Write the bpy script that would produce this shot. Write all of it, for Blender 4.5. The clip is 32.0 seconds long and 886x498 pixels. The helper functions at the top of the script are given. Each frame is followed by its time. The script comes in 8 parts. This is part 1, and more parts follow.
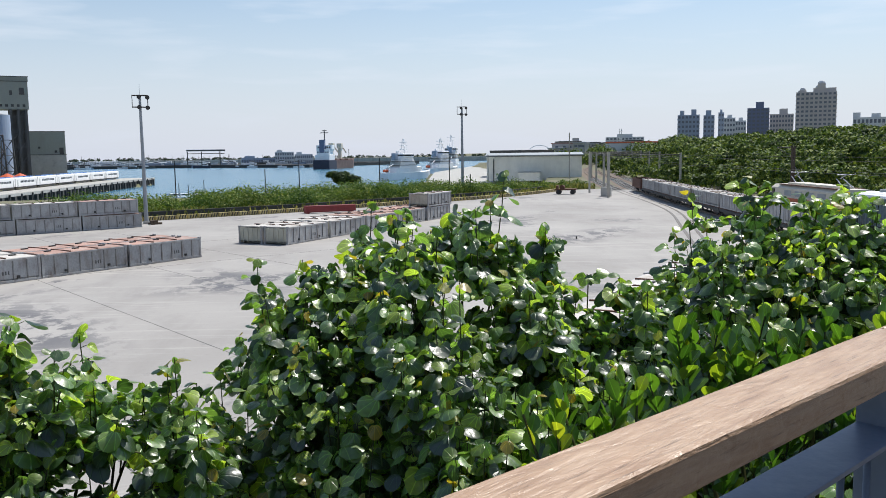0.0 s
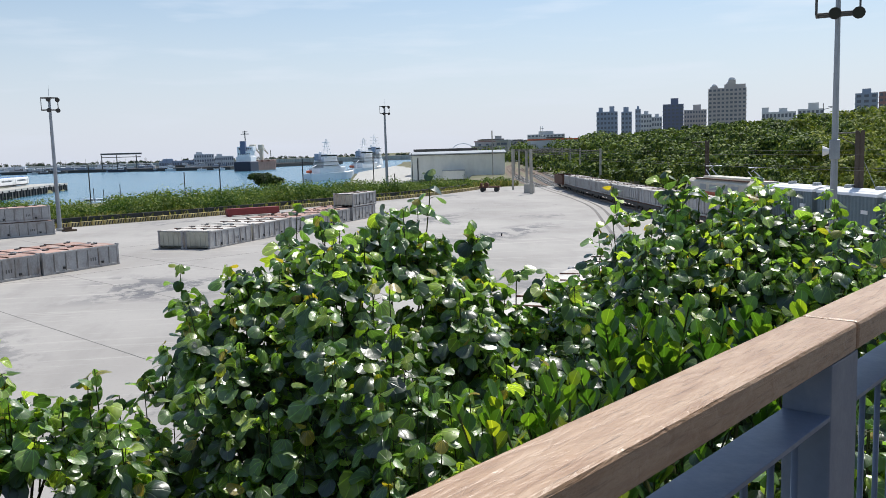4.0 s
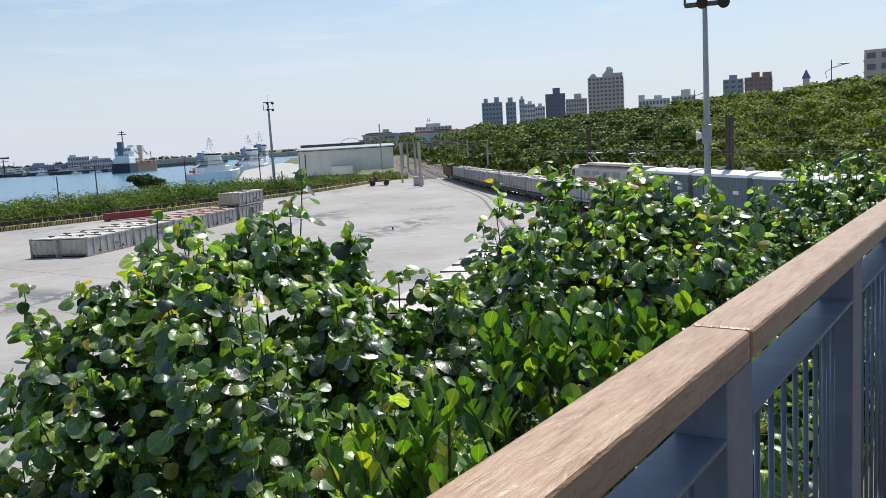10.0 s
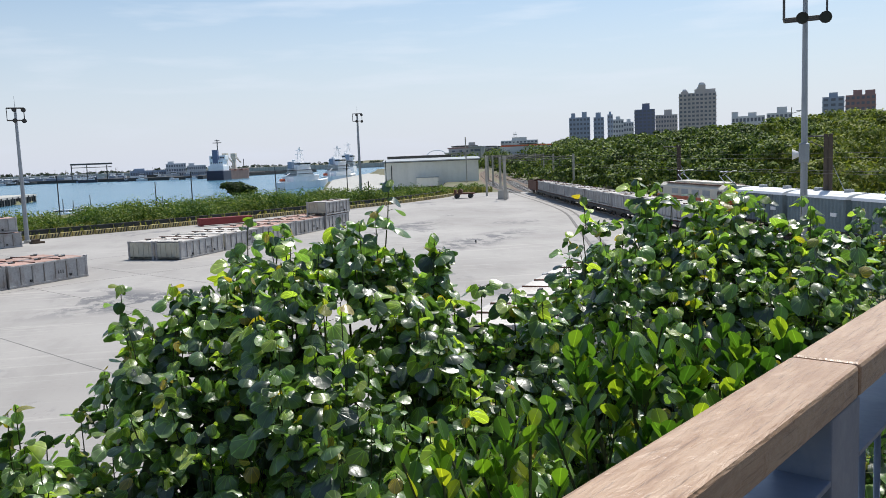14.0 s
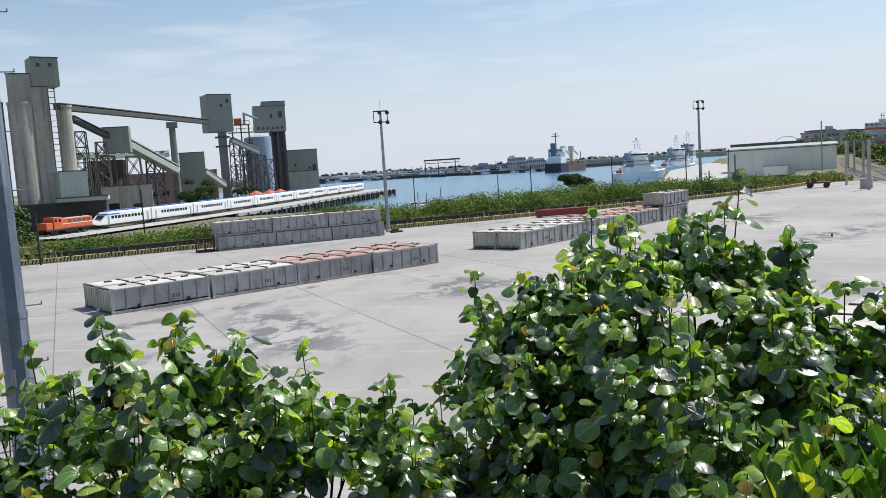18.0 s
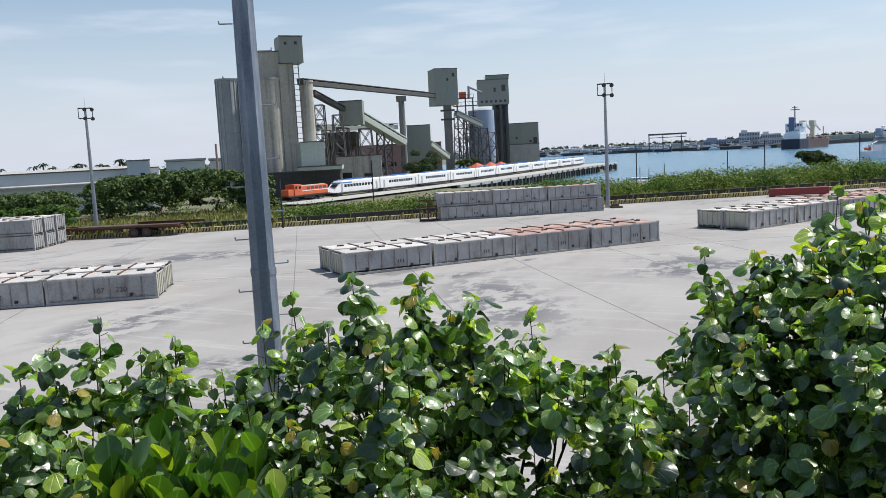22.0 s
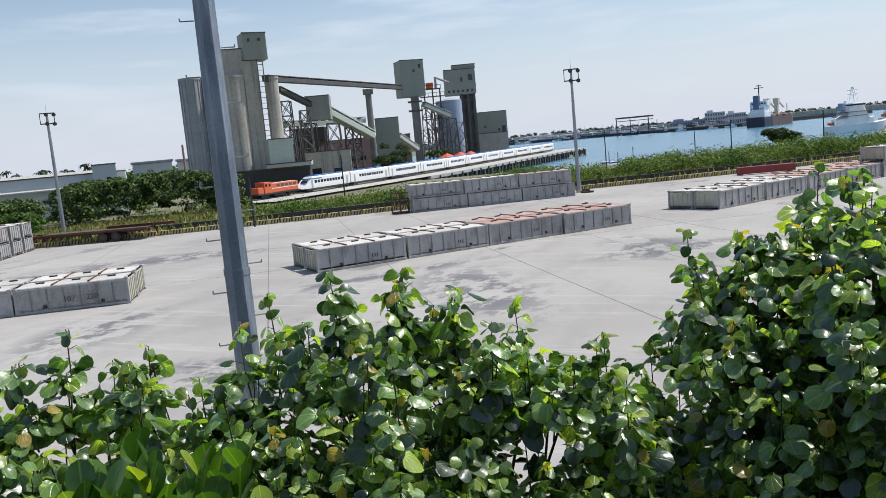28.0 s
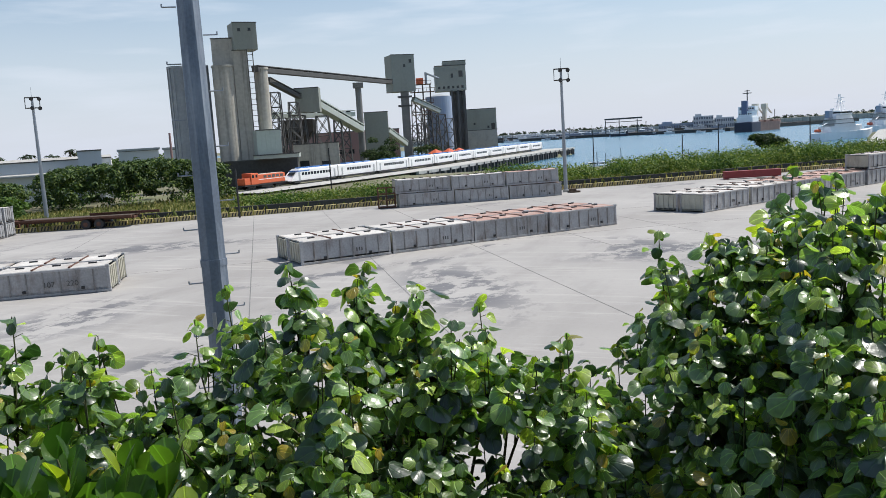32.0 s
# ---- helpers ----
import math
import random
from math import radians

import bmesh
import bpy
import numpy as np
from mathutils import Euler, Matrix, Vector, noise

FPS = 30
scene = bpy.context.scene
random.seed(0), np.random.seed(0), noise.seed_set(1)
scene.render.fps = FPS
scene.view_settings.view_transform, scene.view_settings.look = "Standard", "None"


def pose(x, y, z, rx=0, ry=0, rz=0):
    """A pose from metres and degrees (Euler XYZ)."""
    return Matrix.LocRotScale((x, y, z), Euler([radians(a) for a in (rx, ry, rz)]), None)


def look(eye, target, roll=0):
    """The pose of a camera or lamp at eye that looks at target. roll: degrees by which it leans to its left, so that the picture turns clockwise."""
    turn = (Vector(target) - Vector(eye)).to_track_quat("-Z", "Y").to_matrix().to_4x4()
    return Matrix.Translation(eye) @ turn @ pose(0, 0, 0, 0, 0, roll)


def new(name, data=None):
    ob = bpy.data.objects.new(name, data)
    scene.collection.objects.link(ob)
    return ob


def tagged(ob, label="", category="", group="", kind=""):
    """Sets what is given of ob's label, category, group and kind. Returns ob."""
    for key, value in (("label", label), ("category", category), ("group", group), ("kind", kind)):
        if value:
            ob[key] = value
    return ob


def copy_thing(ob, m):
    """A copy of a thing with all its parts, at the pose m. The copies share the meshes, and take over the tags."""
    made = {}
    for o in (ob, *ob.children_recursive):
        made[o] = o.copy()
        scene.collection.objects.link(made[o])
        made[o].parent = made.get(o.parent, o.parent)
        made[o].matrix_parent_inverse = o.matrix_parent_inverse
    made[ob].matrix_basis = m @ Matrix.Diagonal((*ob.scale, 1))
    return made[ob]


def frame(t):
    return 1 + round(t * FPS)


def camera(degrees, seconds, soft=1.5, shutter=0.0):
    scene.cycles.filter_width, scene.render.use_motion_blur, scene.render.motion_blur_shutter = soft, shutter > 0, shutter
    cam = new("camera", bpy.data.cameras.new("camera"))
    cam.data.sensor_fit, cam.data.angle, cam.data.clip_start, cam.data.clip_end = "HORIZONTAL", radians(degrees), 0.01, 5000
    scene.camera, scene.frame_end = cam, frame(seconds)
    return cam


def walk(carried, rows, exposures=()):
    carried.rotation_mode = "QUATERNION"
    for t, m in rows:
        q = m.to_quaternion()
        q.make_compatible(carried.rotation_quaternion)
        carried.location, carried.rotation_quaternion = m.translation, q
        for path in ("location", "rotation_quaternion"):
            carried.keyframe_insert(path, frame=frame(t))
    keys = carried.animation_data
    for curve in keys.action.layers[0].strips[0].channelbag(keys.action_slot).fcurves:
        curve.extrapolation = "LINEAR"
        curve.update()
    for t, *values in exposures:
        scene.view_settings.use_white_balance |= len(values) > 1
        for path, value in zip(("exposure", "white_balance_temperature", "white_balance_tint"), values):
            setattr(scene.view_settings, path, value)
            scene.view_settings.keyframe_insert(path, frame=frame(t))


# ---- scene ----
cam = camera(55.99, 32.0, soft=0.6)


def aimed(eye, yaw, pitch, roll):
    """Camera pose from its place and its bearing to the left, tilt up and lean to the right, in degrees."""
    y, p = radians(yaw), radians(pitch)
    way = Vector((-math.sin(y) * math.cos(p), math.cos(y) * math.cos(p), math.sin(p)))
    return look(eye, Vector(eye) + way * 10, -roll)


# seconds, place, bearing, tilt, lean
PATH = [
    (0.0, (-0.000, -0.000, 7.200), -3.44, -6.51, 0.82),
    (0.5, (0.006, -0.045, 7.211), -2.29, -7.32, 1.45),
    (1.0, (0.023, -0.051, 7.215), -2.59, -7.66, 2.31),
    (1.5, (0.021, -0.050, 7.216), -2.29, -7.68, 2.67),
    (2.0, (0.005, -0.036, 7.207), -0.47, -7.48, 3.21),
    (2.5, (0.003, 0.004, 7.190), 0.69, -7.31, 3.27),
    (3.0, (-0.030, 0.039, 7.183), 1.27, -6.67, 3.11),
    (3.5, (-0.020, 0.028, 7.196), -0.93, -6.41, 2.48),
    (4.0, (-0.010, 0.020, 7.201), -8.54, -6.68, 1.71),
    (4.5, (0.064, 0.059, 7.205), -12.40, -7.03, 3.25),
    (6.5, (0.108, 0.285, 7.207), -14.30, -7.31, 4.59),
    (7.0, (0.113, 0.292, 7.200), -14.88, -7.32, 4.27),
    (7.5, (0.110, 0.285, 7.202), -15.51, -7.41, 3.92),
    (8.0, (0.106, 0.269, 7.209), -15.83, -7.40, 3.48),
    (8.5, (0.097, 0.256, 7.209), -15.99, -7.38, 3.17),
    (9.0, (0.097, 0.236, 7.209), -15.99, -7.34, 2.99),
    (9.5, (0.119, 0.253, 7.205), -15.99, -7.46, 3.28),
    (10.0, (0.116, 0.242, 7.208), -15.92, -7.45, 3.39),
    (10.5, (0.100, 0.237, 7.212), -13.55, -7.17, 3.72),
    (11.0, (0.106, 0.243, 7.209), -11.50, -6.98, 3.81),
    (11.5, (0.114, 0.251, 7.203), -11.16, -6.97, 3.37),
    (12.0, (0.121, 0.278, 7.202), -10.77, -7.00, 2.71),
    (12.5, (0.120, 0.277, 7.210), -10.42, -6.99, 2.19),
    (13.0, (0.116, 0.278, 7.225), -10.15, -6.48, 2.16),
    (13.5, (0.114, 0.274, 7.218), -10.06, -6.26, 2.06),
    (15.5, (0.105, 0.268, 7.206), -11.20, -6.47, 3.60),
    (16.0, (0.091, 0.255, 7.211), -7.97, -6.32, 3.84),
    (16.5, (0.095, 0.270, 7.202), -2.91, -6.10, 3.67),
    (17.0, (0.091, 0.276, 7.202), 3.27, -5.85, 3.67),
    (17.5, (0.082, 0.251, 7.210), 8.39, -5.69, 3.74),
    (18.0, (0.068, 0.232, 7.210), 12.58, -5.66, 3.70),
    (18.5, (0.056, 0.187, 7.207), 15.16, -5.79, 3.60),
    (19.0, (0.055, 0.160, 7.196), 17.55, -5.99, 3.44),
    (19.5, (0.047, 0.168, 7.200), 19.20, -6.14, 3.48),
    (20.0, (0.048, 0.147, 7.199), 21.25, -6.21, 3.38),
    (20.5, (0.037, 0.122, 7.204), 25.19, -6.21, 3.40),
    (21.0, (0.030, 0.104, 7.204), 27.39, -6.37, 3.24),
    (21.5, (0.024, 0.100, 7.206), 27.67, -6.43, 3.06),
    (22.0, (0.051, 0.097, 7.210), 27.57, -6.58, 3.02),
    (22.5, (0.058, 0.077, 7.212), 27.71, -6.58, 3.11),
    (23.0, (0.039, 0.057, 7.224), 27.85, -6.26, 3.43),
    (23.5, (0.052, 0.054, 7.210), 28.40, -6.02, 3.33),
    (24.0, (0.058, 0.059, 7.207), 28.82, -5.87, 3.41),
    (24.5, (0.041, 0.068, 7.207), 28.99, -5.91, 3.73),
    (26.5, (0.094, 0.157, 7.187), 29.01, -6.67, 5.30),
    (27.0, (-0.012, 0.130, 7.200), 26.11, -7.15, 4.82),
    (27.5, (-0.067, 0.134, 7.205), 25.36, -7.28, 5.02),
    (28.0, (-0.026, 0.184, 7.208), 25.79, -7.31, 5.27),
    (28.5, (0.014, 0.225, 7.209), 27.58, -7.12, 5.23),
    (29.0, (0.031, 0.246, 7.205), 32.76, -6.76, 5.62),
    (29.5, (0.044, 0.263, 7.193), 33.56, -6.76, 5.34),
    (30.0, (0.036, 0.273, 7.186), 32.60, -6.97, 4.86),
    (30.5, (0.020, 0.291, 7.190), 28.29, -7.40, 4.10),
    (31.0, (0.047, 0.301, 7.187), 25.87, -7.72, 3.74),
    (31.5, (0.051, 0.300, 7.185), 25.39, -7.73, 3.58),
    (32.0, (0.028, 0.301, 7.187), 24.86, -7.65, 3.64),
]
walk(cam, [(t, aimed(*r)) for t, *r in PATH])

# ---- sky and sun ----
SUN_AZ, SUN_EL = -42.0, 57.0          # degrees; azimuth counted to the left of +y
world = bpy.data.worlds.new("sky")
scene.world = world
world.use_nodes = True
wn, wl = world.node_tree.nodes, world.node_tree.links
sky = wn.new("ShaderNodeTexSky")
sky.sky_type = 'NISHITA'
sky.sun_disc = False
sky.sun_elevation = radians(SUN_EL)
sky.sun_rotation = radians(-SUN_AZ)
sky.air_density, sky.dust_density, sky.ozone_density = 1.15, 0.4, 2.5
wn["Background"].inputs["Strength"].default_value = 0.115
# thin streaks of cloud low in the sky
wtc = wn.new("ShaderNodeTexCoord")
wmap = wn.new("ShaderNodeMapping")
wmap.inputs["Scale"].default_value = (2.2, 2.2, 16.0)
wl.new(wtc.outputs["Generated"], wmap.inputs["Vector"])
wno = wn.new("ShaderNodeTexNoise")
wno.inputs["Scale"].default_value, wno.inputs["Detail"].default_value = 2.3, 6.0
wl.new(wmap.outputs["Vector"], wno.inputs["Vector"])
wr = wn.new("ShaderNodeMapRange")
wr.inputs["From Min"].default_value, wr.inputs["From Max"].default_value = 0.52, 0.78
wr.inputs["To Max"].default_value = 0.45
wl.new(wno.outputs["Fac"], wr.inputs["Value"])
wmix = wn.new("ShaderNodeMixRGB")
wmix.inputs["Color2"].default_value = (9.0, 9.3, 9.8, 1)
wl.new(wr.outputs["Result"], wmix.inputs["Fac"])
wl.new(sky.outputs["Color"], wmix.inputs["Color1"])
# pale sea haze towards the horizon
wsep = wn.new("ShaderNodeSeparateXYZ")
wl.new(wtc.outputs["Generated"], wsep.inputs[0])
whz = wn.new("ShaderNodeMapRange")
whz.interpolation_type = 'SMOOTHSTEP'
for k, v in (("From Min", -0.02), ("From Max", 0.27), ("To Min", 0.88), ("To Max", 0.0)):
    whz.inputs[k].default_value = v
wl.new(wsep.outputs["Z"], whz.inputs["Value"])
wmix2 = wn.new("ShaderNodeMixRGB")
wmix2.inputs["Color2"].default_value = (5.8, 6.33, 7.55, 1)
wl.new(whz.outputs["Result"], wmix2.inputs["Fac"])
wl.new(wmix.outputs["Color"], wmix2.inputs["Color1"])
wl.new(wmix2.outputs["Color"], wn["Background"].inputs["Color"])

sun_data = bpy.data.lights.new("sun", 'SUN')
sun_data.energy, sun_data.angle, sun_data.color = 5.0, radians(0.53), (1.0, 0.965, 0.9)
sun = new("sun", sun_data)
sa, se = radians(SUN_AZ), radians(SUN_EL)
sun_dir = Vector((-math.sin(sa) * math.cos(se), math.cos(sa) * math.cos(se), math.sin(se)))
sun.matrix_world = look(sun_dir * 200, (0, 0, 0))
scene.view_settings.exposure = 0.0

# ---- materials ----
def material(name, base, rough=0.6, metal=0.0, vary=0.25, scale=1.5, fine=18.0, bump=0.15, spec=0.5, stain=None, stain_amt=0.0,
             stain_scale=0.6, streak=0.0, random_by=None, bump_scale=None):
    """Base colour with two scales of variation, optional stains and vertical streaks, and fine relief."""
    m = bpy.data.materials.new(name)
    m.use_nodes = True
    n, l = m.node_tree.nodes, m.node_tree.links
    b = n["Principled BSDF"]
    geo = n.new("ShaderNodeNewGeometry")
    a = n.new("ShaderNodeTexNoise")
    a.inputs["Scale"].default_value, a.inputs["Detail"].default_value = scale, 6
    l.new(geo.outputs["Position"], a.inputs["Vector"])
    c = n.new("ShaderNodeTexNoise")
    c.inputs["Scale"].default_value, c.inputs["Detail"].default_value = fine, 4
    l.new(geo.outputs["Position"], c.inputs["Vector"])
    add = n.new("ShaderNodeMath")
    add.operation = 'ADD'
    l.new(a.outputs["Fac"], add.inputs[0])
    l.new(c.outputs["Fac"], add.inputs[1])
    mr = n.new("ShaderNodeMapRange")
    mr.inputs["From Min"].default_value, mr.inputs["From Max"].default_value = 0.65, 1.35
    mr.inputs["To Min"].default_value, mr.inputs["To Max"].default_value = 1 - vary, 1 + vary
    l.new(add.outputs[0], mr.inputs["Value"])
    val = mr.outputs["Result"]
    if random_by:
        oi = n.new("ShaderNodeObjectInfo")
        rr = n.new("ShaderNodeMapRange")
        rr.inputs["To Min"].default_value, rr.inputs["To Max"].default_value = 1 - random_by, 1 + random_by
        l.new(oi.outputs["Random"], rr.inputs["Value"])
        mm = n.new("ShaderNodeMath")
        mm.operation = 'MULTIPLY'
        l.new(val, mm.inputs[0])
        l.new(rr.outputs["Result"], mm.inputs[1])
        val = mm.outputs[0]
    hsv = n.new("ShaderNodeHueSaturation")
    hsv.inputs["Color"].default_value = (*base, 1)
    l.new(val, hsv.inputs["Value"])
    col = hsv.outputs["Color"]
    if stain:
        s = n.new("ShaderNodeTexNoise")
        s.inputs["Scale"].default_value, s.inputs["Detail"].default_value, s.inputs["Roughness"].default_value = stain_scale, 8, 0.65
        if streak:
            mp = n.new("ShaderNodeMapping")
            mp.inputs["Scale"].default_value = (1, 1, streak)
            l.new(geo.outputs["Position"], mp.inputs["Vector"])
            l.new(mp.outputs["Vector"], s.inputs["Vector"])
        else:
            l.new(geo.outputs["Position"], s.inputs["Vector"])
        sr = n.new("ShaderNodeMapRange")
        sr.inputs["From Min"].default_value, sr.inputs["From Max"].default_value = 0.5, 0.72
        sr.inputs["To Max"].default_value = stain_amt
        l.new(s.outputs["Fac"], sr.inputs["Value"])
        mx = n.new("ShaderNodeMixRGB")
        mx.inputs["Color2"].default_value = (*stain, 1)
        l.new(sr.outputs["Result"], mx.inputs["Fac"])
        l.new(col, mx.inputs["Color1"])
        col = mx.outputs["Color"]
    l.new(col, b.inputs["Base Color"])
    b.inputs["Roughness"].default_value = rough
    b.inputs["Metallic"].default_value = metal
    b.inputs["Specular IOR Level"].default_value = spec
    if bump:
        bp = n.new("ShaderNodeBump")
        bp.inputs["Strength"].default_value = bump
        bp.inputs["Distance"].default_value = 0.02
        l.new(c.outputs["Fac"], bp.inputs["Height"])
        l.new(bp.outputs["Normal"], b.inputs["Normal"])
    return m


def leaf_material(name, dark, light, young, rough=0.38, thin=0.35, young_share=0.12, spread=0.35, relief=0.0, glow=1.7, veins=None):
    """Leaves: each one its own shade, light shining through the blade, a waxy gloss, and paler veins where wanted."""
    m = bpy.data.materials.new(name)
    m.use_nodes = True
    n, l = m.node_tree.nodes, m.node_tree.links
    b, out = n["Principled BSDF"], n["Material Output"]

    def calc(op, a, c=None, d=None):
        q = n.new("ShaderNodeMath")
        q.operation = op
        for k, v in enumerate((a, c, d)):
            if v is None:
                continue
            if isinstance(v, (int, float)):
                q.inputs[k].default_value = v
            else:
                l.new(v, q.inputs[k])
        return q.outputs[0]
    oi, geo = n.new("ShaderNodeObjectInfo"), n.new("ShaderNodeNewGeometry")
    pick = calc('FRACT', calc('ADD', oi.outputs["Random"], geo.outputs["Random Per Island"]))
    ramp = n.new("ShaderNodeValToRGB")
    e = ramp.color_ramp.elements
    e[0].color, e[0].position = (*dark, 1), 0.22
    e[1].color, e[1].position = (*light, 1), 1 - young_share - 0.05
    y = ramp.color_ramp.elements.new(1 - young_share * 0.5)
    y.color = (*young, 1)
    l.new(pick, ramp.inputs["Fac"])
    no = n.new("ShaderNodeTexNoise")
    no.inputs["Scale"].default_value = 40
    l.new(geo.outputs["Position"], no.inputs["Vector"])
    mr = n.new("ShaderNodeMapRange")
    mr.inputs["To Min"].default_value, mr.inputs["To Max"].default_value = 1 - spread, 1 + spread
    l.new(no.outputs["Fac"], mr.inputs["Value"])
    value = mr.outputs["Result"]
    rib = None
    if veins:
        # veins that fan out from the leaf stalk, or a midrib alone
        at_ = n.new("ShaderNodeAttribute")
        at_.attribute_name = "blade"
        sp = n.new("ShaderNodeSeparateXYZ")
        l.new(at_.outputs["Vector"], sp.inputs[0])
        side = calc('ABSOLUTE', sp.outputs["Y"])
        if veins == "fan":
            reach = calc('SQRT', calc('ADD', calc('MULTIPLY', side, side), calc('MULTIPLY', sp.outputs["X"], sp.outputs["X"])))
            turn = calc('DIVIDE', calc('ARCTAN2', side, sp.outputs["X"]), 0.52)
            off = calc('MULTIPLY', calc('ABSOLUTE', calc('SUBTRACT', turn, calc('ROUND', turn))), calc('MULTIPLY', reach, 0.52))
        else:
            off = side
        vr = n.new("ShaderNodeMapRange")
        for k, v in (("From Min", 0.006), ("From Max", 0.03), ("To Min", 1.0), ("To Max", 0.0)):
            vr.inputs[k].default_value = v
        l.new(off, vr.inputs["Value"])
        rib = vr.outputs["Result"]
        value = calc('MULTIPLY', value, calc('MULTIPLY_ADD', rib, 0.7, 1.0))
    hs = n.new("ShaderNodeHueSaturation")
    l.new(value, hs.inputs["Value"])
    l.new(ramp.outputs["Color"], hs.inputs["Color"])
    l.new(hs.outputs["Color"], b.inputs["Base Color"])
    b.inputs["Roughness"].default_value = rough
    b.inputs["Specular IOR Level"].default_value = 1.0 if relief else 0.3
    b.inputs["Coat Weight"].default_value, b.inputs["Coat Roughness"].default_value = (0.7 if veins == "fan" else 0.0), 0.42
    if relief:
        rn = n.new("ShaderNodeTexNoise")
        rn.inputs["Scale"].default_value, rn.inputs["Detail"].default_value = relief, 2.0
        l.new(geo.outputs["Position"], rn.inputs["Vector"])
        rb = n.new("ShaderNodeBump")
        rb.inputs["Strength"].default_value, rb.inputs["Distance"].default_value = 0.6, 0.012
        tall = rn.outputs["Fac"] if rib is None else calc('MULTIPLY_ADD', rib, -0.18, rn.outputs["Fac"])
        l.new(tall, rb.inputs["Height"])
        l.new(rb.outputs["Normal"], b.inputs["Normal"])
    tr = n.new("ShaderNodeBsdfTranslucent")
    bright = n.new("ShaderNodeMixRGB")
    bright.blend_type = 'MULTIPLY'
    bright.inputs["Fac"].default_value = 1.0
    bright.inputs["Color2"].default_value = (glow, glow * 1.06, glow * 0.45, 1)
    l.new(hs.outputs["Color"], bright.inputs["Color1"])
    l.new(bright.outputs["Color"], tr.inputs["Color"])
    ms = n.new("ShaderNodeMixShader")
    ms.inputs["Fac"].default_value = thin
    l.new(b.outputs[0], ms.inputs[1])
    l.new(tr.outputs[0], ms.inputs[2])
    l.new(ms.outputs[0], out.inputs["Surface"])
    return m


def water_material():
    m = bpy.data.materials.new("harbour_water")
    m.use_nodes = True
    n, l = m.node_tree.nodes, m.node_tree.links
    b = n["Principled BSDF"]
    geo = n.new("ShaderNodeNewGeometry")
    a = n.new("ShaderNodeTexNoise")
    a.inputs["Scale"].default_value, a.inputs["Detail"].default_value = 0.02, 4
    l.new(geo.outputs["Position"], a.inputs["Vector"])
    ramp = n.new("ShaderNodeValToRGB")
    ramp.color_ramp.elements[0].color, ramp.color_ramp.elements[0].position = (0.05, 0.15, 0.235, 1), 0.35
    ramp.color_ramp.elements[1].color, ramp.color_ramp.elements[1].position = (0.085, 0.215, 0.3, 1), 0.7
    l.new(a.outputs["Fac"], ramp.inputs["Fac"])
    l.new(ramp.outputs["Color"], b.inputs["Base Color"])
    b.inputs["Roughness"].default_value = 0.22
    w = n.new("ShaderNodeTexNoise")
    w.inputs["Scale"].default_value, w.inputs["Detail"].default_value = 0.5, 5
    l.new(geo.outputs["Position"], w.inputs["Vector"])
    bp = n.new("ShaderNodeBump")
    bp.inputs["Strength"].default_value, bp.inputs["Distance"].default_value = 0.6, 0.4
    l.new(w.outputs["Fac"], bp.inputs["Height"])
    l.new(bp.outputs["Normal"], b.inputs["Normal"])
    return m


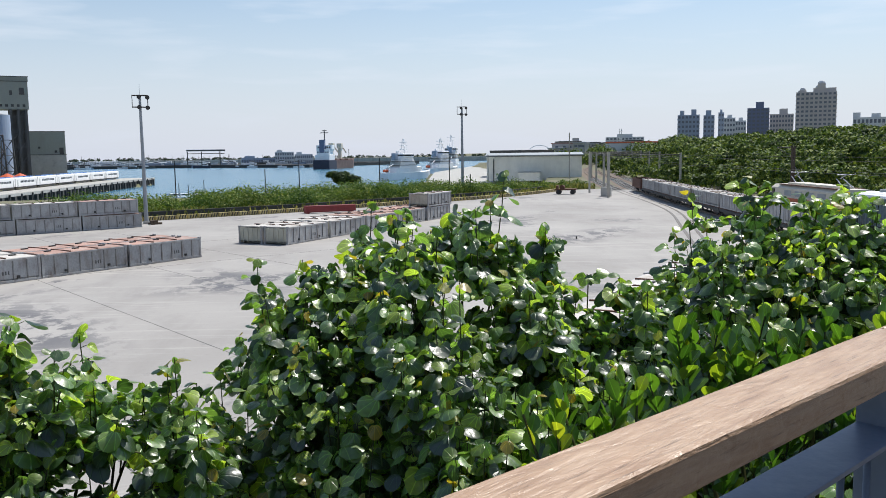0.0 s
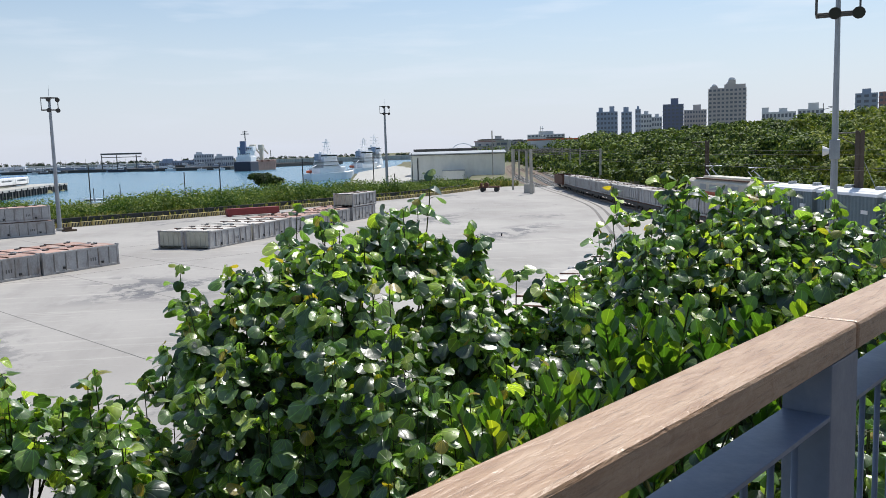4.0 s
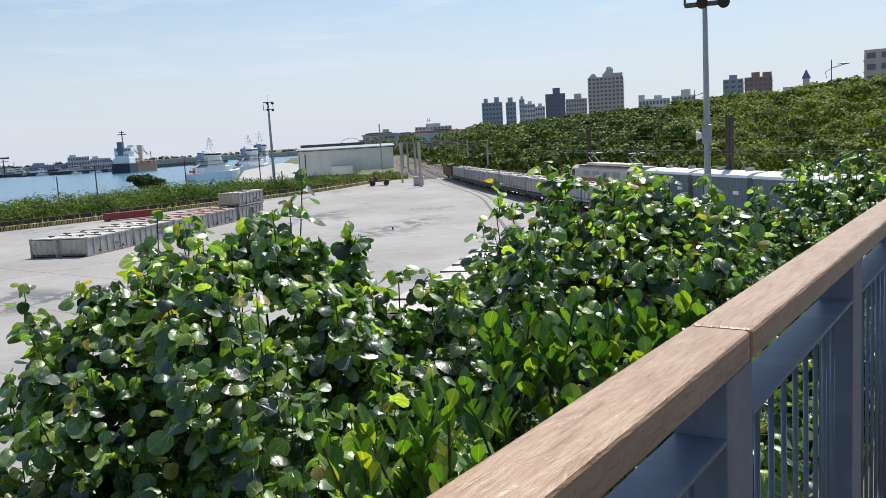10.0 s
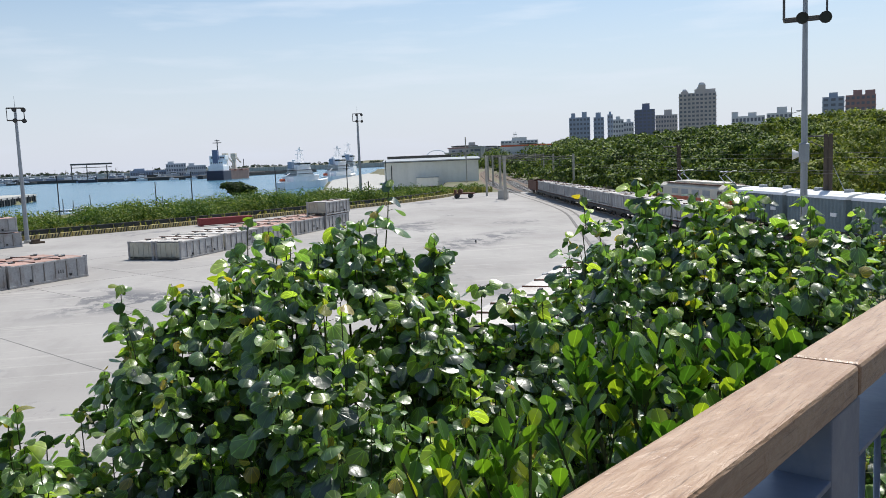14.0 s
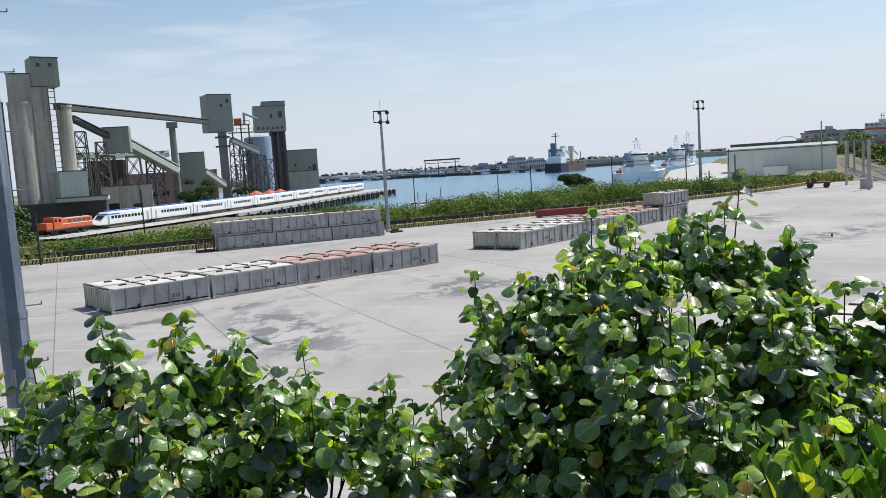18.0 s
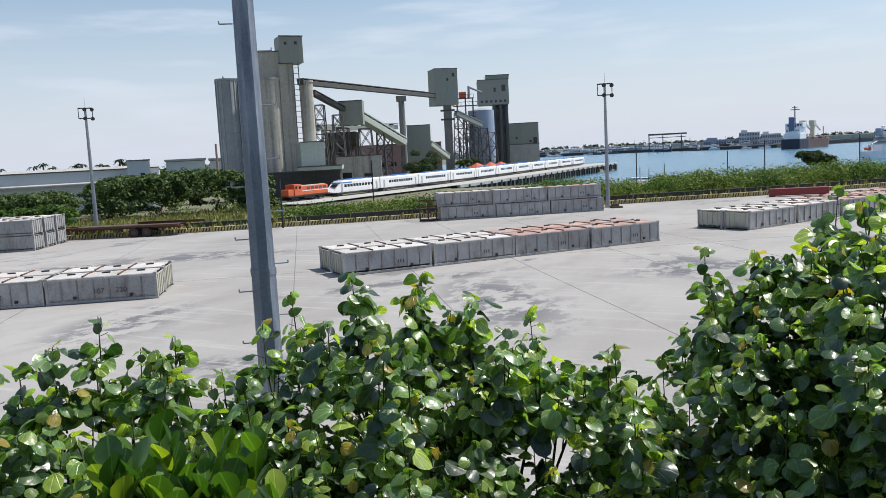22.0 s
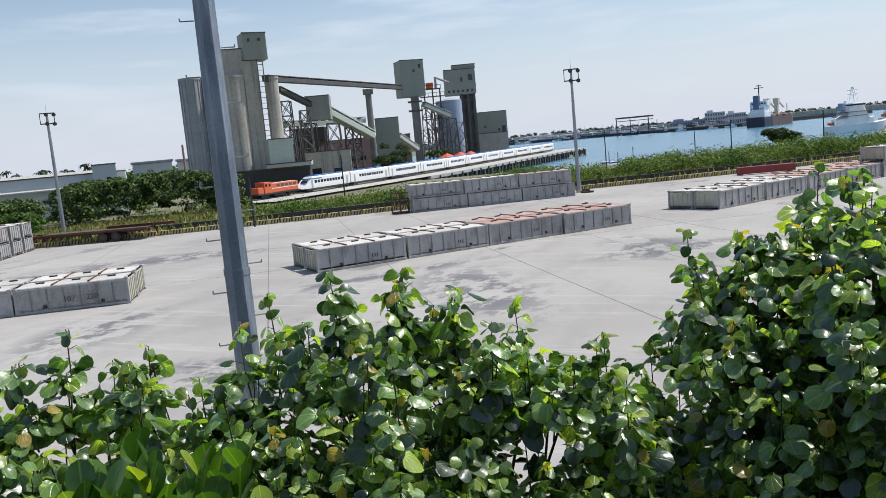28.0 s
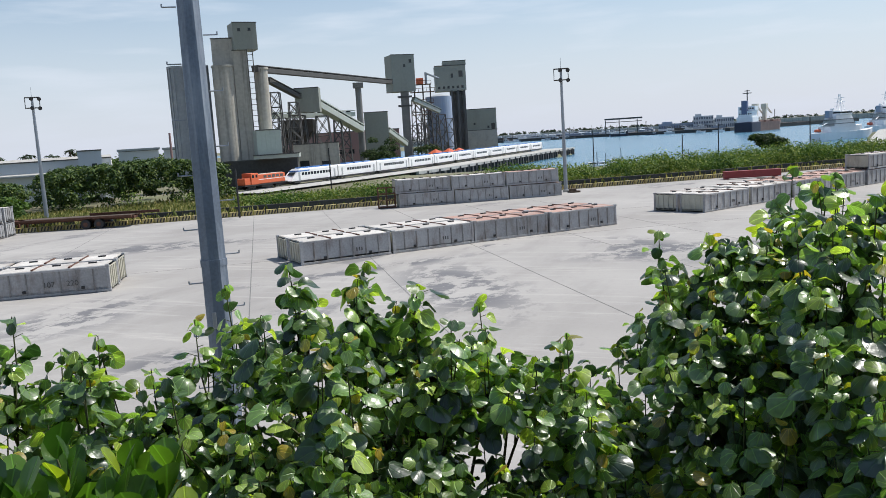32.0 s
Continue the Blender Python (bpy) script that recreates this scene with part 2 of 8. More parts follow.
def wood_material():
    m = bpy.data.materials.new("weathered_wood")
    m.use_nodes = True
    n, l = m.node_tree.nodes, m.node_tree.links
    b = n["Principled BSDF"]
    tc = n.new("ShaderNodeTexCoord")
    mp = n.new("ShaderNodeMapping")
    mp.inputs["Scale"].default_value = (12.0, 90.0, 90.0)
    l.new(tc.outputs["Object"], mp.inputs["Vector"])
    g = n.new("ShaderNodeTexNoise")
    g.inputs["Scale"].default_value, g.inputs["Detail"].default_value, g.inputs["Distortion"].default_value = 1.0, 8, 0.8
    l.new(mp.outputs["Vector"], g.inputs["Vector"])
    ramp = n.new("ShaderNodeValToRGB")
    e = ramp.color_ramp.elements
    e[0].color, e[0].position = (0.3, 0.17, 0.095, 1), 0.2
    e[1].color, e[1].position = (0.48, 0.31, 0.19, 1), 0.75
    l.new(g.outputs["Fac"], ramp.inputs["Fac"])
    # pale, worn and greyed patches
    p = n.new("ShaderNodeTexNoise")
    p.inputs["Scale"].default_value, p.inputs["Detail"].default_value, p.inputs["Roughness"].default_value = 16.0, 9, 0.75
    pm = n.new("ShaderNodeMapping")
    pm.inputs["Scale"].default_value = (0.32, 1.9, 1.9)
    l.new(tc.outputs["Object"], pm.inputs["Vector"])
    l.new(pm.outputs["Vector"], p.inputs["Vector"])
    pr = n.new("ShaderNodeMapRange")
    pr.inputs["From Min"].default_value, pr.inputs["From Max"].default_value, pr.inputs["To Max"].default_value = 0.42, 0.68, 0.62
    l.new(p.outputs["Fac"], pr.inputs["Value"])
    mx = n.new("ShaderNodeMixRGB")
    mx.inputs["Color2"].default_value = (0.57, 0.42, 0.295, 1)
    l.new(pr.outputs["Result"], mx.inputs["Fac"])
    l.new(ramp.outputs["Color"], mx.inputs["Color1"])
    l.new(mx.outputs["Color"], b.inputs["Base Color"])
    rr = n.new("ShaderNodeMapRange")
    rr.inputs["To Min"].default_value, rr.inputs["To Max"].default_value = 0.24, 0.55
    l.new(p.outputs["Fac"], rr.inputs["Value"])
    l.new(rr.outputs["Result"], b.inputs["Roughness"])
    # fine checks along the grain
    mc = n.new("ShaderNodeMapping")
    mc.inputs["Scale"].default_value = (9.0, 130.0, 130.0)
    l.new(tc.outputs["Object"], mc.inputs["Vector"])
    ck = n.new("ShaderNodeTexNoise")
    ck.inputs["Scale"].default_value, ck.inputs["Detail"].default_value, ck.inputs["Roughness"].default_value = 1.0, 6, 0.7
    l.new(mc.outputs["Vector"], ck.inputs["Vector"])
    cr = n.new("ShaderNodeMapRange")
    cr.inputs["From Min"].default_value, cr.inputs["From Max"].default_value, cr.inputs["To Min"].default_value, cr.inputs["To Max"].default_value = 0.3, 0.44, 0.7, 0.0
    l.new(ck.outputs["Fac"], cr.inputs["Value"])
    dk = n.new("ShaderNodeMixRGB")
    dk.inputs["Color2"].default_value = (0.07, 0.04, 0.025, 1)
    l.new(cr.outputs["Result"], dk.inputs["Fac"])
    l.new(mx.outputs["Color"], dk.inputs["Color1"])
    l.new(dk.outputs["Color"], b.inputs["Base Color"])
    fm = n.new("ShaderNodeMapping")
    fm.inputs["Scale"].default_value = (0.5, 1.0, 1.0)
    l.new(tc.outputs["Object"], fm.inputs["Vector"])
    fk = n.new("ShaderNodeTexNoise")
    fk.inputs["Scale"].default_value, fk.inputs["Detail"].default_value, fk.inputs["Distortion"].default_value = 42.0, 5, 1.2
    l.new(fm.outputs["Vector"], fk.inputs["Vector"])
    both = n.new("ShaderNodeMath")
    both.operation = 'MULTIPLY_ADD'
    both.inputs[1].default_value = 0.8
    l.new(fk.outputs["Fac"], both.inputs[0])
    l.new(g.outputs["Fac"], both.inputs[2])
    bp = n.new("ShaderNodeBump")
    bp.inputs["Strength"].default_value, bp.inputs["Distance"].default_value = 0.6, 0.006
    l.new(both.outputs[0], bp.inputs["Height"])
    l.new(bp.outputs["Normal"], b.inputs["Normal"])
    return m


def yard_material():
    """Old concrete: broad pale and grey fields, dark damp patches and tyre marks."""
    m = bpy.data.materials.new("yard_concrete")
    m.use_nodes = True
    n, l = m.node_tree.nodes, m.node_tree.links
    b = n["Principled BSDF"]
    geo = n.new("ShaderNodeNewGeometry")

    def noise_at(scale, detail, rough=0.5, stretch=(1, 1, 1), turn=0.0):
        mp = n.new("ShaderNodeMapping")
        mp.inputs["Scale"].default_value = stretch
        mp.inputs["Rotation"].default_value = (0, 0, turn)
        l.new(geo.outputs["Position"], mp.inputs["Vector"])
        t = n.new("ShaderNodeTexNoise")
        t.inputs["Scale"].default_value, t.inputs["Detail"].default_value, t.inputs["Roughness"].default_value = scale, detail, rough
        l.new(mp.outputs["Vector"], t.inputs["Vector"])
        return t.outputs["Fac"]

    def ranged(value, a, b_, c, d):
        r = n.new("ShaderNodeMapRange")
        for k, v in zip(("From Min", "From Max", "To Min", "To Max"), (a, b_, c, d)):
            r.inputs[k].default_value = v
        l.new(value, r.inputs["Value"])
        return r.outputs["Result"]

    def mixed(fac, c1, c2):
        x = n.new("ShaderNodeMixRGB")
        l.new(fac, x.inputs["Fac"])
        if isinstance(c1, tuple):
            x.inputs["Color1"].default_value = (*c1, 1)
        else:
            l.new(c1, x.inputs["Color1"])
        x.inputs["Color2"].default_value = (*c2, 1)
        return x.outputs["Color"]
    col = mixed(ranged(noise_at(0.07, 5), 0.35, 0.65, 0, 1), (0.315, 0.297, 0.279), (0.4, 0.38, 0.357))
    col = mixed(ranged(noise_at(0.35, 8, 0.65, (1, 0.35, 1), 0.6), 0.48, 0.72, 0, 0.6), col, (0.26, 0.245, 0.23))
    col = mixed(ranged(noise_at(0.12, 9, 0.7, (1, 0.45, 1), -0.5), 0.58, 0.63, 0, 0.7), col, (0.16, 0.158, 0.165))
    # damp, worn patches where the lorries turn
    blotch = noise_at(0.55, 9, 0.68, (1, 0.6, 1), 0.65)
    for x, y, rx, ry, turn in ((-16.0, 36.5, 3.2, 9.0, 0.62), (-31.5, 27.5, 3.0, 5.5, 0.3), (-48.0, 50.0, 9.0, 3.5, 0.5), (-7.5, 48.5, 7.0, 2.6, 0.6), (-9.5, 49.0, 3.0, 6.5, 0.6), (-53.0, 43.0, 7.0, 2.5, 0.7), (-20.0, 22.0, 3.4, 2.4, 0.2),
                               (16.0, 70.0, 11.0, 3.0, 0.9), (-24.0, 40.5, 9.0, 1.2, 0.93), (12.0, 88.0, 9.0, 2.5, 1.0), (-19.8, 49.8, 1.6, 1.1, 0.9), (-19.8, 49.8, 1.3, 0.8, 0.9)):
        mp = n.new("ShaderNodeMapping")
        mp.vector_type = 'TEXTURE'
        mp.inputs["Location"].default_value, mp.inputs["Rotation"].default_value, mp.inputs["Scale"].default_value = (x, y, 0), (0, 0, turn), (rx, ry, 1)
        l.new(geo.outputs["Position"], mp.inputs["Vector"])
        ln = n.new("ShaderNodeVectorMath")
        ln.operation = 'LENGTH'
        l.new(mp.outputs["Vector"], ln.inputs[0])
        near = n.new("ShaderNodeMath")
        near.operation = 'MULTIPLY'
        l.new(ranged(ln.outputs["Value"], 0.45, 1.15, 1, 0), near.inputs[0])
        l.new(ranged(blotch, 0.47, 0.53, 0, 0.85), near.inputs[1])
        col = mixed(near.outputs[0], col, (0.125, 0.125, 0.135))
    col = mixed(ranged(noise_at(0.9, 8, 0.7, (0.12, 1.6, 1), 0.9), 0.54, 0.68, 0, 0.55), col, (0.52, 0.49, 0.455))
    col = mixed(ranged(noise_at(5.0, 5, 0.6), 0.55, 0.8, 0, 0.25), col, (0.2, 0.19, 0.19))
    l.new(col, b.inputs["Base Color"])
    b.inputs["Roughness"].default_value = 0.8
    b.inputs["Specular IOR Level"].default_value = 0.3
    bp = n.new("ShaderNodeBump")
    bp.inputs["Strength"].default_value, bp.inputs["Distance"].default_value = 0.15, 0.02
    l.new(noise_at(9.0, 5), bp.inputs["Height"])
    l.new(bp.outputs["Normal"], b.inputs["Normal"])
    return m


M = {}
M["yard"] = yard_material()
M["water"] = water_material()
M["wood"] = wood_material()
M["deck_floor"] = material("dark_terrace_paving", (0.13, 0.125, 0.12), 0.85, vary=0.2, scale=0.8, fine=9, stain=(0.08, 0.08, 0.075), stain_amt=0.5)
M["soil"] = material("dry_soil", (0.16, 0.15, 0.09), 0.95, vary=0.4, scale=0.08, fine=1.5, stain=(0.09, 0.13, 0.04), stain_amt=0.9, stain_scale=0.05)
M["grey_paint"] = material("grey_rail_paint", (0.15, 0.185, 0.255), 0.45, vary=0.08, scale=4, fine=60, bump=0.04, stain=(0.32, 0.35, 0.41), stain_amt=0.4, stain_scale=9)
M["box_grey"] = material("container_grey_paint", (0.35, 0.35, 0.352), 0.6, vary=0.2, scale=0.8, fine=9, bump=0.1, stain=(0.13, 0.085, 0.06), stain_amt=0.65, stain_scale=1.6, streak=0.35, random_by=0.14)
# darker than the side walls: the ribs' shadow lines are in this colour
M["box_rib_shaded"] = material("container_shaded_rib_paint", (0.22, 0.215, 0.21), 0.65, vary=0.25, scale=1.0, fine=9, bump=0.1, stain=(0.11, 0.07, 0.05), stain_amt=0.8, stain_scale=2.0, streak=0.35, random_by=0.14)
M["box_lid"] = material("container_lid_white", (0.55, 0.52, 0.48), 0.75, vary=0.2, scale=0.7, fine=7, stain=(0.33, 0.25, 0.2), stain_amt=0.6, stain_scale=0.8, random_by=0.15)
M["box_lid_red"] = material("container_lid_rusty", (0.42, 0.26, 0.21), 0.8, vary=0.25, scale=0.7, fine=7, stain=(0.55, 0.47, 0.42), stain_amt=0.7, stain_scale=0.8, random_by=0.15)
M["box_cream"] = material("container_cream", (0.46, 0.44, 0.36), 0.65, vary=0.15, stain=(0.2, 0.15, 0.1), stain_amt=0.5, stain_scale=1.4, streak=0.35)
M["rust"] = material("rusty_iron", (0.11, 0.05, 0.032), 0.85, vary=0.35, scale=3, fine=25)
M["dark"] = material("black_iron", (0.02, 0.02, 0.022), 0.6, vary=0.3)
M["galv"] = material("galvanised_steel", (0.31, 0.335, 0.37), 0.42, metal=0.55, vary=0.12, scale=3, fine=30, bump=0.05, stain=(0.16, 0.15, 0.15), stain_amt=0.3, stain_scale=2.5, streak=0.2)
M["pole_paint"] = material("pole_blue_grey_zinc", (0.15, 0.185, 0.24), 0.45, metal=0.2, vary=0.2, scale=2.0, fine=22, bump=0.04, stain=(0.46, 0.5, 0.56), stain_amt=0.75, stain_scale=2.6, streak=0.14)
M["white"] = material("white_paint", (0.78, 0.78, 0.78), 0.45, vary=0.06, scale=0.5, fine=6, bump=0.03)
M["blue"] = material("blue_paint", (0.07, 0.2, 0.5), 0.4, vary=0.1)
M["orange"] = material("orange_paint", (0.62, 0.13, 0.05), 0.45, vary=0.12, scale=0.8)
M["red"] = material("dull_red_paint", (0.22, 0.03, 0.03), 0.6, vary=0.2)
M["cream"] = material("cream_paint", (0.62, 0.57, 0.47), 0.5, vary=0.1)
M["silo_concrete"] = material("silo_concrete", (0.45, 0.42, 0.365), 0.85, vary=0.2, scale=0.12, fine=1.2, stain=(0.1, 0.095, 0.09), stain_amt=0.85, stain_scale=0.8, streak=0.03)
M["silo_grey"] = material("silo_blue_grey", (0.3, 0.315, 0.33), 0.6, vary=0.15, scale=0.2, fine=1.5, stain=(0.14, 0.14, 0.15), stain_amt=0.6, stain_scale=0.8, streak=0.04)
M["clad_green"] = material("grey_green_cladding", (0.275, 0.287, 0.25), 0.6, vary=0.08, scale=0.1, fine=1.5, bump=0.05, stain=(0.15, 0.15, 0.13), stain_amt=0.3, stain_scale=0.3, streak=0.15)
M["clad_pale"] = material("pale_green_cladding", (0.42, 0.46, 0.41), 0.6, vary=0.08, scale=0.1, fine=1.5)
M["steel_dark"] = material("dark_steelwork", (0.085, 0.083, 0.08), 0.7, vary=0.25, scale=0.3)
# pylon concrete: the shade they stand in is put into this darker grey
M["conc_shaded"] = material("shaded_weathered_concrete", (0.2, 0.195, 0.185), 0.85, vary=0.2, scale=0.3, fine=2.0, stain=(0.09, 0.088, 0.085), stain_amt=0.7, stain_scale=0.7, streak=0.08)
M["shed"] = material("warehouse_cream_wall", (0.86, 0.83, 0.74), 0.75, vary=0.06, scale=0.1, fine=1.0, stain=(0.6, 0.57, 0.5), stain_amt=0.4, stain_scale=0.2, streak=0.2)
M["roof_grey"] = material("grey_metal_roof", (0.36, 0.38, 0.39), 0.5, vary=0.1)
M["conc"] = material("pale_concrete", (0.43, 0.42, 0.39), 0.85, vary=0.15, scale=0.4, fine=5, stain=(0.2, 0.19, 0.17), stain_amt=0.5)
M["conc_dark"] = material("dark_concrete", (0.06, 0.06, 0.058), 0.85, vary=0.3)
M["curb_yellow"] = material("faded_yellow_paint", (0.42, 0.34, 0.14), 0.8, vary=0.2, scale=2, stain=(0.33, 0.31, 0.27), stain_amt=0.7, stain_scale=1.0, random_by=0.2)
M["curb_black"] = material("black_stripe_paint", (0.035, 0.035, 0.035), 0.85, vary=0.3)
M["ballast"] = material("brown_ballast", (0.17, 0.13, 0.1), 0.95, vary=0.4, scale=1, fine=12, bump=0.5)
M["rail_steel"] = material("track_rail_steel", (0.15, 0.11, 0.09), 0.5, metal=0.4, vary=0.2)
M["glass_dark"] = material("dark_window_glass", (0.02, 0.025, 0.03), 0.12, vary=0.1, bump=0)
M["joint"] = material("joint_sealant", (0.17, 0.165, 0.16), 0.9, vary=0.35, scale=0.5)
# far building paints: distance haze is lightened into these colours
M["haze_blue"] = material("hazed_blue_grey", (0.29, 0.35, 0.45), 0.7, vary=0.06, scale=0.02, fine=0.2, bump=0)
M["haze_dark"] = material("hazed_dark_blue", (0.14, 0.17, 0.27), 0.6, vary=0.06, scale=0.02, fine=0.2, bump=0)
M["haze_cream"] = material("hazed_beige", (0.5, 0.47, 0.46), 0.8, vary=0.06, scale=0.02, fine=0.2, bump=0)
M["haze_red"] = material("hazed_brick", (0.33, 0.21, 0.2), 0.8, vary=0.06, scale=0.02, fine=0.2, bump=0)
M["haze_white"] = material("hazed_pale", (0.6, 0.62, 0.64), 0.8, vary=0.06, scale=0.02, fine=0.2, bump=0)
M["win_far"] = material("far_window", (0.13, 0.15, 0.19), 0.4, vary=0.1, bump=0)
M["bark"] = material("brown_bark", (0.09, 0.065, 0.045), 0.9, vary=0.3, scale=12, fine=80)
# far trees: green dulled so that the haze sits in the colour
M["far_green"] = leaf_material("hazy_far_trees", (0.03, 0.045, 0.03), (0.05, 0.07, 0.045), (0.07, 0.09, 0.05), 0.8, 0.1, 0.1)
M["tree_dark"] = leaf_material("dark_tree_leaf", (0.014, 0.032, 0.01), (0.045, 0.08, 0.018), (0.08, 0.115, 0.03), 0.7, 0.2, 0.15)
M["tree_mid"] = leaf_material("broad_tree_leaf", (0.022, 0.05, 0.014), (0.075, 0.125, 0.024), (0.13, 0.17, 0.035), 0.6, 0.15, 0.15)
M["stem"] = material("green_brown_stem", (0.075, 0.085, 0.03), 0.8, vary=0.3, scale=12, fine=80)
M["leaf"] = leaf_material("hibiscus_leaf", (0.018, 0.048, 0.015), (0.175, 0.3, 0.08), (0.34, 0.44, 0.07), 0.33, 0.36, 0.14, 0.35, 20.0, 2.2, "fan")
M["leaf_round"] = leaf_material("paddle_leaf", (0.03, 0.08, 0.012), (0.085, 0.18, 0.02), (0.24, 0.32, 0.025), 0.34, 0.36, 0.16, 0.2, 12.0, 2.2, "midrib")
M["leaf_bright"] = leaf_material("bright_paddle_leaf", (0.06, 0.14, 0.015), (0.13, 0.24, 0.02), (0.3, 0.33, 0.025), 0.36, 0.4, 0.15, 0.25, 12.0, 2.0, "midrib")
M["leaf_bud"] = leaf_material("young_leaf", (0.09, 0.16, 0.02), (0.2, 0.29, 0.03), (0.36, 0.27, 0.03), 0.36, 0.45, 0.2, 0.35, 22.0, 1.7, "fan")
M["wood_far"] = leaf_material("far_canopy_leaf", (0.028, 0.058, 0.014), (0.15, 0.215, 0.038), (0.23, 0.27, 0.055), 0.7, 0.16, 0.18)
M["wood_pale"] = leaf_material("pale_canopy_leaf", (0.08, 0.115, 0.025), (0.2, 0.235, 0.05), (0.27, 0.28, 0.08), 0.75, 0.25, 0.2)
M["scrub_dark"] = leaf_material("dark_scrub_leaf", (0.03, 0.07, 0.015), (0.07, 0.13, 0.025), (0.12, 0.18, 0.04), 0.8, 0.25, 0.2)
M["scrub"] = leaf_material("scrub_leaf", (0.055, 0.1, 0.022), (0.15, 0.21, 0.048), (0.24, 0.27, 0.09), 0.8, 0.25, 0.2)
M["dry_grass"] = leaf_material("dry_grass_blade", (0.12, 0.145, 0.04), (0.26, 0.25, 0.085), (0.36, 0.31, 0.13), 0.7, 0.2, 0.3)

M["rusty_dark"] = material("dark_rusty_plate", (0.085, 0.072, 0.062), 0.85, vary=0.3, scale=0.3, fine=3)

# ---- building helpers ----
EYE = 7.2                                # height of the lens over the yard


def at(az, d, z=0.0):
    """A place by bearing (degrees to the left of +y), distance from the terrace and height."""
    return Vector((-math.sin(radians(az)) * d, math.cos(radians(az)) * d, z))


def height(el, d):
    """Height of what stands el degrees over the level of the lens at distance d."""
    return EYE + d * math.tan(radians(el))


def thing(name, label, category, m=None, group="", kind=""):
    e = new(name)
    e.empty_display_size = 0.2
    if m is not None:
        e.matrix_world = m
    return tagged(e, label, category, group, kind)


def link_mesh(name, bm, mat, smooth=False):
    me = bpy.data.meshes.new(name)
    bm.to_mesh(me)
    bm.free()
    for q in (mat if isinstance(mat, (list, tuple)) else [mat]):
        me.materials.append(q)
    if smooth:
        for f in me.polygons:
            f.use_smooth = True
    return me


def part(name, bm, mat, parent=None, label="", smooth=False):
    """One mesh object under a thing or a part (or at top level); bm may be a ready mesh."""
    me = bm if isinstance(bm, bpy.types.Mesh) else link_mesh(name, bm, mat, smooth)
    ob = new(name, me)
    if parent:
        ob.parent = parent
    if label:
        tagged(ob, label)
    return ob


def box(bm, x0, x1, y0, y1, z0, z1, bevel=0.0):
    r = bmesh.ops.create_cube(bm, size=1)
    v = r["verts"]
    bmesh.ops.scale(bm, vec=(x1 - x0, y1 - y0, z1 - z0), verts=v)
    bmesh.ops.translate(bm, vec=((x0 + x1) / 2, (y0 + y1) / 2, (z0 + z1) / 2), verts=v)
    if bevel:
        ed = {e for q in v for e in q.link_edges}
        bmesh.ops.bevel(bm, geom=list(ed), offset=bevel, segments=2, affect='EDGES', profile=0.5)
    return bm


def boxes(*rows, bevel=0.0):
    bm = bmesh.new()
    for r in rows:
        box(bm, *r, bevel=bevel)
    return bm


def tube(bm, a, b, r0, r1=None, n=8, caps=True):
    """A round bar from a to b."""
    a, b = Vector(a), Vector(b)
    d = b - a
    r = bmesh.ops.create_cone(bm, cap_ends=caps, segments=n, radius1=r0, radius2=r0 if r1 is None else r1, depth=d.length)
    q = Vector((0, 0, 1)).rotation_difference(d.normalized()).to_matrix().to_4x4()
    bmesh.ops.transform(bm, matrix=Matrix.Translation((a + b) / 2) @ q, verts=r["verts"])
    return bm


def bar(bm, a, b, w):
    return tube(bm, a, b, w * 0.7, None, 4)


def tubes(rows, n=8):
    bm = bmesh.new()
    for r in rows:
        tube(bm, *r, n=n) if len(r) < 5 else tube(bm, *r)
    return bm


def prism(bm, outline, axis_len, place=Matrix()):
    """Extrudes a closed outline of (y, z) pairs along x from 0 to axis_len."""
    a = [bm.verts.new(place @ Vector((0, y, z))) for y, z in outline]
    b = [bm.verts.new(place @ Vector((axis_len, y, z))) for y, z in outline]
    k = len(outline)
    for i in range(k):
        bm.faces.new((a[i], a[(i + 1) % k], b[(i + 1) % k], b[i]))
    bm.faces.new(a[::-1])
    bm.faces.new(b)
    return bm


def heading(p, q):
    """Pose at p with its x axis pointing at q, upright."""
    d = Vector(q) - Vector(p)
    return Matrix.Translation(p) @ Matrix.Rotation(math.atan2(d.y, d.x), 4, 'Z')


def strip(points, offs, z):
    """A flat band along a line of points, between two side offsets."""
    bm = bmesh.new()
    pts = [Vector((p[0], p[1], 0)) for p in points]
    rows = []
    for i, p in enumerate(pts):
        d = (pts[min(i + 1, len(pts) - 1)] - pts[max(i - 1, 0)]).normalized()
        nrm = Vector((-d.y, d.x, 0))
        rows.append([bm.verts.new(p + nrm * o + Vector((0, 0, z))) for o in offs])
    for a, b in zip(rows, rows[1:]):
        for i in range(len(offs) - 1):
            bm.faces.new((a[i], b[i], b[i + 1], a[i + 1]))
    bmesh.ops.recalc_face_normals(bm, faces=bm.faces[:])
    return bm


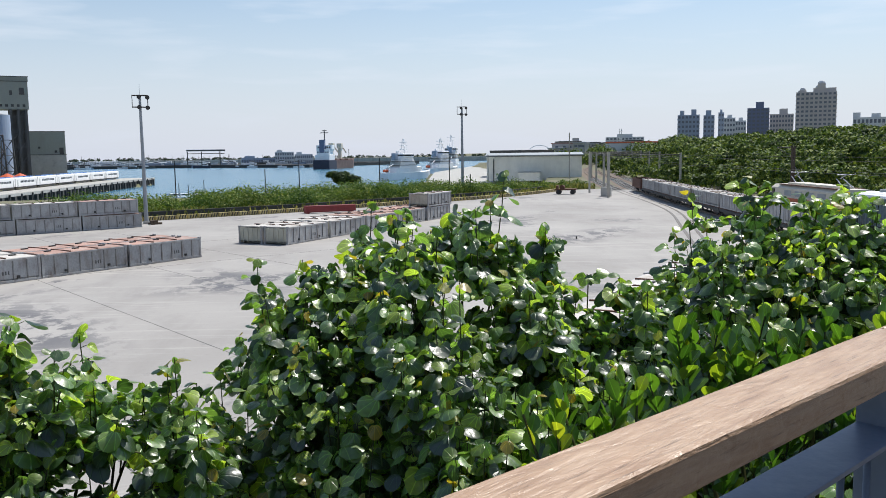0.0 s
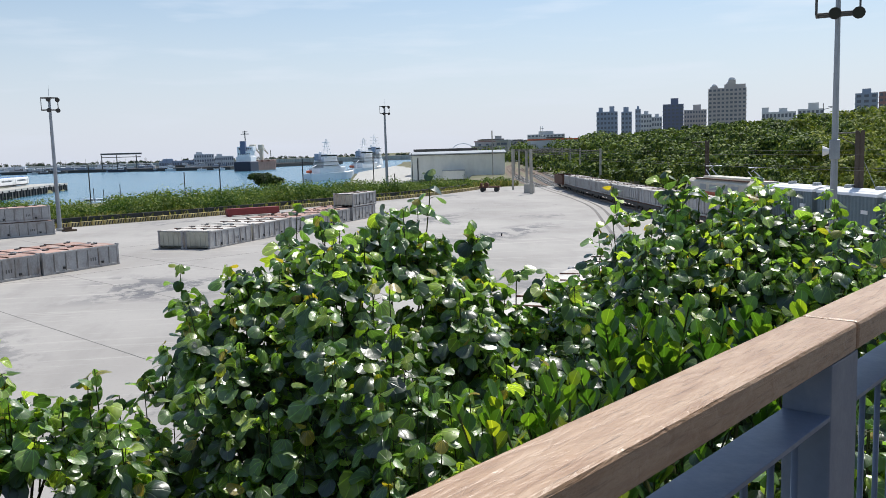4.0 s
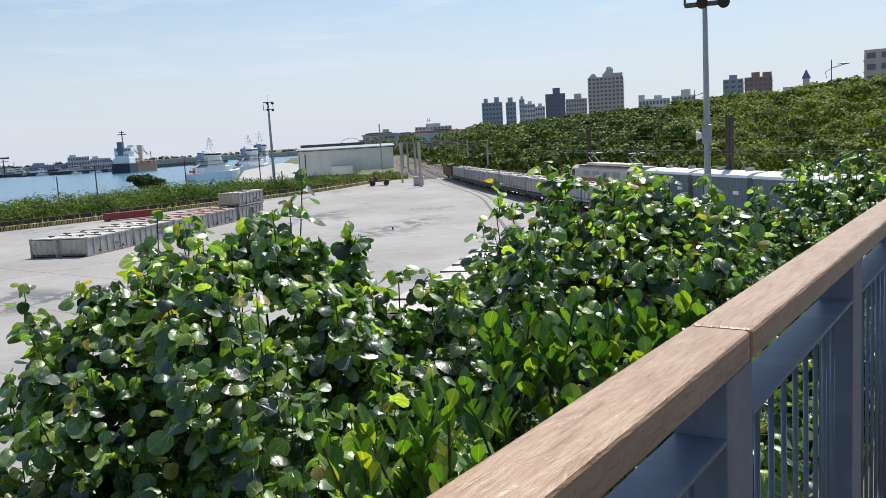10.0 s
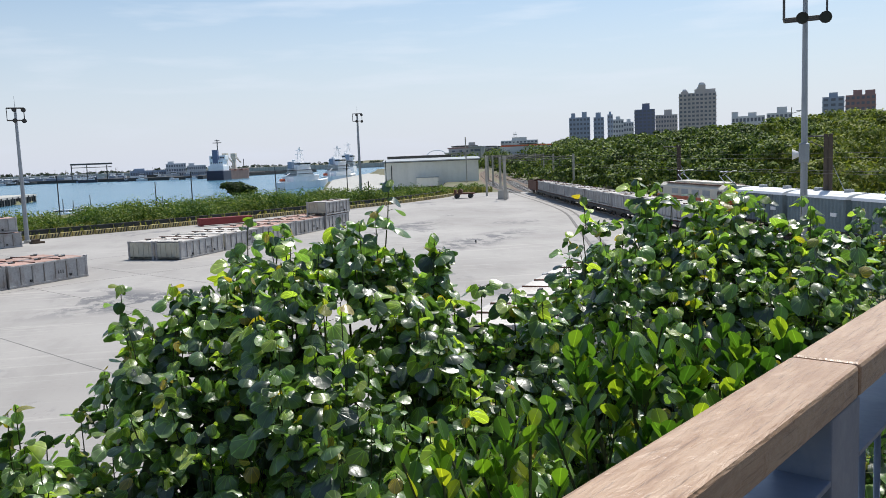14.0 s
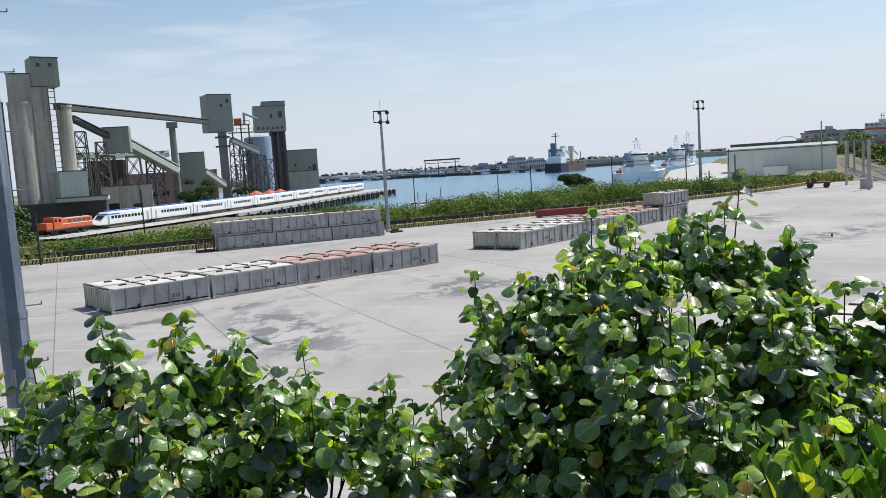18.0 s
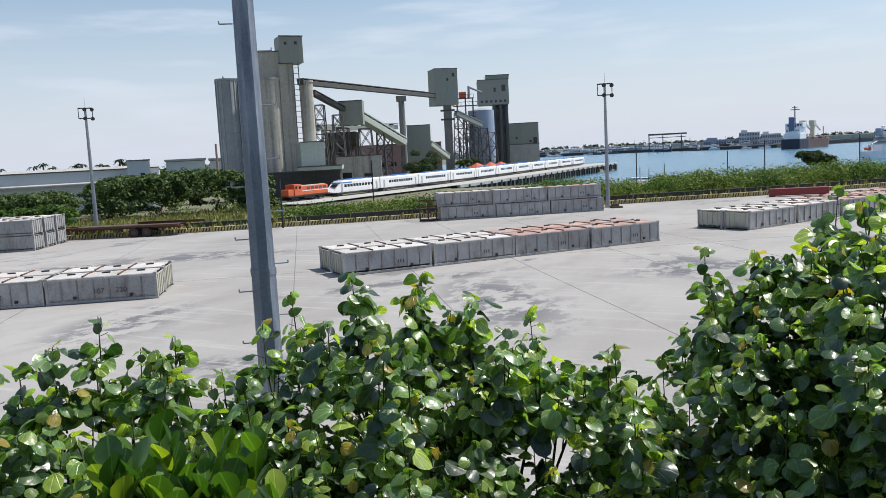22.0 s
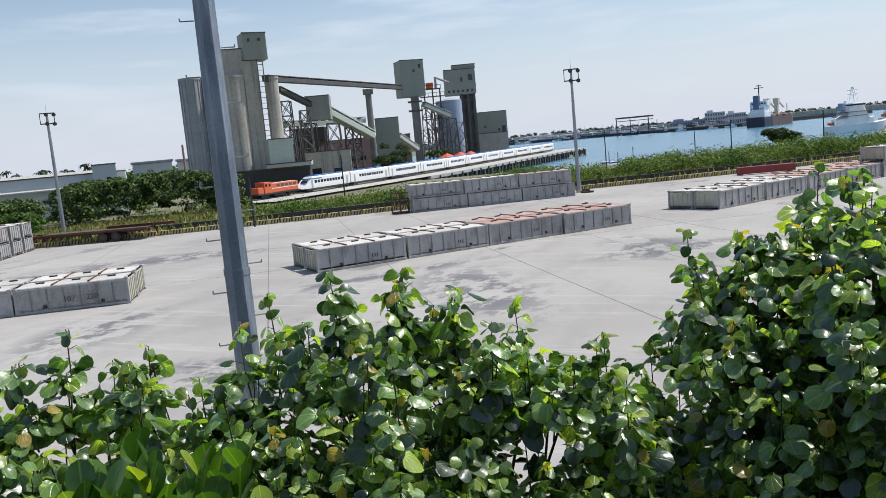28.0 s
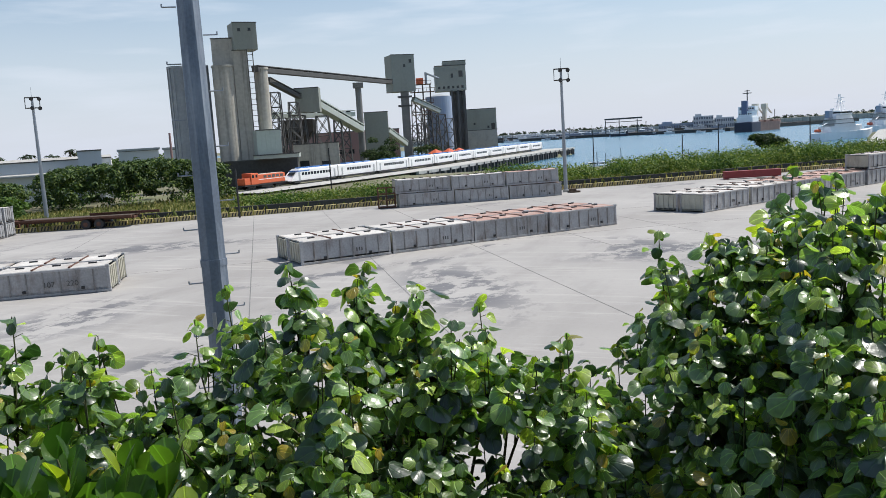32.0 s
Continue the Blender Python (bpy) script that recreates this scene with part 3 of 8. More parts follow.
def spline(points, step):
    """Evenly spaced points along a smooth line through the given ones."""
    p = [Vector((*q, 0)) if len(q) == 2 else Vector(q) for q in points]
    p = [2 * p[0] - p[1], *p, 2 * p[-1] - p[-2]]
    fine = []
    for i in range(1, len(p) - 2):
        for k in range(40):
            t = k / 40
            fine.append(0.5 * ((2 * p[i]) + (p[i + 1] - p[i - 1]) * t + (2 * p[i - 1] - 5 * p[i] + 4 * p[i + 1] - p[i + 2]) * t * t
                               + (3 * p[i] - p[i - 1] - 3 * p[i + 1] + p[i + 2]) * t ** 3))
    fine.append(p[-2])
    out, run = [fine[0]], 0.0
    for a, b in zip(fine, fine[1:]):
        s = (b - a).length
        while run + s >= step:
            a = a + (b - a) * ((step - run) / s)
            s = (b - a).length
            run = 0.0
            out.append(a.copy())
        run += s
    return out


rng = np.random.default_rng(7)


def scatter_mesh(name, shape, faces, pos, nrm, size, mat, spin=None):
    """Joins many copies of a small blade (verts in its own xy plane, x along its length) at pos, facing nrm."""
    shape = np.asarray(shape, float)
    k, m = len(pos), len(shape)
    nrm = nrm / np.maximum(np.linalg.norm(nrm, axis=1, keepdims=True), 1e-6)
    if spin is None:
        spin = rng.normal(size=(k, 3))
    u = spin - (spin * nrm).sum(1, keepdims=True) * nrm
    u /= np.maximum(np.linalg.norm(u, axis=1, keepdims=True), 1e-6)
    v = np.cross(nrm, u)
    co = pos[:, None] + size[:, None, None] * (shape[None, :, 0:1] * u[:, None] + shape[None, :, 1:2] * v[:, None] + shape[None, :, 2:3] * nrm[:, None])
    fl = np.asarray(faces)
    allf = (fl[None] + (np.arange(k) * m)[:, None, None]).reshape(-1, fl.shape[1])
    me = fast_mesh(name, co.reshape(-1, 3), allf, mat)
    me.attributes.new("blade", 'FLOAT_VECTOR', 'POINT').data.foreach_set("vector", np.tile(shape, (k, 1)).astype(np.float32).ravel())
    return me


def fast_mesh(name, co, faces, mat, smooth_faces=True):
    """A mesh from arrays of corners and of faces that all have the same number of corners."""
    me = bpy.data.meshes.new(name)
    faces = np.asarray(faces, np.int32)
    me.vertices.add(len(co))
    me.vertices.foreach_set("co", np.asarray(co, np.float32).ravel())
    me.loops.add(faces.size)
    me.loops.foreach_set("vertex_index", faces.ravel())
    me.polygons.add(len(faces))
    me.polygons.foreach_set("loop_start", np.arange(0, faces.size, faces.shape[1], dtype=np.int32))
    me.polygons.foreach_set("use_smooth", np.full(len(faces), smooth_faces))
    me.update(calc_edges=True)
    me.materials.append(mat)
    return me


def rods(name, segs, mat):
    """Many thin three-sided rods, each (a, b, radius at a, radius at b), as one mesh."""
    a = np.array([s[0][:] for s in segs])
    b = np.array([s[1][:] for s in segs])
    ra = np.array([s[2] for s in segs])[:, None]
    rb = np.array([s[3] for s in segs])[:, None]
    d = b - a
    d /= np.maximum(np.linalg.norm(d, axis=1, keepdims=True), 1e-6)
    e = np.cross(d, np.where(np.abs(d[:, 2:3]) > 0.9, (1.0, 0, 0), (0, 0, 1.0)))
    e /= np.maximum(np.linalg.norm(e, axis=1, keepdims=True), 1e-6)
    f = np.cross(d, e)
    vs = []
    for base, r in ((a, ra), (b, rb)):
        for k in range(3):
            c, s_ = math.cos(2.094 * k), math.sin(2.094 * k)
            vs.append(base + r * (c * e + s_ * f))
    co = np.stack(vs, 1).reshape(-1, 3)
    q = np.array([(0, 1, 4, 3), (1, 2, 5, 4), (2, 0, 3, 5)])
    return fast_mesh(name, co, (q[None] + (np.arange(len(segs)) * 6)[:, None, None]).reshape(-1, 4), mat)


SPRAY = [(-0.1, -0.05, 0), (0.5, -0.45, 0.12), (1.05, 0.05, -0.1), (0.42, 0.45, 0.1)]
SPRAY_F = [(0, 1, 2, 3)]


def crown_points(centres, radii, per, flat=0.75, fill=0.22, jitter=0.55):
    """Leaf places in uneven crowns: most near the shell, some inside; with outward normals."""
    pos, nrm = [], []
    for c, r, k in zip(centres, radii, per):
        d = rng.normal(size=(k, 3))
        d[:, 2] = np.abs(d[:, 2]) * 0.95 - 0.25 * np.linalg.norm(d, axis=1)
        d /= np.linalg.norm(d, axis=1, keepdims=True)
        # lumps on the crown
        lump = 1 + 0.3 * np.sin(d[:, 0] * 7 + c[0]) * np.cos(d[:, 1] * 6 + c[1]) + 0.12 * np.sin(d[:, 2] * 11 + c[0] * 3)
        rad = r * lump * (1 - fill * rng.random(k) ** 2)
        pos.append(np.asarray(c) + d * rad[:, None] * (1, 1, flat))
        nrm.append(d + rng.normal(size=(k, 3)) * jitter + (0, 0, 0.35))
    return np.concatenate(pos), np.concatenate(nrm)

# ---- ground, water, yard ----
WATER = -5.5
CURB = [(-104, 42), (-92, 50), (-78, 59.7), (-65, 68.3), (-45, 83), (-28, 97.6), (-12, 108.6), (2, 121), (15, 132.5), (26, 146), (33, 158)]
curb_line = spline(CURB, 1.3)
TRACK_A = [(14, 30), (20, 50), (27.5, 76), (33.5, 98), (37.6, 122), (41.5, 150), (52.5, 214), (75, 320), (105, 430)]      # sunk in the yard
TRACK_B = [(28.5, 20), (31.5, 50), (34.6, 78), (38.5, 108), (42.9, 137), (49, 172), (58, 215), (79, 318), (109, 428)]     # under the low wagons
TRACK_C = [(34, 5), (36.0, 30), (37.6, 55), (39.6, 82), (43.6, 112), (48.5, 145), (54, 176), (62, 217), (83, 318), (113, 428)]  # under the goods train


def curb_y(x):
    return float(np.interp(x, [p[0] for p in CURB], [p[1] for p in CURB]))


def forest_x(y):
    return float(np.interp(y, [0, 60, 120, 160, 205, 340, 600, 1200], [48, 49, 52, 56, 63, 88, 150, 300]))


def smooth(a, b, x):
    t = min(1.0, max(0.0, (x - a) / (b - a)))
    return t * t * (3 - 2 * t)


def quay_x(y):
    return float(np.interp(y, [235, 300, 430, 545, 700, 950, 3000], [8, 10, 19, 42, 74, 125, 500]))


def in_basin(x, y):
    if y < 215 or y > 985:
        return y >= 985 and x > -1500 and y < 4200 and (x < quay_x(y) + 80)
    return (x > (-114 if y < 418 else -420)) and x < quay_x(y)


def land(x, y):
    if in_basin(x, y):
        return -9.0
    d = math.hypot(x, y)
    z = -0.06
    if y > curb_y(x) and x < 36 + max(0.0, min(24.0, (y - 200) * 0.2)):
        z = -0.25 - 2.4 * smooth(6, 70, y - curb_y(x))
    fx = forest_x(y)
    if x > fx - 4:
        z = 7.0 * smooth(-4, 75, x - fx) + 9 * smooth(150, 700, x - fx)
    # planted bank below the terrace
    side = -0.622 * x + 0.783 * y
    bank = 4.9 * (1 - smooth(3.6, 9.5, side)) - 0.06
    if x > 14:
        bank = (bank + 0.06) * (1 - smooth(14, 26, x)) - 0.06
    return max(z, bank) if bank > 0 else z


bm = bmesh.new()
rings = [0.3] + [2.0 * 1.058 ** i for i in range(137)]
NA = 540
prev = None
for r in rings:
    row = []
    for k in range(NA):
        a = 2 * math.pi * k / NA
        x, y = -math.sin(a) * r, math.cos(a) * r
        row.append(bm.verts.new((x, y, land(x, y))))
    if prev:
        for k in range(NA):
            bm.faces.new((prev[k], row[k], row[(k + 1) % NA], prev[(k + 1) % NA]))
    prev = row
bmesh.ops.recalc_face_normals(bm, faces=bm.faces[:])
if bm.faces[0].normal.z < 0:
    bmesh.ops.reverse_faces(bm, faces=bm.faces[:])
ground = part("ground", bm, M["soil"], smooth=True)
tagged(ground, "dry soil and grass round a harbour yard", "ground", kind="structure")

bm = bmesh.new()
bmesh.ops.create_grid(bm, x_segments=2, y_segments=2, size=4600)
water = part("water", bm, M["water"])
water.location.z = WATER
tagged(water, "calm blue-green harbour water with small ripples", "water", kind="structure")

# the concrete yard inside the kerb line
bm = bmesh.new()
near_edge = [(40, -40), (35, 0), (34.5, 30), (35.5, 55), (37.4, 80), (41, 108), (45.2, 132), (47, 150), (42, 160)]
far_edge = [(p.x, p.y) for p in curb_line[::-1]]
edge = near_edge + far_edge + [(-130, 20), (-150, -40)]
f = bm.faces.new([bm.verts.new((x, y, 0)) for x, y in edge])
if f.normal.z < 0:
    bmesh.ops.reverse_faces(bm, faces=[f])
bmesh.ops.triangulate(bm, faces=bm.faces[:])
yard = part("pavement", bm, M["yard"])
tagged(yard, "stained grey concrete yard with tyre marks", "pavement", kind="structure")


def seam(a, b, w=0.09):
    d = (Vector((*b, 0)) - Vector((*a, 0)))
    L = d.length
    ob = part("slab_joint", boxes((0, L, -w / 2, w / 2, 0.0, 0.004)), M["joint"], yard)
    ob.matrix_world = heading((*a, 0), (*b, 0))
    return ob


# expansion joints that part the slabs
u1, u2 = Vector((0.80, 0.60, 0)), Vector((-0.60, 0.80, 0))
for k in (1, 2, 4):
    p0 = Vector((-20, 36, 0)) + u2 * (13.5 * k)
    a0 = p0 - u1 * 60
    b0 = p0 + u1 * 42
    inside = [p0 + u1 * s for s in range(-60, 43) if (p0 + u1 * s).y < curb_y((p0 + u1 * s).x) - 1 and -100 < (p0 + u1 * s).x < 26]
    a0, b0 = (inside[0], inside[-1]) if inside else (p0, p0)
    if (b0 - a0).length > 4:
        seam(a0[:2], b0[:2], 0.05)
for o in (-15.1, -0.8, 6.5, 13.5, 20.8, 28.0):
    p0 = u1 * o + u2 * 40
    inside = [p0 + u2 * q for q in range(-40, 71) if 14 < (p0 + u2 * q).y < curb_y((p0 + u2 * q).x) - 1]
    if len(inside) > 4:
        seam(inside[0][:2], inside[-1][:2], 0.05)

# ---- kerb of striped blocks ----
curb = tagged(new("kerb"), "row of yellow and black striped concrete kerb blocks", "kerb", kind="structure")
bm = boxes((-0.56, 0.56, -0.2, 0.2, 0, 0.52), bevel=0.03)
block_me = link_mesh("kerb_block", bm, M["curb_yellow"])
bm = bmesh.new()
for k in range(3):
    x = -0.36 + 0.32 * k
    v = [bm.verts.new(c) for c in ((x - 0.02, -0.204, 0.05), (x + 0.12, -0.204, 0.05), (x + 0.26, -0.204, 0.47), (x + 0.12, -0.204, 0.47))]
    w = [bm.verts.new((q.co.x, -0.196, q.co.z)) for q in v]
    bm.faces.new(v)
    bm.faces.new(w[::-1])
    for i in range(4):
        bm.faces.new((v[i], w[i], w[(i + 1) % 4], v[(i + 1) % 4]))
bmesh.ops.recalc_face_normals(bm, faces=bm.faces[:])
stripe_me = link_mesh("stripe", bm, M["curb_black"])
for a, b in zip(curb_line, curb_line[1:]):
    o = part("kerb_block", block_me, None, curb)
    o.matrix_world = heading(a, b) @ Matrix.Translation((0.65, 0, 0))
    s = part("stripe", stripe_me, None, o)

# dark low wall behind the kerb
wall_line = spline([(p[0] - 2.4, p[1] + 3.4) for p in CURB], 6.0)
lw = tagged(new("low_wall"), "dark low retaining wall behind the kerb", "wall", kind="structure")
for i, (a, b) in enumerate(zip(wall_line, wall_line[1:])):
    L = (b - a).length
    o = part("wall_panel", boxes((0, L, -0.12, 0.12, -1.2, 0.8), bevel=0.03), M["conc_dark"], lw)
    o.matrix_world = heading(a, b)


# ---- tracks ----
def track(name, line, z, label, sleepers=True, y0=-1e9, y1=1e9):
    pts = [p for p in spline(line, 2.0) if y0 < p.y < y1]
    t = tagged(new(name), label, "railway track", kind="structure")
    if sleepers:
        part("track_bed", strip(pts, (-1.9, 1.9), z - 0.06), M["ballast"], t)
        me = link_mesh("sleeper", boxes((-0.12, 0.12, -1.2, 1.2, -0.1, 0.06), bevel=0.015), M["conc"])
        fine = [p for p in spline(line, 1.3) if max(y0, 128) < p.y < min(y1, 225)]
        for a, b in zip(fine, fine[1:]):
            part("sleeper", me, None, t).matrix_world = heading(Vector((a.x, a.y, z)), Vector((b.x, b.y, z)))
    for o in (-0.535, 0.535):
        bm = bmesh.new()
        prev = None
        for i, p in enumerate(pts):
            d = (pts[min(i + 1, len(pts) - 1)] - pts[max(i - 1, 0)]).normalized()
            nr = Vector((-d.y, d.x, 0))
            q = p + nr * o
            zz = z + (0.15 if sleepers else 0.012)
            row = [bm.verts.new((*(q + nr * s).xy, h)) for s, h in ((-0.035, z - 0.03), (-0.035, zz), (0.035, zz), (0.035, z - 0.03))]
            if prev:
                for k in range(3):
                    bm.faces.new((prev[k], row[k], row[k + 1], prev[k + 1]))
            prev = row
        bmesh.ops.recalc_face_normals(bm, faces=bm.faces[:])
        part("rail", bm, M["rail_steel"], t)
        if not sleepers:
            part("flange_groove", strip(pts, (o - 0.2, o + 0.12), z + 0.004), M["joint"], t)
    return pts


track("track_yard", TRACK_A, 0.0, "rails sunk into the concrete yard", False, 26, 152)
track("track_far", TRACK_A, 0.02, "brown ballasted railway track", True, 152, 430)
track("track_siding", TRACK_B, 0.02, "brown ballasted siding track", True, 22, 430)
track("track_main", TRACK_C, 0.06, "brown ballasted main track", True, 6, 430)

# ---- half-height containers ----
CL, CW, CH = 5.98, 2.44, 1.44


def container_master(name, lid_mat, label, writing=False, end_mat=None, plain=False):
    c = thing(name, label, "container", Matrix())
    e = end_mat or M["box_grey"]
    # open-topped tub with thick walls
    part("floor_pan", boxes((0.05, CL - 0.05, 0.05, CW - 0.05, 0.14, 0.26)), M["box_grey"], c)
    for y0, y1 in ((0.05, 0.11), (CW - 0.11, CW - 0.05)):
        ys = 0.0 if y0 < 1 else CW - 0.07
        ribs = [(CL * k / 7 - 0.035, CL * k / 7 + 0.035, ys, ys + 0.07, 0.14, CH - 0.12) for k in range(1, 7)] if plain else []
        part("side_wall", boxes((0.1, CL - 0.1, y0, y1, 0.12, CH - 0.1), *ribs), M["box_grey"], c)
    for x0, x1 in ((0.05, 0.11), (CL - 0.11, CL - 0.05)):
        xs = 0.0 if x0 < 1 else CL - 0.07
        ribs = [(xs, xs + 0.07, CW * k / 5 - 0.04, CW * k / 5 + 0.04, 0.14, CH - 0.12) for k in range(1, 5)] if plain else []
        part("end_wall", boxes((x0, x1, 0.1, CW - 0.1, 0.12, CH - 0.1), *ribs), e, c)
    me = link_mesh("corner_post", boxes((-0.08, 0.08, -0.08, 0.08, 0.0, CH + 0.04), (-0.1, 0.1, -0.1, 0.1, 0, 0.13), (-0.1, 0.1, -0.1, 0.1, CH - 0.08, CH + 0.05), bevel=0.012), M["box_grey"])
    for x in (0.1, CL - 0.1):
        for y in (0.1, CW - 0.1):
            part("corner_post", me, None, c).location = (x, y, 0)
    me = link_mesh("top_rail", boxes((0.18, CL - 0.18, -0.05, 0.05, CH - 0.14, CH - 0.02), bevel=0.012), M["box_grey"])
    me2 = link_mesh("bottom_rail", boxes((0.18, CL - 0.18, -0.06, 0.06, 0.02, 0.16), bevel=0.012), M["box_grey"])
    for y in (0.06, CW - 0.06):
        part("top_rail", me, None, c).location = (0, y, 0)
        part("bottom_rail", me2, None, c).location = (0, y, 0)
    rib = link_mesh("side_rib", boxes((-0.035, 0.035, -0.035, 0.035, 0.14, CH - 0.12), bevel=0.008), M["box_rib_shaded"])
    for k in range(1, 1 if plain else 7):
        for y in (0.035, CW - 0.035):
            part("side_rib", rib, None, c).location = (CL * k / 7, y, 0)
    erib = link_mesh("end_rib", boxes((-0.035, 0.035, -0.04, 0.04, 0.14, CH - 0.12), bevel=0.008), e)
    for k in range(1, 1 if plain else 5):
        for x in (0.035, CL - 0.035):
            part("end_rib", erib, None, c).location = (x, CW * k / 5, 0)
    # three lids, a little domed, and their dark hinge bars
    for k in range(3):
        x0 = 0.16 + k * (CL - 0.32) / 3
        x1 = x0 + (CL - 0.32) / 3 - 0.07
        bm = bmesh.new()
        prism(bm, [(0.1, CH - 0.06), (CW - 0.1, CH - 0.06), (CW - 0.12, CH), (CW / 2, CH + 0.035), (0.12, CH)], x1 - x0, Matrix.Translation((x0, 0, 0)))
        part("lid", bm, lid_mat, c)
        if k:
            part("lid_bar", boxes((x0 - 0.09, x0 + 0.03, 0.16, CW - 0.16, CH + 0.0, CH + 0.07), bevel=0.015), M["rust"], c)
        part("lid_handle", boxes((x0 + 0.75, x0 + 1.2, CW * 0.5 - 0.07, CW * 0.5 + 0.07, CH + 0.03, CH + 0.11), bevel=0.02), M["dark"], c)
    if plain:
        return c
    lug = link_mesh("lifting_lug", boxes((-0.09, 0.09, -0.05, 0.03, -0.07, 0.09), bevel=0.02), M["dark"])
    for x in (CL * 0.26, CL * 0.76):
        for y, rz in ((0.0, 0), (CW, 180)):
            o = part("lifting_lug", lug, None, c)
            o.matrix_world = pose(x, y, 0.33, 0, 0, rz)
    if writing:
        for k in range(3):
            part("number_bar", boxes((3.62 + k * 0.17, 3.62 + k * 0.17 + 0.07, 0.035, 0.046, 0.5, 0.72)), M["steel_dark"], c)
    return c


grey_box = container_master("container", M["box_lid"], "grey half-height steel container with white lids on the yard", True, M["box_cream"])
rust_box = container_master("container", M["box_lid_red"], "grey half-height steel container with rusty red lids on the yard", True)
plain_box = container_master("container", M["box_lid"], "grey half-height steel container with pale lids", plain=True)
tagged(plain_box, group="half-height containers")
tagged(grey_box, group="half-height containers")
tagged(rust_box, group="half-height containers")
used_masters = set()


def put_box(m, rusty=False, plain=False):
    src = plain_box if plain else rust_box if rusty else grey_box
    if src not in used_masters:
        used_masters.add(src)
        src.matrix_world = m
        return src
    return copy_thing(src, m)


def row(p, q, n, wide=1, high=1, gap_x=0.06, gap_y=0.25, rusty=lambda i, j: False, z=0.0, skip=(), plain=False):
    """Containers nose to tail from p towards q, in parallel lanes to the left and in layers."""
    base = heading((*p, z), (*q, z))
    made = []
    for k in range(high):
        for j in range(wide):
            for i in range(n):
                if (i, j, k) in skip:
                    continue
                jx, jy = random.uniform(-0.06, 0.06), random.uniform(-0.08, 0.08)
                m = base @ Matrix.Translation((i * (CL + gap_x) + jx - 0.35 * k * (wide == 1), j * (CW + gap_y) + jy, k * (CH + 0.06))) @ Matrix.Rotation(random.uniform(-0.008, 0.008), 4, 'Z')
                made.append(put_box(m, rusty(i, j), plain))
    return made


random.seed(3)
row((-28.6 - 0.61 * 0.15, 42.05 - 0.79 * 0.15), (-14.0, 60.9), 1, 2, 1, 0.03, 0.3)             # middle row, its first pair a little apart
row((-28.6, 42.05), (-14.0, 60.9), 4, 2, 1, 0.03, 0.3, lambda i, j: i >= 2, skip=((0, 0, 0), (0, 1, 0)))
near_row = row((-35.4 - 0.815 * 17.9, 33.3 - 0.58 * 17.9), (-35.4, 33.3), 3, 2, 1, 0.02, 0.4)           # nearest row
row((-41.0, 78.6), (-26.0, 89.4), 3, 1, 2, 0.1, 0.2, lambda i, j: i == 2)                                          # pair stack by the kerb
row((-70.7 - 0.846 * 24.2, 52.1 - 0.533 * 24.2), (-70.7, 52.1), 4, 3, 2, 0.08, 0.55, plain=True)              # far stack
row((-8.55, 68.0), (6.8, 95.9), 5, 2, 1, 0.42, 0.15, lambda i, j: i >= 2)                       # long row
row((6.8 - 0.482 * 6.0, 95.9 - 0.876 * 6.0), (6.8, 95.9), 1, 1, 1, 0.1, 0.15, z=CH + 0.05)      # one on top at its far end
row((9.7, 25.6), (15.1, 34.0), 3, 2, 1, 0.1, 0.3)                                                # by the bank

# the nearest row carries real numbers instead
for c in near_row:
    for o in [o for o in c.children if o.name.startswith("number_bar")]:
        bpy.data.objects.remove(o)

# ---- silos and the plant beyond the quay ----
def place(az, d, z=0.0, turn=None):
    """Pose with x to the right, y away from the terrace."""
    return Matrix.Translation(at(az, d, z)) @ Matrix.Rotation(radians(az if turn is None else turn), 4, 'Z')


def span(az0, az1, d):
    return d * math.tan(radians(abs(az0 - az1) / 2)) * 2


PLANT_TURN = 27.0
LOW = -2.2                                # level of the quay land


def silo(az, d, r, top, label, mat, ribs=False):
    s = thing("silo", label, "silo", place(az, d, LOW), "storage silos")
    bm = bmesh.new()
    bmesh.ops.create_cone(bm, cap_ends=True, segments=40, radius1=r, radius2=r, depth=top - LOW)
    bmesh.ops.translate(bm, vec=(0, 0, (top - LOW) / 2), verts=bm.verts[:])
    part("shell", bm, mat, s, smooth=False)
    bm = bmesh.new()
    bmesh.ops.create_cone(bm, cap_ends=True, segments=40, radius1=r + 0.2, radius2=r + 0.2, depth=0.5)
    part("top_slab", bm, mat, s).location.z = top - LOW
    if ribs:
        me = link_mesh("wall_rib", boxes((-0.12, 0.12, -r - 0.22, -r + 0.05, 0, top - LOW - 0.3)), mat)
        for k in range(14):
            part("wall_rib", me, None, s).rotation_euler.z = 2 * math.pi * k / 14
    return s


silo(41.35, 226, 2.6, height(5.45, 226), "tall blue-grey silo with ribbed walls", M["silo_grey"], True)
silo(40.15, 229, 2.6, height(5.45, 229), "tall blue-grey silo with ribbed walls", M["silo_grey"], True)
silo(38.55, 226, 2.75, height(5.42, 226), "tall pale concrete silo with dark streaks beside the lift tower", M["silo_concrete"])
silo(36.15, 228, 1.75, height(5.18, 228), "slim pale concrete silo beside the lift tower", M["silo_concrete"])


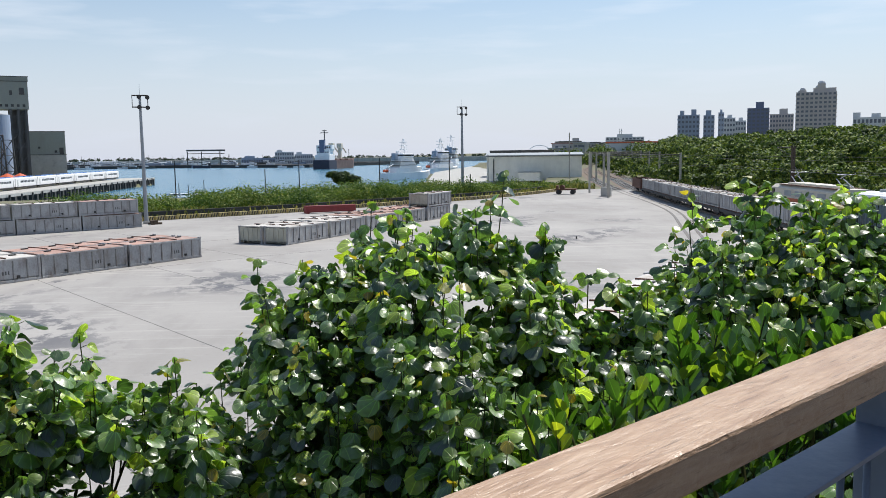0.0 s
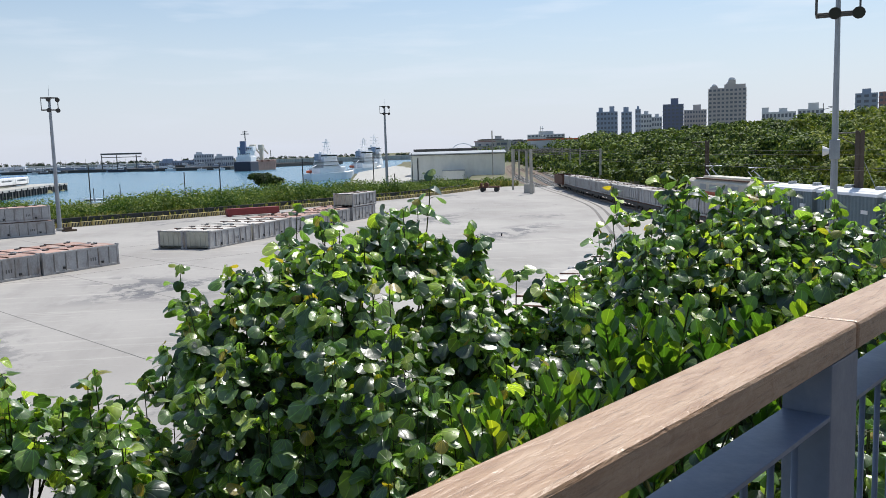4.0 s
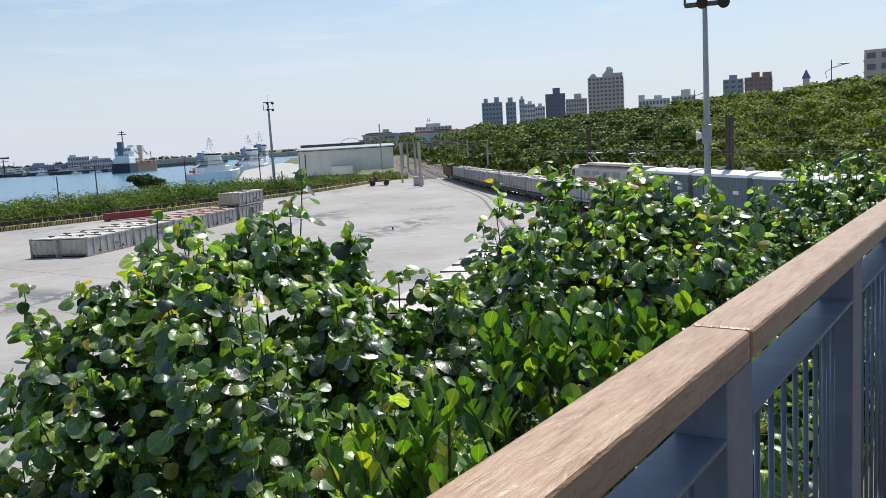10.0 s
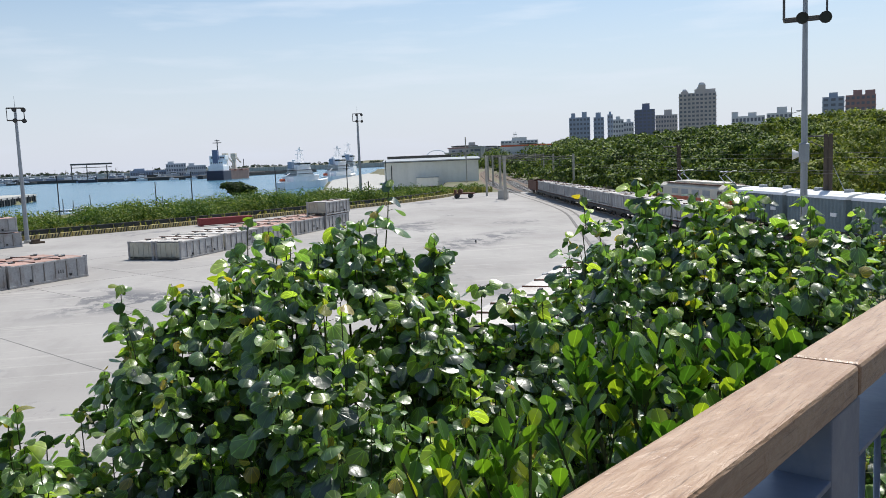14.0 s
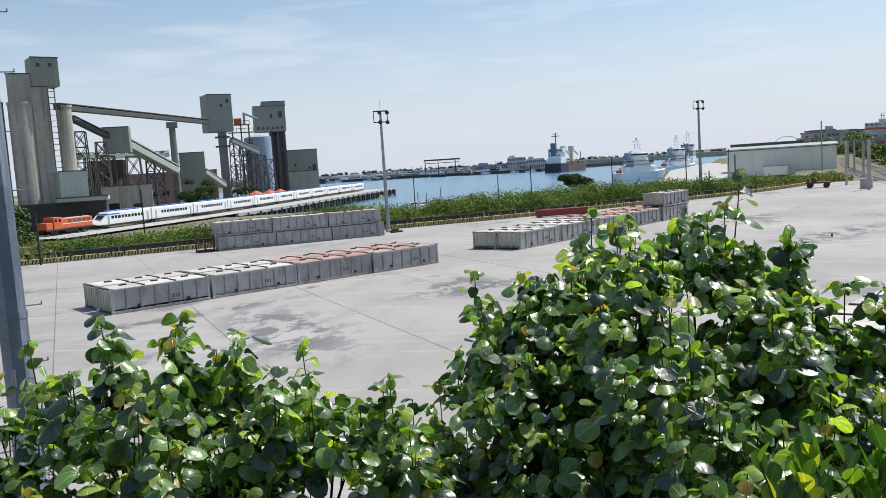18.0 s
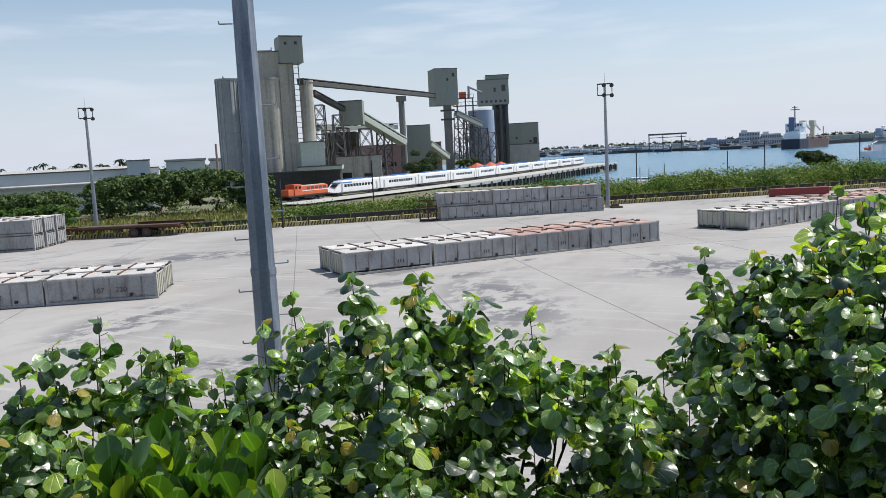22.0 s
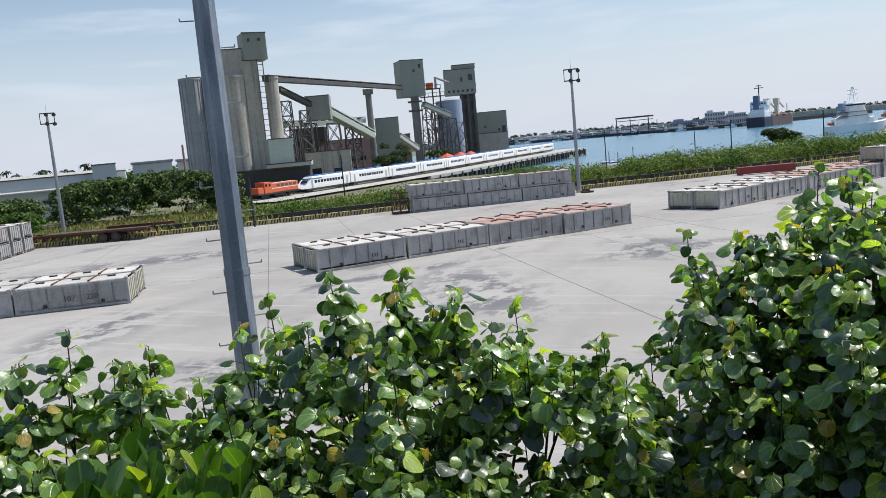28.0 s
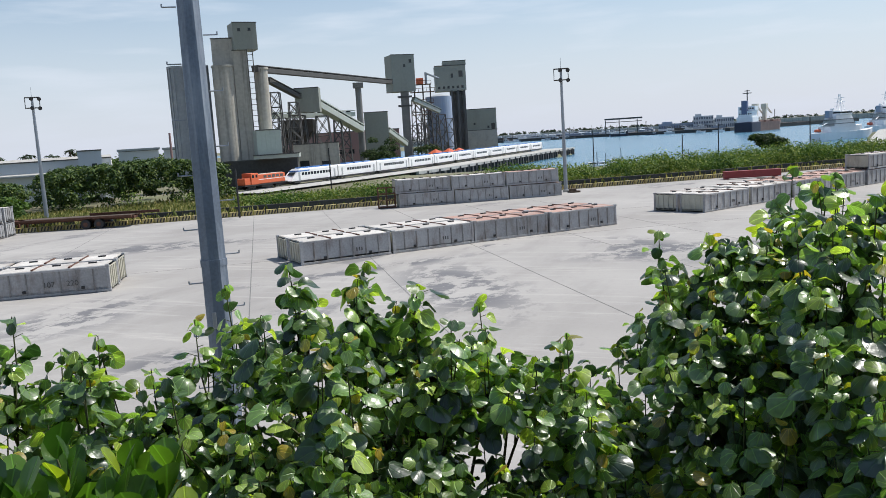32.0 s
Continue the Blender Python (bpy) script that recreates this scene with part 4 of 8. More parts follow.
def lattice(name, label, az, d, w, z0, z1, group="steel trestles"):
    """A braced steel trestle of four legs."""
    t = thing(name, label, "trestle", place(az, d, z0, PLANT_TURN), group)
    h = z1 - z0
    n = max(2, int(h / (w * 1.1)))
    for sx in (-1, 1):
        for sy in (-1, 1):
            part("leg", bar(bmesh.new(), (sx * w * 0.62, sy * w * 0.5, 0), (sx * w * 0.42, sy * w * 0.42, h), 0.24), M["steel_dark"], t)
    for k in range(n):
        a, b = h * k / n, h * (k + 1) / n
        wa = w * (0.62 - 0.2 * k / n)
        wb = w * (0.62 - 0.2 * (k + 1) / n)
        for sy in (-0.5 * w, 0.5 * w):
            part("brace", bar(bmesh.new(), (-wa, sy, a), (wb, sy, b), 0.15), M["steel_dark"], t)
            part("brace", bar(bmesh.new(), (wa, sy, a), (-wb, sy, b), 0.15), M["steel_dark"], t)
            part("strut", bar(bmesh.new(), (-wb, sy, b), (wb, sy, b), 0.15), M["steel_dark"], t)
    return t


def clad_box(name, label, az, d, w, depth, z0, z1, mat, windows=(), turn=None, slope=0.0):
    """A clad housing with a slightly pitched roof; windows are (x, z, w, h) on its front."""
    t = thing(name, label, "industrial building", place(az, d, z0, PLANT_TURN if turn is None else turn))
    h = z1 - z0
    bm = bmesh.new()
    prism(bm, [(0, 0), (depth, 0), (depth, h - slope), (0, h)], w, Matrix.Translation((-w / 2, 0, 0)))
    bmesh.ops.recalc_face_normals(bm, faces=bm.faces[:])
    part("wall", bm, mat, t)
    for k in range(1, int(w / 1.2)):
        part("cladding_rib", boxes((-w / 2 + k * 1.2 - 0.04, -w / 2 + k * 1.2 + 0.04, -0.05, 0.0, 0.1, h - 0.2)), mat, t)
    part("roof_edge", boxes((-w / 2 - 0.15, w / 2 + 0.15, -0.15, 0.0, h - 0.15, h + 0.12)), M["steel_dark"], t)
    for x, z, ww, hh in windows:
        o = part("window", boxes((x - ww / 2, x + ww / 2, -0.06, 0.05, z - hh / 2, z + hh / 2)), M["glass_dark"], t)
        part("window_frame", boxes((x - ww / 2 - 0.1, x + ww / 2 + 0.1, -0.04, 0.03, z - hh / 2 - 0.1, z - hh / 2)), M["steel_dark"], o)
    return t


D1 = 226
# lift tower
z_hd0, z_hd1 = height(6.4, D1), height(8.1, D1)
clad_box("lift_tower", "stained concrete lift tower of the silos", 37.4, D1 - 1, 3.6, 4, LOW, z_hd0, M["silo_concrete"], turn=37)
clad_box("head_house", "grey-green clad head house over the lift tower", 36.95, D1 - 1.5, 6.1, 6.1, z_hd0, z_hd1, M["clad_green"], ((-1.5, 5, 0.7, 0.7), (1.2, 5.1, 0.7, 0.7)), turn=50)
clad_box("silo_top_house", "dark concrete house on top of the silos", 38.5, D1, 5.2, 5, height(5.45, D1), height(7.2, D1), M["silo_concrete"], turn=37)
lad = thing("cage_ladder", "steel ladder cage down the lift tower", "ladder", place(36.75, D1 - 2, LOW, 37))
for x in (-0.7, 0.7):
    part("upright", bar(bmesh.new(), (x, 0, 0), (x, 0, z_hd0 - LOW), 0.18), M["steel_dark"], lad)
for k in range(24):
    part("rung", bar(bmesh.new(), (-0.7, 0, 1 + k * (z_hd0 - LOW - 1) / 24), (0.7, 0, 1 + k * (z_hd0 - LOW - 1) / 24), 0.1), M["steel_dark"], lad)
clad_box("low_plant_house", "pale green clad plant house below the silos", 36.0, 222, 6.4, 6, height(-1.0, 222), height(1.2, 222), M["clad_pale"], turn=50)
clad_box("loading_shed", "dark open loading shed beneath the silos", 37.2, 214, 22, 7, LOW, height(-0.75, 214), M["conc_dark"], turn=31)
clad_box("canopy", "pale curved canopy over the loading shed", 35.6, 211, 11, 8, height(-0.72, 211), height(-0.45, 211), M["clad_pale"], turn=31)


def conveyor(name, label, a, b, w, h, mat):
    a, b = Vector(a), Vector(b)
    d = b - a
    t = thing(name, label, "conveyor", Matrix.Translation(a) @ d.to_track_quat('X', 'Z').to_matrix().to_4x4())
    L = d.length
    part("gallery", boxes((0, L, -w / 2, w / 2, -h / 2, h * 0.2), bevel=0.05), mat, t)
    part("roof", boxes((0, L, -w / 2 - 0.1, w / 2 + 0.1, h * 0.36, h / 2), bevel=0.03), mat, t)
    for k in range(int(L / 3) + 1):
        part("upright", boxes((k * 3 - 0.12, k * 3 + 0.12, -w / 2, w / 2, h * 0.18, h * 0.38)), M["steel_dark"], t)
    return t


DA = 308
conveyor("conveyor", "long dark covered conveyor bridge from the silos", at(36.5, D1, height(5.2, D1)), at(27.6, DA, height(3.88, DA)), 2.0, 1.7, M["steel_dark"])
conveyor("conveyor", "sloping dark covered conveyor", at(35.75, 238, height(4.45, 238)), at(33.5, 255, height(3.1, 255)), 1.6, 1.5, M["steel_dark"])
conveyor("chute", "pale green sloping conveyor gallery", at(33.0, 256, height(2.95, 256)), at(29.9, 280, height(0.9, 280)), 3.0, 2.6, M["clad_pale"])
conveyor("conveyor", "pale level conveyor gallery behind the trestles", at(35.6, 262, height(2.1, 262)), at(30.3, 282, height(1.95, 282)), 2.0, 2.0, M["clad_pale"])
clad_box("junction_house", "grey-green clad transfer house on trestles", 33.3, 252, 7.0, 6, height(2.2, 252), height(3.8, 252), M["clad_green"])
for az, d, w, t in ((35.4, 244, 3.4, 3.6), (34.2, 246, 3.2, 2.9), (33.9, 256, 4.0, 2.0), (32.4, 256, 4.2, 1.9), (31.4, 270, 2.6, 1.6), (30.9, 276, 2.8, 1.2), (35.0, 262, 3.0, 1.9)):
    lattice("trestle", "dark steel lattice trestle", az, d, w, LOW, height(t, d))
pl = thing("pylon", "round concrete pylon under the conveyor", "pylon", place(29.85, 282, LOW))
bm = bmesh.new()
tube(bm, (0, 0, 0), (0, 0, height(3.8, 282) - LOW - 1), 1.15, 1.0, 16)
part("shaft", bm, M["conc_shaded"], pl)
part("cap", boxes((-1.7, 1.7, -1.4, 1.4, height(3.8, 282) - LOW - 1, height(3.95, 282) - LOW), bevel=0.1), M["conc_shaded"], pl)
clad_box("pump_house", "stained concrete pump house beside the quay track", 32.95, 238, 12.6, 8, LOW, height(0.1, 238), M["silo_concrete"], ((-3.5, 3.2, 2.6, 4.0), (2.5, 3.0, 2.4, 3.6)), turn=31)
hp = thing("hopper_house", "dark rusty hopper house standing on steel legs", "hopper", place(34.1, 264, LOW, PLANT_TURN))
hz0, hz1 = height(0.45, 264) - LOW, height(1.75, 264) - LOW
part("body", boxes((-4.9, 4.9, 0, 8, hz0 + 2, hz1), bevel=0.15), M["rusty_dark"], hp)
bm = bmesh.new()
bmesh.ops.create_cone(bm, cap_ends=True, segments=4, radius1=2.0, radius2=6.6, depth=4.0, matrix=Matrix.Translation((0, 4, hz0)) @ Matrix.Rotation(radians(45), 4, 'Z'))
part("chute", bm, M["rusty_dark"], hp)
for x in (-4.6, 0, 4.6):
    for y in (0.3, 7.7):
        part("leg", boxes((x - 0.25, x + 0.25, y - 0.25, y + 0.25, 0, hz0 + 2.1)), M["steel_dark"], hp)
part("beam", boxes((-5.1, 5.1, -0.2, 0.2, hz0 - 5, hz0 - 4.5)), M["steel_dark"], hp)
clad_box("mid_house", "grey-green clad house with a pitched roof", 28.8, 288, 8.0, 6, LOW, height(1.95, 288), M["clad_green"], ((0, 3, 0.8, 0.8),))
conveyor("conveyor", "short pale sloping gallery", at(28.1, 290, height(0.7, 290)), at(26.9, 300, height(-0.3, 300)), 2.0, 1.8, M["clad_pale"])
clad_box("head_house", "tall grey-green clad head house on a pillar", 26.75, DA, 8.8, 8, height(3.2, DA), height(5.62, DA), M["clad_green"], ((2.8, 10.8, 0.9, 1.2), (0.5, 9.2, 0.7, 0.9)), turn=45)
pl = thing("pylon", "concrete pillar under the head house", "pylon", place(26.75, DA + 2, LOW))
part("shaft", boxes((-1.5, 1.5, -1.2, 1.2, 0, height(3.3, DA) - LOW), bevel=0.2), M["conc_shaded"], pl)
for q in (0.78, 0.9):
    part("bracket", boxes((-2.6, 2.6, -1.5, 1.5, (height(3.3, DA) - LOW) * q, (height(3.3, DA) - LOW) * q + 0.6), bevel=0.1), M["steel_dark"], pl)
for k, (az, t) in enumerate(((26.0, 2.6), (25.4, 2.2), (24.9, 1.8), (24.4, 1.5), (25.7, 1.0), (23.9, 1.2), (25.2, 2.4), (24.7, 1.0), (26.3, 0.9), (24.1, 2.0))):
    lattice("trestle", "dark steel lattice trestle beside the cement tank", az, 318 + 3 * k, 4.2, LOW, height(t, 318 + 3 * k))
conveyor("conveyor", "sloping covered conveyor to the tank", at(26.2, 312, height(2.65, 312)), at(24.5, 318, height(1.75, 318)), 2.2, 1.8, M["clad_pale"])
tank = thing("storage_tank", "large white round storage tank with walkways", "tank", place(24.5, 338, LOW))
bm = bmesh.new()
tube(bm, (0, 0, 0), (0, 0, height(2.7, 338) - LOW), 5.2, None, 36)
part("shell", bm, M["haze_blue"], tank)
bm = bmesh.new()
tube(bm, (0, 0, height(2.7, 338) - LOW), (0, 0, height(2.85, 338) - LOW), 5.2, 1.0, 36)
part("cone_roof", bm, M["roof_grey"], tank)
DB = 346
wk = thing("steel_platform", "rusty steel platform with railings and pipes beside the head house", "steel platform", place(25.55, 322, LOW, PLANT_TURN))
for z, w in ((height(3.55, 322) - LOW, 3.4), (height(3.05, 322) - LOW, 4.6), (height(2.3, 322) - LOW, 4.0), (height(1.55, 322) - LOW, 4.6)):
    part("deck", boxes((-w, w, -1.6, 1.6, z, z + 0.25)), M["rust"], wk)
    for q in (-1, -0.33, 0.33, 1):
        part("stanchion", boxes((w * q - 0.07, w * q + 0.07, -1.6, -1.46, z + 0.25, z + 1.5)), M["rust"], wk)
    part("hand_rail", boxes((-w, w, -1.6, -1.48, z + 1.45, z + 1.6)), M["rust"], wk)
for x in (-3.0, 0.2, 3.0):
    part("column", boxes((x - 0.25, x + 0.25, -0.25, 0.25, 0, height(3.55, 322) - LOW)), M["steel_dark"], wk)
part("dust_filter", boxes((-2.2, 0.6, -1.2, 1.2, height(3.6, 322) - LOW, height(4.0, 322) - LOW), bevel=0.2), M["orange"], wk)
part("pipe", tubes([((1.6, -1, height(3.6, 322) - LOW), (1.6, -1, height(4.35, 322) - LOW), 0.45), ((1.6, -1, height(4.3, 322) - LOW), (6.5, -1, height(3.9, 322) - LOW), 0.4)]), M["galv"], wk)
clad_box("tower_house", "grey-green clad tower house with small windows", 23.6, DB, 12.6, 10, height(3.05, DB), height(4.72, DB), M["clad_green"],
         [(-4.8 + k * 1.9, 1.4, 0.9, 0.9) for k in range(6)] + [(0.6, 6.0, 0.9, 1.6), (4.2, 6.6, 1.6, 2.4)])
clad_box("machine_room", "grey-green machine room over the tower house", 23.3, DB + 1, 9.4, 8, height(4.72, DB), height(5.02, DB), M["clad_green"])
fr = thing("steel_trestle", "tall dark steel frame under the tower house", "steel frame", place(23.15, DB, LOW, PLANT_TURN))
zt = height(3.05, DB) - LOW
for x in (-2.6, 0, 2.6):
    for y in (0, 7):
        part("column", boxes((x - 0.4, x + 0.4, y - 0.4, y + 0.4, 0, zt)), M["steel_dark"], fr)
for k in range(5):
    part("beam", boxes((-2.9, 2.9, -0.3, 0.3, zt * (k + 0.5) / 5, zt * (k + 0.5) / 5 + 0.5)), M["steel_dark"], fr)
    part("brace", bar(bmesh.new(), (-2.6, 0, zt * k / 5), (2.6, 0, zt * (k + 1) / 5), 0.2), M["steel_dark"], fr)
part("back_panel", boxes((-2.8, 2.8, 7.2, 7.5, 0, zt)), M["steel_dark"], fr)
DX = 372
clad_box("annex", "grey-green clad annex block with small windows", 21.66, DX, 12.9, 9, LOW, height(1.72, DX), M["clad_green"],
         ((-3.2, 14.2, 0.8, 0.8), (2.8, 12.6, 0.9, 0.9), (4.9, 12.6, 1.6, 3.0), (-3.0, 7.8, 0.9, 0.9), (2.6, 7.8, 2.0, 1.0), (4.9, 8.0, 1.6, 2.2)), turn=21.7)
clad_box("store_building", "low stained concrete store building below cladding", 21.66, DX - 0.4, 13.1, 9.4, LOW, height(0.3, DX), M["conc"], turn=21.7)
clad_box("brick_works", "low red-brown works building behind the trestles", 31.3, 330, 46, 10, LOW, height(0.75, 330), M["haze_red"], [(-20 + 4 * k, 6, 2.2, 1.6) for k in range(11)])

# ---- warehouses ----
ware = clad_box("warehouse", "long grey-white metal warehouse behind the trees", 52.2, 212, 46, 20, LOW, height(0.05, 212), M["haze_white"], turn=48)
ware_h = height(0.05, 212) - LOW
bm = bmesh.new()
prism(bm, [(-0.9, ware_h - 3.3), (-0.6, ware_h - 3.3), (9.0, ware_h + 0.4), (9.0, ware_h + 0.7), (-0.9, ware_h - 2.9)], 46.6, Matrix.Translation((-23.3, 0, 0)))
part("roof", bm, M["conc"], ware)
part("gutter", boxes((-23.3, 23.3, -1.15, -0.9, ware_h - 3.35, ware_h - 3.05)), M["roof_grey"], ware)
clad_box("warehouse_end", "white gabled end house of the long warehouse", 47.2, 206, 5.0, 8, LOW, height(0.55, 206), M["haze_white"], ((0.8, 8.0, 1.0, 0.8),), turn=48)
wh = clad_box("harbour_shed", "long cream harbour shed with a low white roof", -9.72, 246, 27.6, 40, -1.0, height(-0.22, 246), M["shed"], turn=-9.72)
bm = bmesh.new()
prism(bm, [(-0.6, 0), (40.6, 0), (40.6, 0.25), (10, 0.95), (-0.6, 0.3)], 28.6, Matrix.Translation((-14.3, 0, height(-0.22, 246) + 1.0)))
part("roof", bm, M["roof_grey"], wh)
part("side_room", boxes((-4.4, 1.8, -3.0, -0.02, 0, 2.5), bevel=0.05), M["shed"], wh)
part("side_room_roof", boxes((-4.6, 2.0, -3.2, -0.02, 2.5, 2.7)), M["roof_grey"], wh)
part("gutter_pipe", boxes((-11.9, -11.6, -0.2, -0.02, 0, 6.4)), M["steel_dark"], wh)

# ---- city on the hill ----
def tower(name, label, az0, az1, d, el, mat, storeys, bays, base_el=0.6, roof=None):
    w = span(az0, az1, d)
    az = (az0 + az1) / 2
    z0, z1 = 2.0, height(el, d)
    t = thing(name, label, "tower block", place(az, d, z0))
    part("wall", boxes((-w / 2, w / 2, 0, w * 0.8, 0, z1 - z0)), mat, t)
    ground_z = height(base_el, d) - z0
    sh = (z1 - z0 - ground_z) / storeys
    me = link_mesh("window", boxes((-w / bays * 0.3, w / bays * 0.3, -0.25, 0.1, sh * 0.22, sh * 0.72)), M["win_far"])
    for k in range(storeys):
        for j in range(bays):
            part("window", me, None, t).location = (-w / 2 + (j + 0.5) * w / bays, 0, ground_z + k * sh)
        part("floor_band", boxes((-w / 2 - 0.3, w / 2 + 0.3, -0.4, 0, ground_z + k * sh - 0.2, ground_z + k * sh + sh * 0.12)), mat, t)
    for x0, x1, h in roof or ((0.3, 0.7, 3.0),):
        part("roof_house", boxes((-w / 2 + w * x0, -w / 2 + w * x1, 2, w * 0.5, z1 - z0, z1 - z0 + h)), mat, t)
    return t, w, z1 - z0


G = "city tower blocks"
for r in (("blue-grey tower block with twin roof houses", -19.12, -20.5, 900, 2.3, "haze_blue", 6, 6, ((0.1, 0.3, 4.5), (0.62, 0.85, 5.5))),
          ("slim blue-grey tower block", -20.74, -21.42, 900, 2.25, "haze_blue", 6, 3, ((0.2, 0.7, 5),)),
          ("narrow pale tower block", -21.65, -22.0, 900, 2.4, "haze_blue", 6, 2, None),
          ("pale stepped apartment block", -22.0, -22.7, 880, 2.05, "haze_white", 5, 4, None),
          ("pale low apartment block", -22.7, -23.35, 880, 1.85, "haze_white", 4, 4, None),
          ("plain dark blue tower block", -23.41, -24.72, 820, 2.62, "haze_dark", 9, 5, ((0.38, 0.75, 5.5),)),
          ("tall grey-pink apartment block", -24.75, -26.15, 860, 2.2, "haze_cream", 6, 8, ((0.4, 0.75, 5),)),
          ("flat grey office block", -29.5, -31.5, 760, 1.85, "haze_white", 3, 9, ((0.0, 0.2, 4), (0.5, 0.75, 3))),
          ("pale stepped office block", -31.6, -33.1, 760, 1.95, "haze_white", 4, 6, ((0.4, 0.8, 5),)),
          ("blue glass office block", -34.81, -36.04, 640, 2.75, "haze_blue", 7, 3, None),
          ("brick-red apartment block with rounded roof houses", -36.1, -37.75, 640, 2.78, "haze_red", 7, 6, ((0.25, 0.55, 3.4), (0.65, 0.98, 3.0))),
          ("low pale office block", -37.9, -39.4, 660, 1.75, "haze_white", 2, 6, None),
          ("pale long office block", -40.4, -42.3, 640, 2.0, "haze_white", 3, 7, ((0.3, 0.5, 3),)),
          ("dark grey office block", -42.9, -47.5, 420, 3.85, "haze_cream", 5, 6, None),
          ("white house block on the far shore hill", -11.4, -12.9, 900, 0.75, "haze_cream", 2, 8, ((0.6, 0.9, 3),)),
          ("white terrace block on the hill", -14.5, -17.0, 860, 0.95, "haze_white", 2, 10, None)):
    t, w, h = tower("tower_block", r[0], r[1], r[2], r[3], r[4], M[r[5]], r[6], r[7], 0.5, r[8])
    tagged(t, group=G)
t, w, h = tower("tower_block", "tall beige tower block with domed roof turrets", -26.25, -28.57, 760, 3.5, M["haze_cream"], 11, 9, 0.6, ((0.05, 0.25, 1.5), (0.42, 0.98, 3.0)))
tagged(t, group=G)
for x, r, z in ((-0.34, 2.2, 1.5), (0.05, 2.4, 3.0), (0.12, 3.0, 6.0)):
    bm = bmesh.new()
    bmesh.ops.create_uvsphere(bm, u_segments=16, v_segments=8, radius=r)
    part("dome", bm, M["haze_white"], t, smooth=True).location = (x * w, 4, h + z + 0.5)
    part("turret", boxes((x * w - r, x * w + r, 4 - r, 4 + r, h, h + z + 0.6)), M["haze_cream"], t)
t = thing("church_tower", "small clock tower with a pointed roof", "tower", place(-39.7, 600, 2))
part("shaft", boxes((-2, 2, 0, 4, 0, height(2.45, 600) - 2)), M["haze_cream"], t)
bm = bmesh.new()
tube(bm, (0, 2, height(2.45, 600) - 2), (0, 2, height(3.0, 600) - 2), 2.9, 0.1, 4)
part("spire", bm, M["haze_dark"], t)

# ---- woods ----
def woods(name, label, centres, radii, per, size, mat, category="trees", flat=0.75):
    pos, nrm = crown_points(centres, radii, per, flat)
    k = len(pos)
    me = scatter_mesh(name, SPRAY, SPRAY_F, pos, nrm, size * (0.6 + 0.8 * rng.random(k)), mat)
    return tagged(part(name, me, None), label, category, kind="stuff")


def canopy(trees):
    """Places of leaf clumps on the crowns of many trees, each tree (x, y, top, radius)."""
    c, r, p = [], [], []
    for x, y, top, rad in trees:
        d = math.hypot(x, y)
        for k in range(20 if d < 190 else 13):
            a, t = random.uniform(0, 6.283), math.sqrt(random.random())
            up = math.sqrt(max(0.0, 1 - t * t)) * random.uniform(0.75, 1.05)
            q = rad * random.uniform(0.22, 0.42)
            c.append((x + math.cos(a) * t * rad, y + math.sin(a) * t * rad, top - rad * 0.95 + up * rad * 0.95 - q - (1.6 * rad * random.random() if t > 0.7 else 0)))
            r.append(q)
            p.append(int(66 * q / 1.1) if d < 120 else int(50 * q / 1.1) if d < 200 else int(24 * q / 1.1))
    return c, r, p


random.seed(5)
green, pale = [], []
yy = 30.0
while yy < 430:
    fx = forest_x(yy)
    step = 5.0 if yy < 200 else 7.5
    for k in range(int(88 / step)):
        x, y = fx + 1.5 + k * step + random.uniform(-2.2, 2.2), yy + random.uniform(-2.6, 2.6)
        if x > y * 1.12 + 4:
            continue
        rad = random.uniform(2.3, 4.4) if k else random.uniform(1.5, 2.6)
        top = land(x, y) + (random.uniform(5.2, 8.4) if k > 1 else random.uniform(2.6, 6.0))
        (pale if math.degrees(math.atan2(x, y)) > 33 + random.uniform(-3, 3) else green).append((x, y, top, rad))
    yy += step
for nm, words, trees, mat in (("wood", "dense green broadleaved wood on the slope behind the railway", green, "wood_far"), ("pale_wood", "paler yellow-green trees at the near end of the wood", pale, "wood_pale")):
    pos, nrm = crown_points(*canopy(trees), 0.8, 0.3, 0.3)
    far = np.hypot(pos[:, 0], pos[:, 1])
    me = scatter_mesh(nm, SPRAY, SPRAY_F, pos, nrm, np.interp(far, [60, 120, 200, 400], [0.3, 0.38, 0.56, 0.95]) * (0.6 + 0.8 * rng.random(len(pos))), M[mat])
    tagged(part(nm, me, None), words, "trees", kind="stuff")
# scrub between the kerb and the water
def scrub_top(x, y):
    """Greatest height of the wild scrub at a place."""
    az = math.degrees(math.atan2(-x, y))
    el = float(np.interp(az, [-14, -8, -0.1, 1.7, 5, 8.3, 11.9, 15.5, 19.3, 23, 26, 38, 41, 60], [-2.1, -1.92, -1.68, -1.72, -1.72, -1.75, -2.1, -2.2, -2.1, -2.5, -2.95, -2.95, -1.7, -1.7]))
    return height(el, math.hypot(x, y))


cs, rs, ps = [], [], []
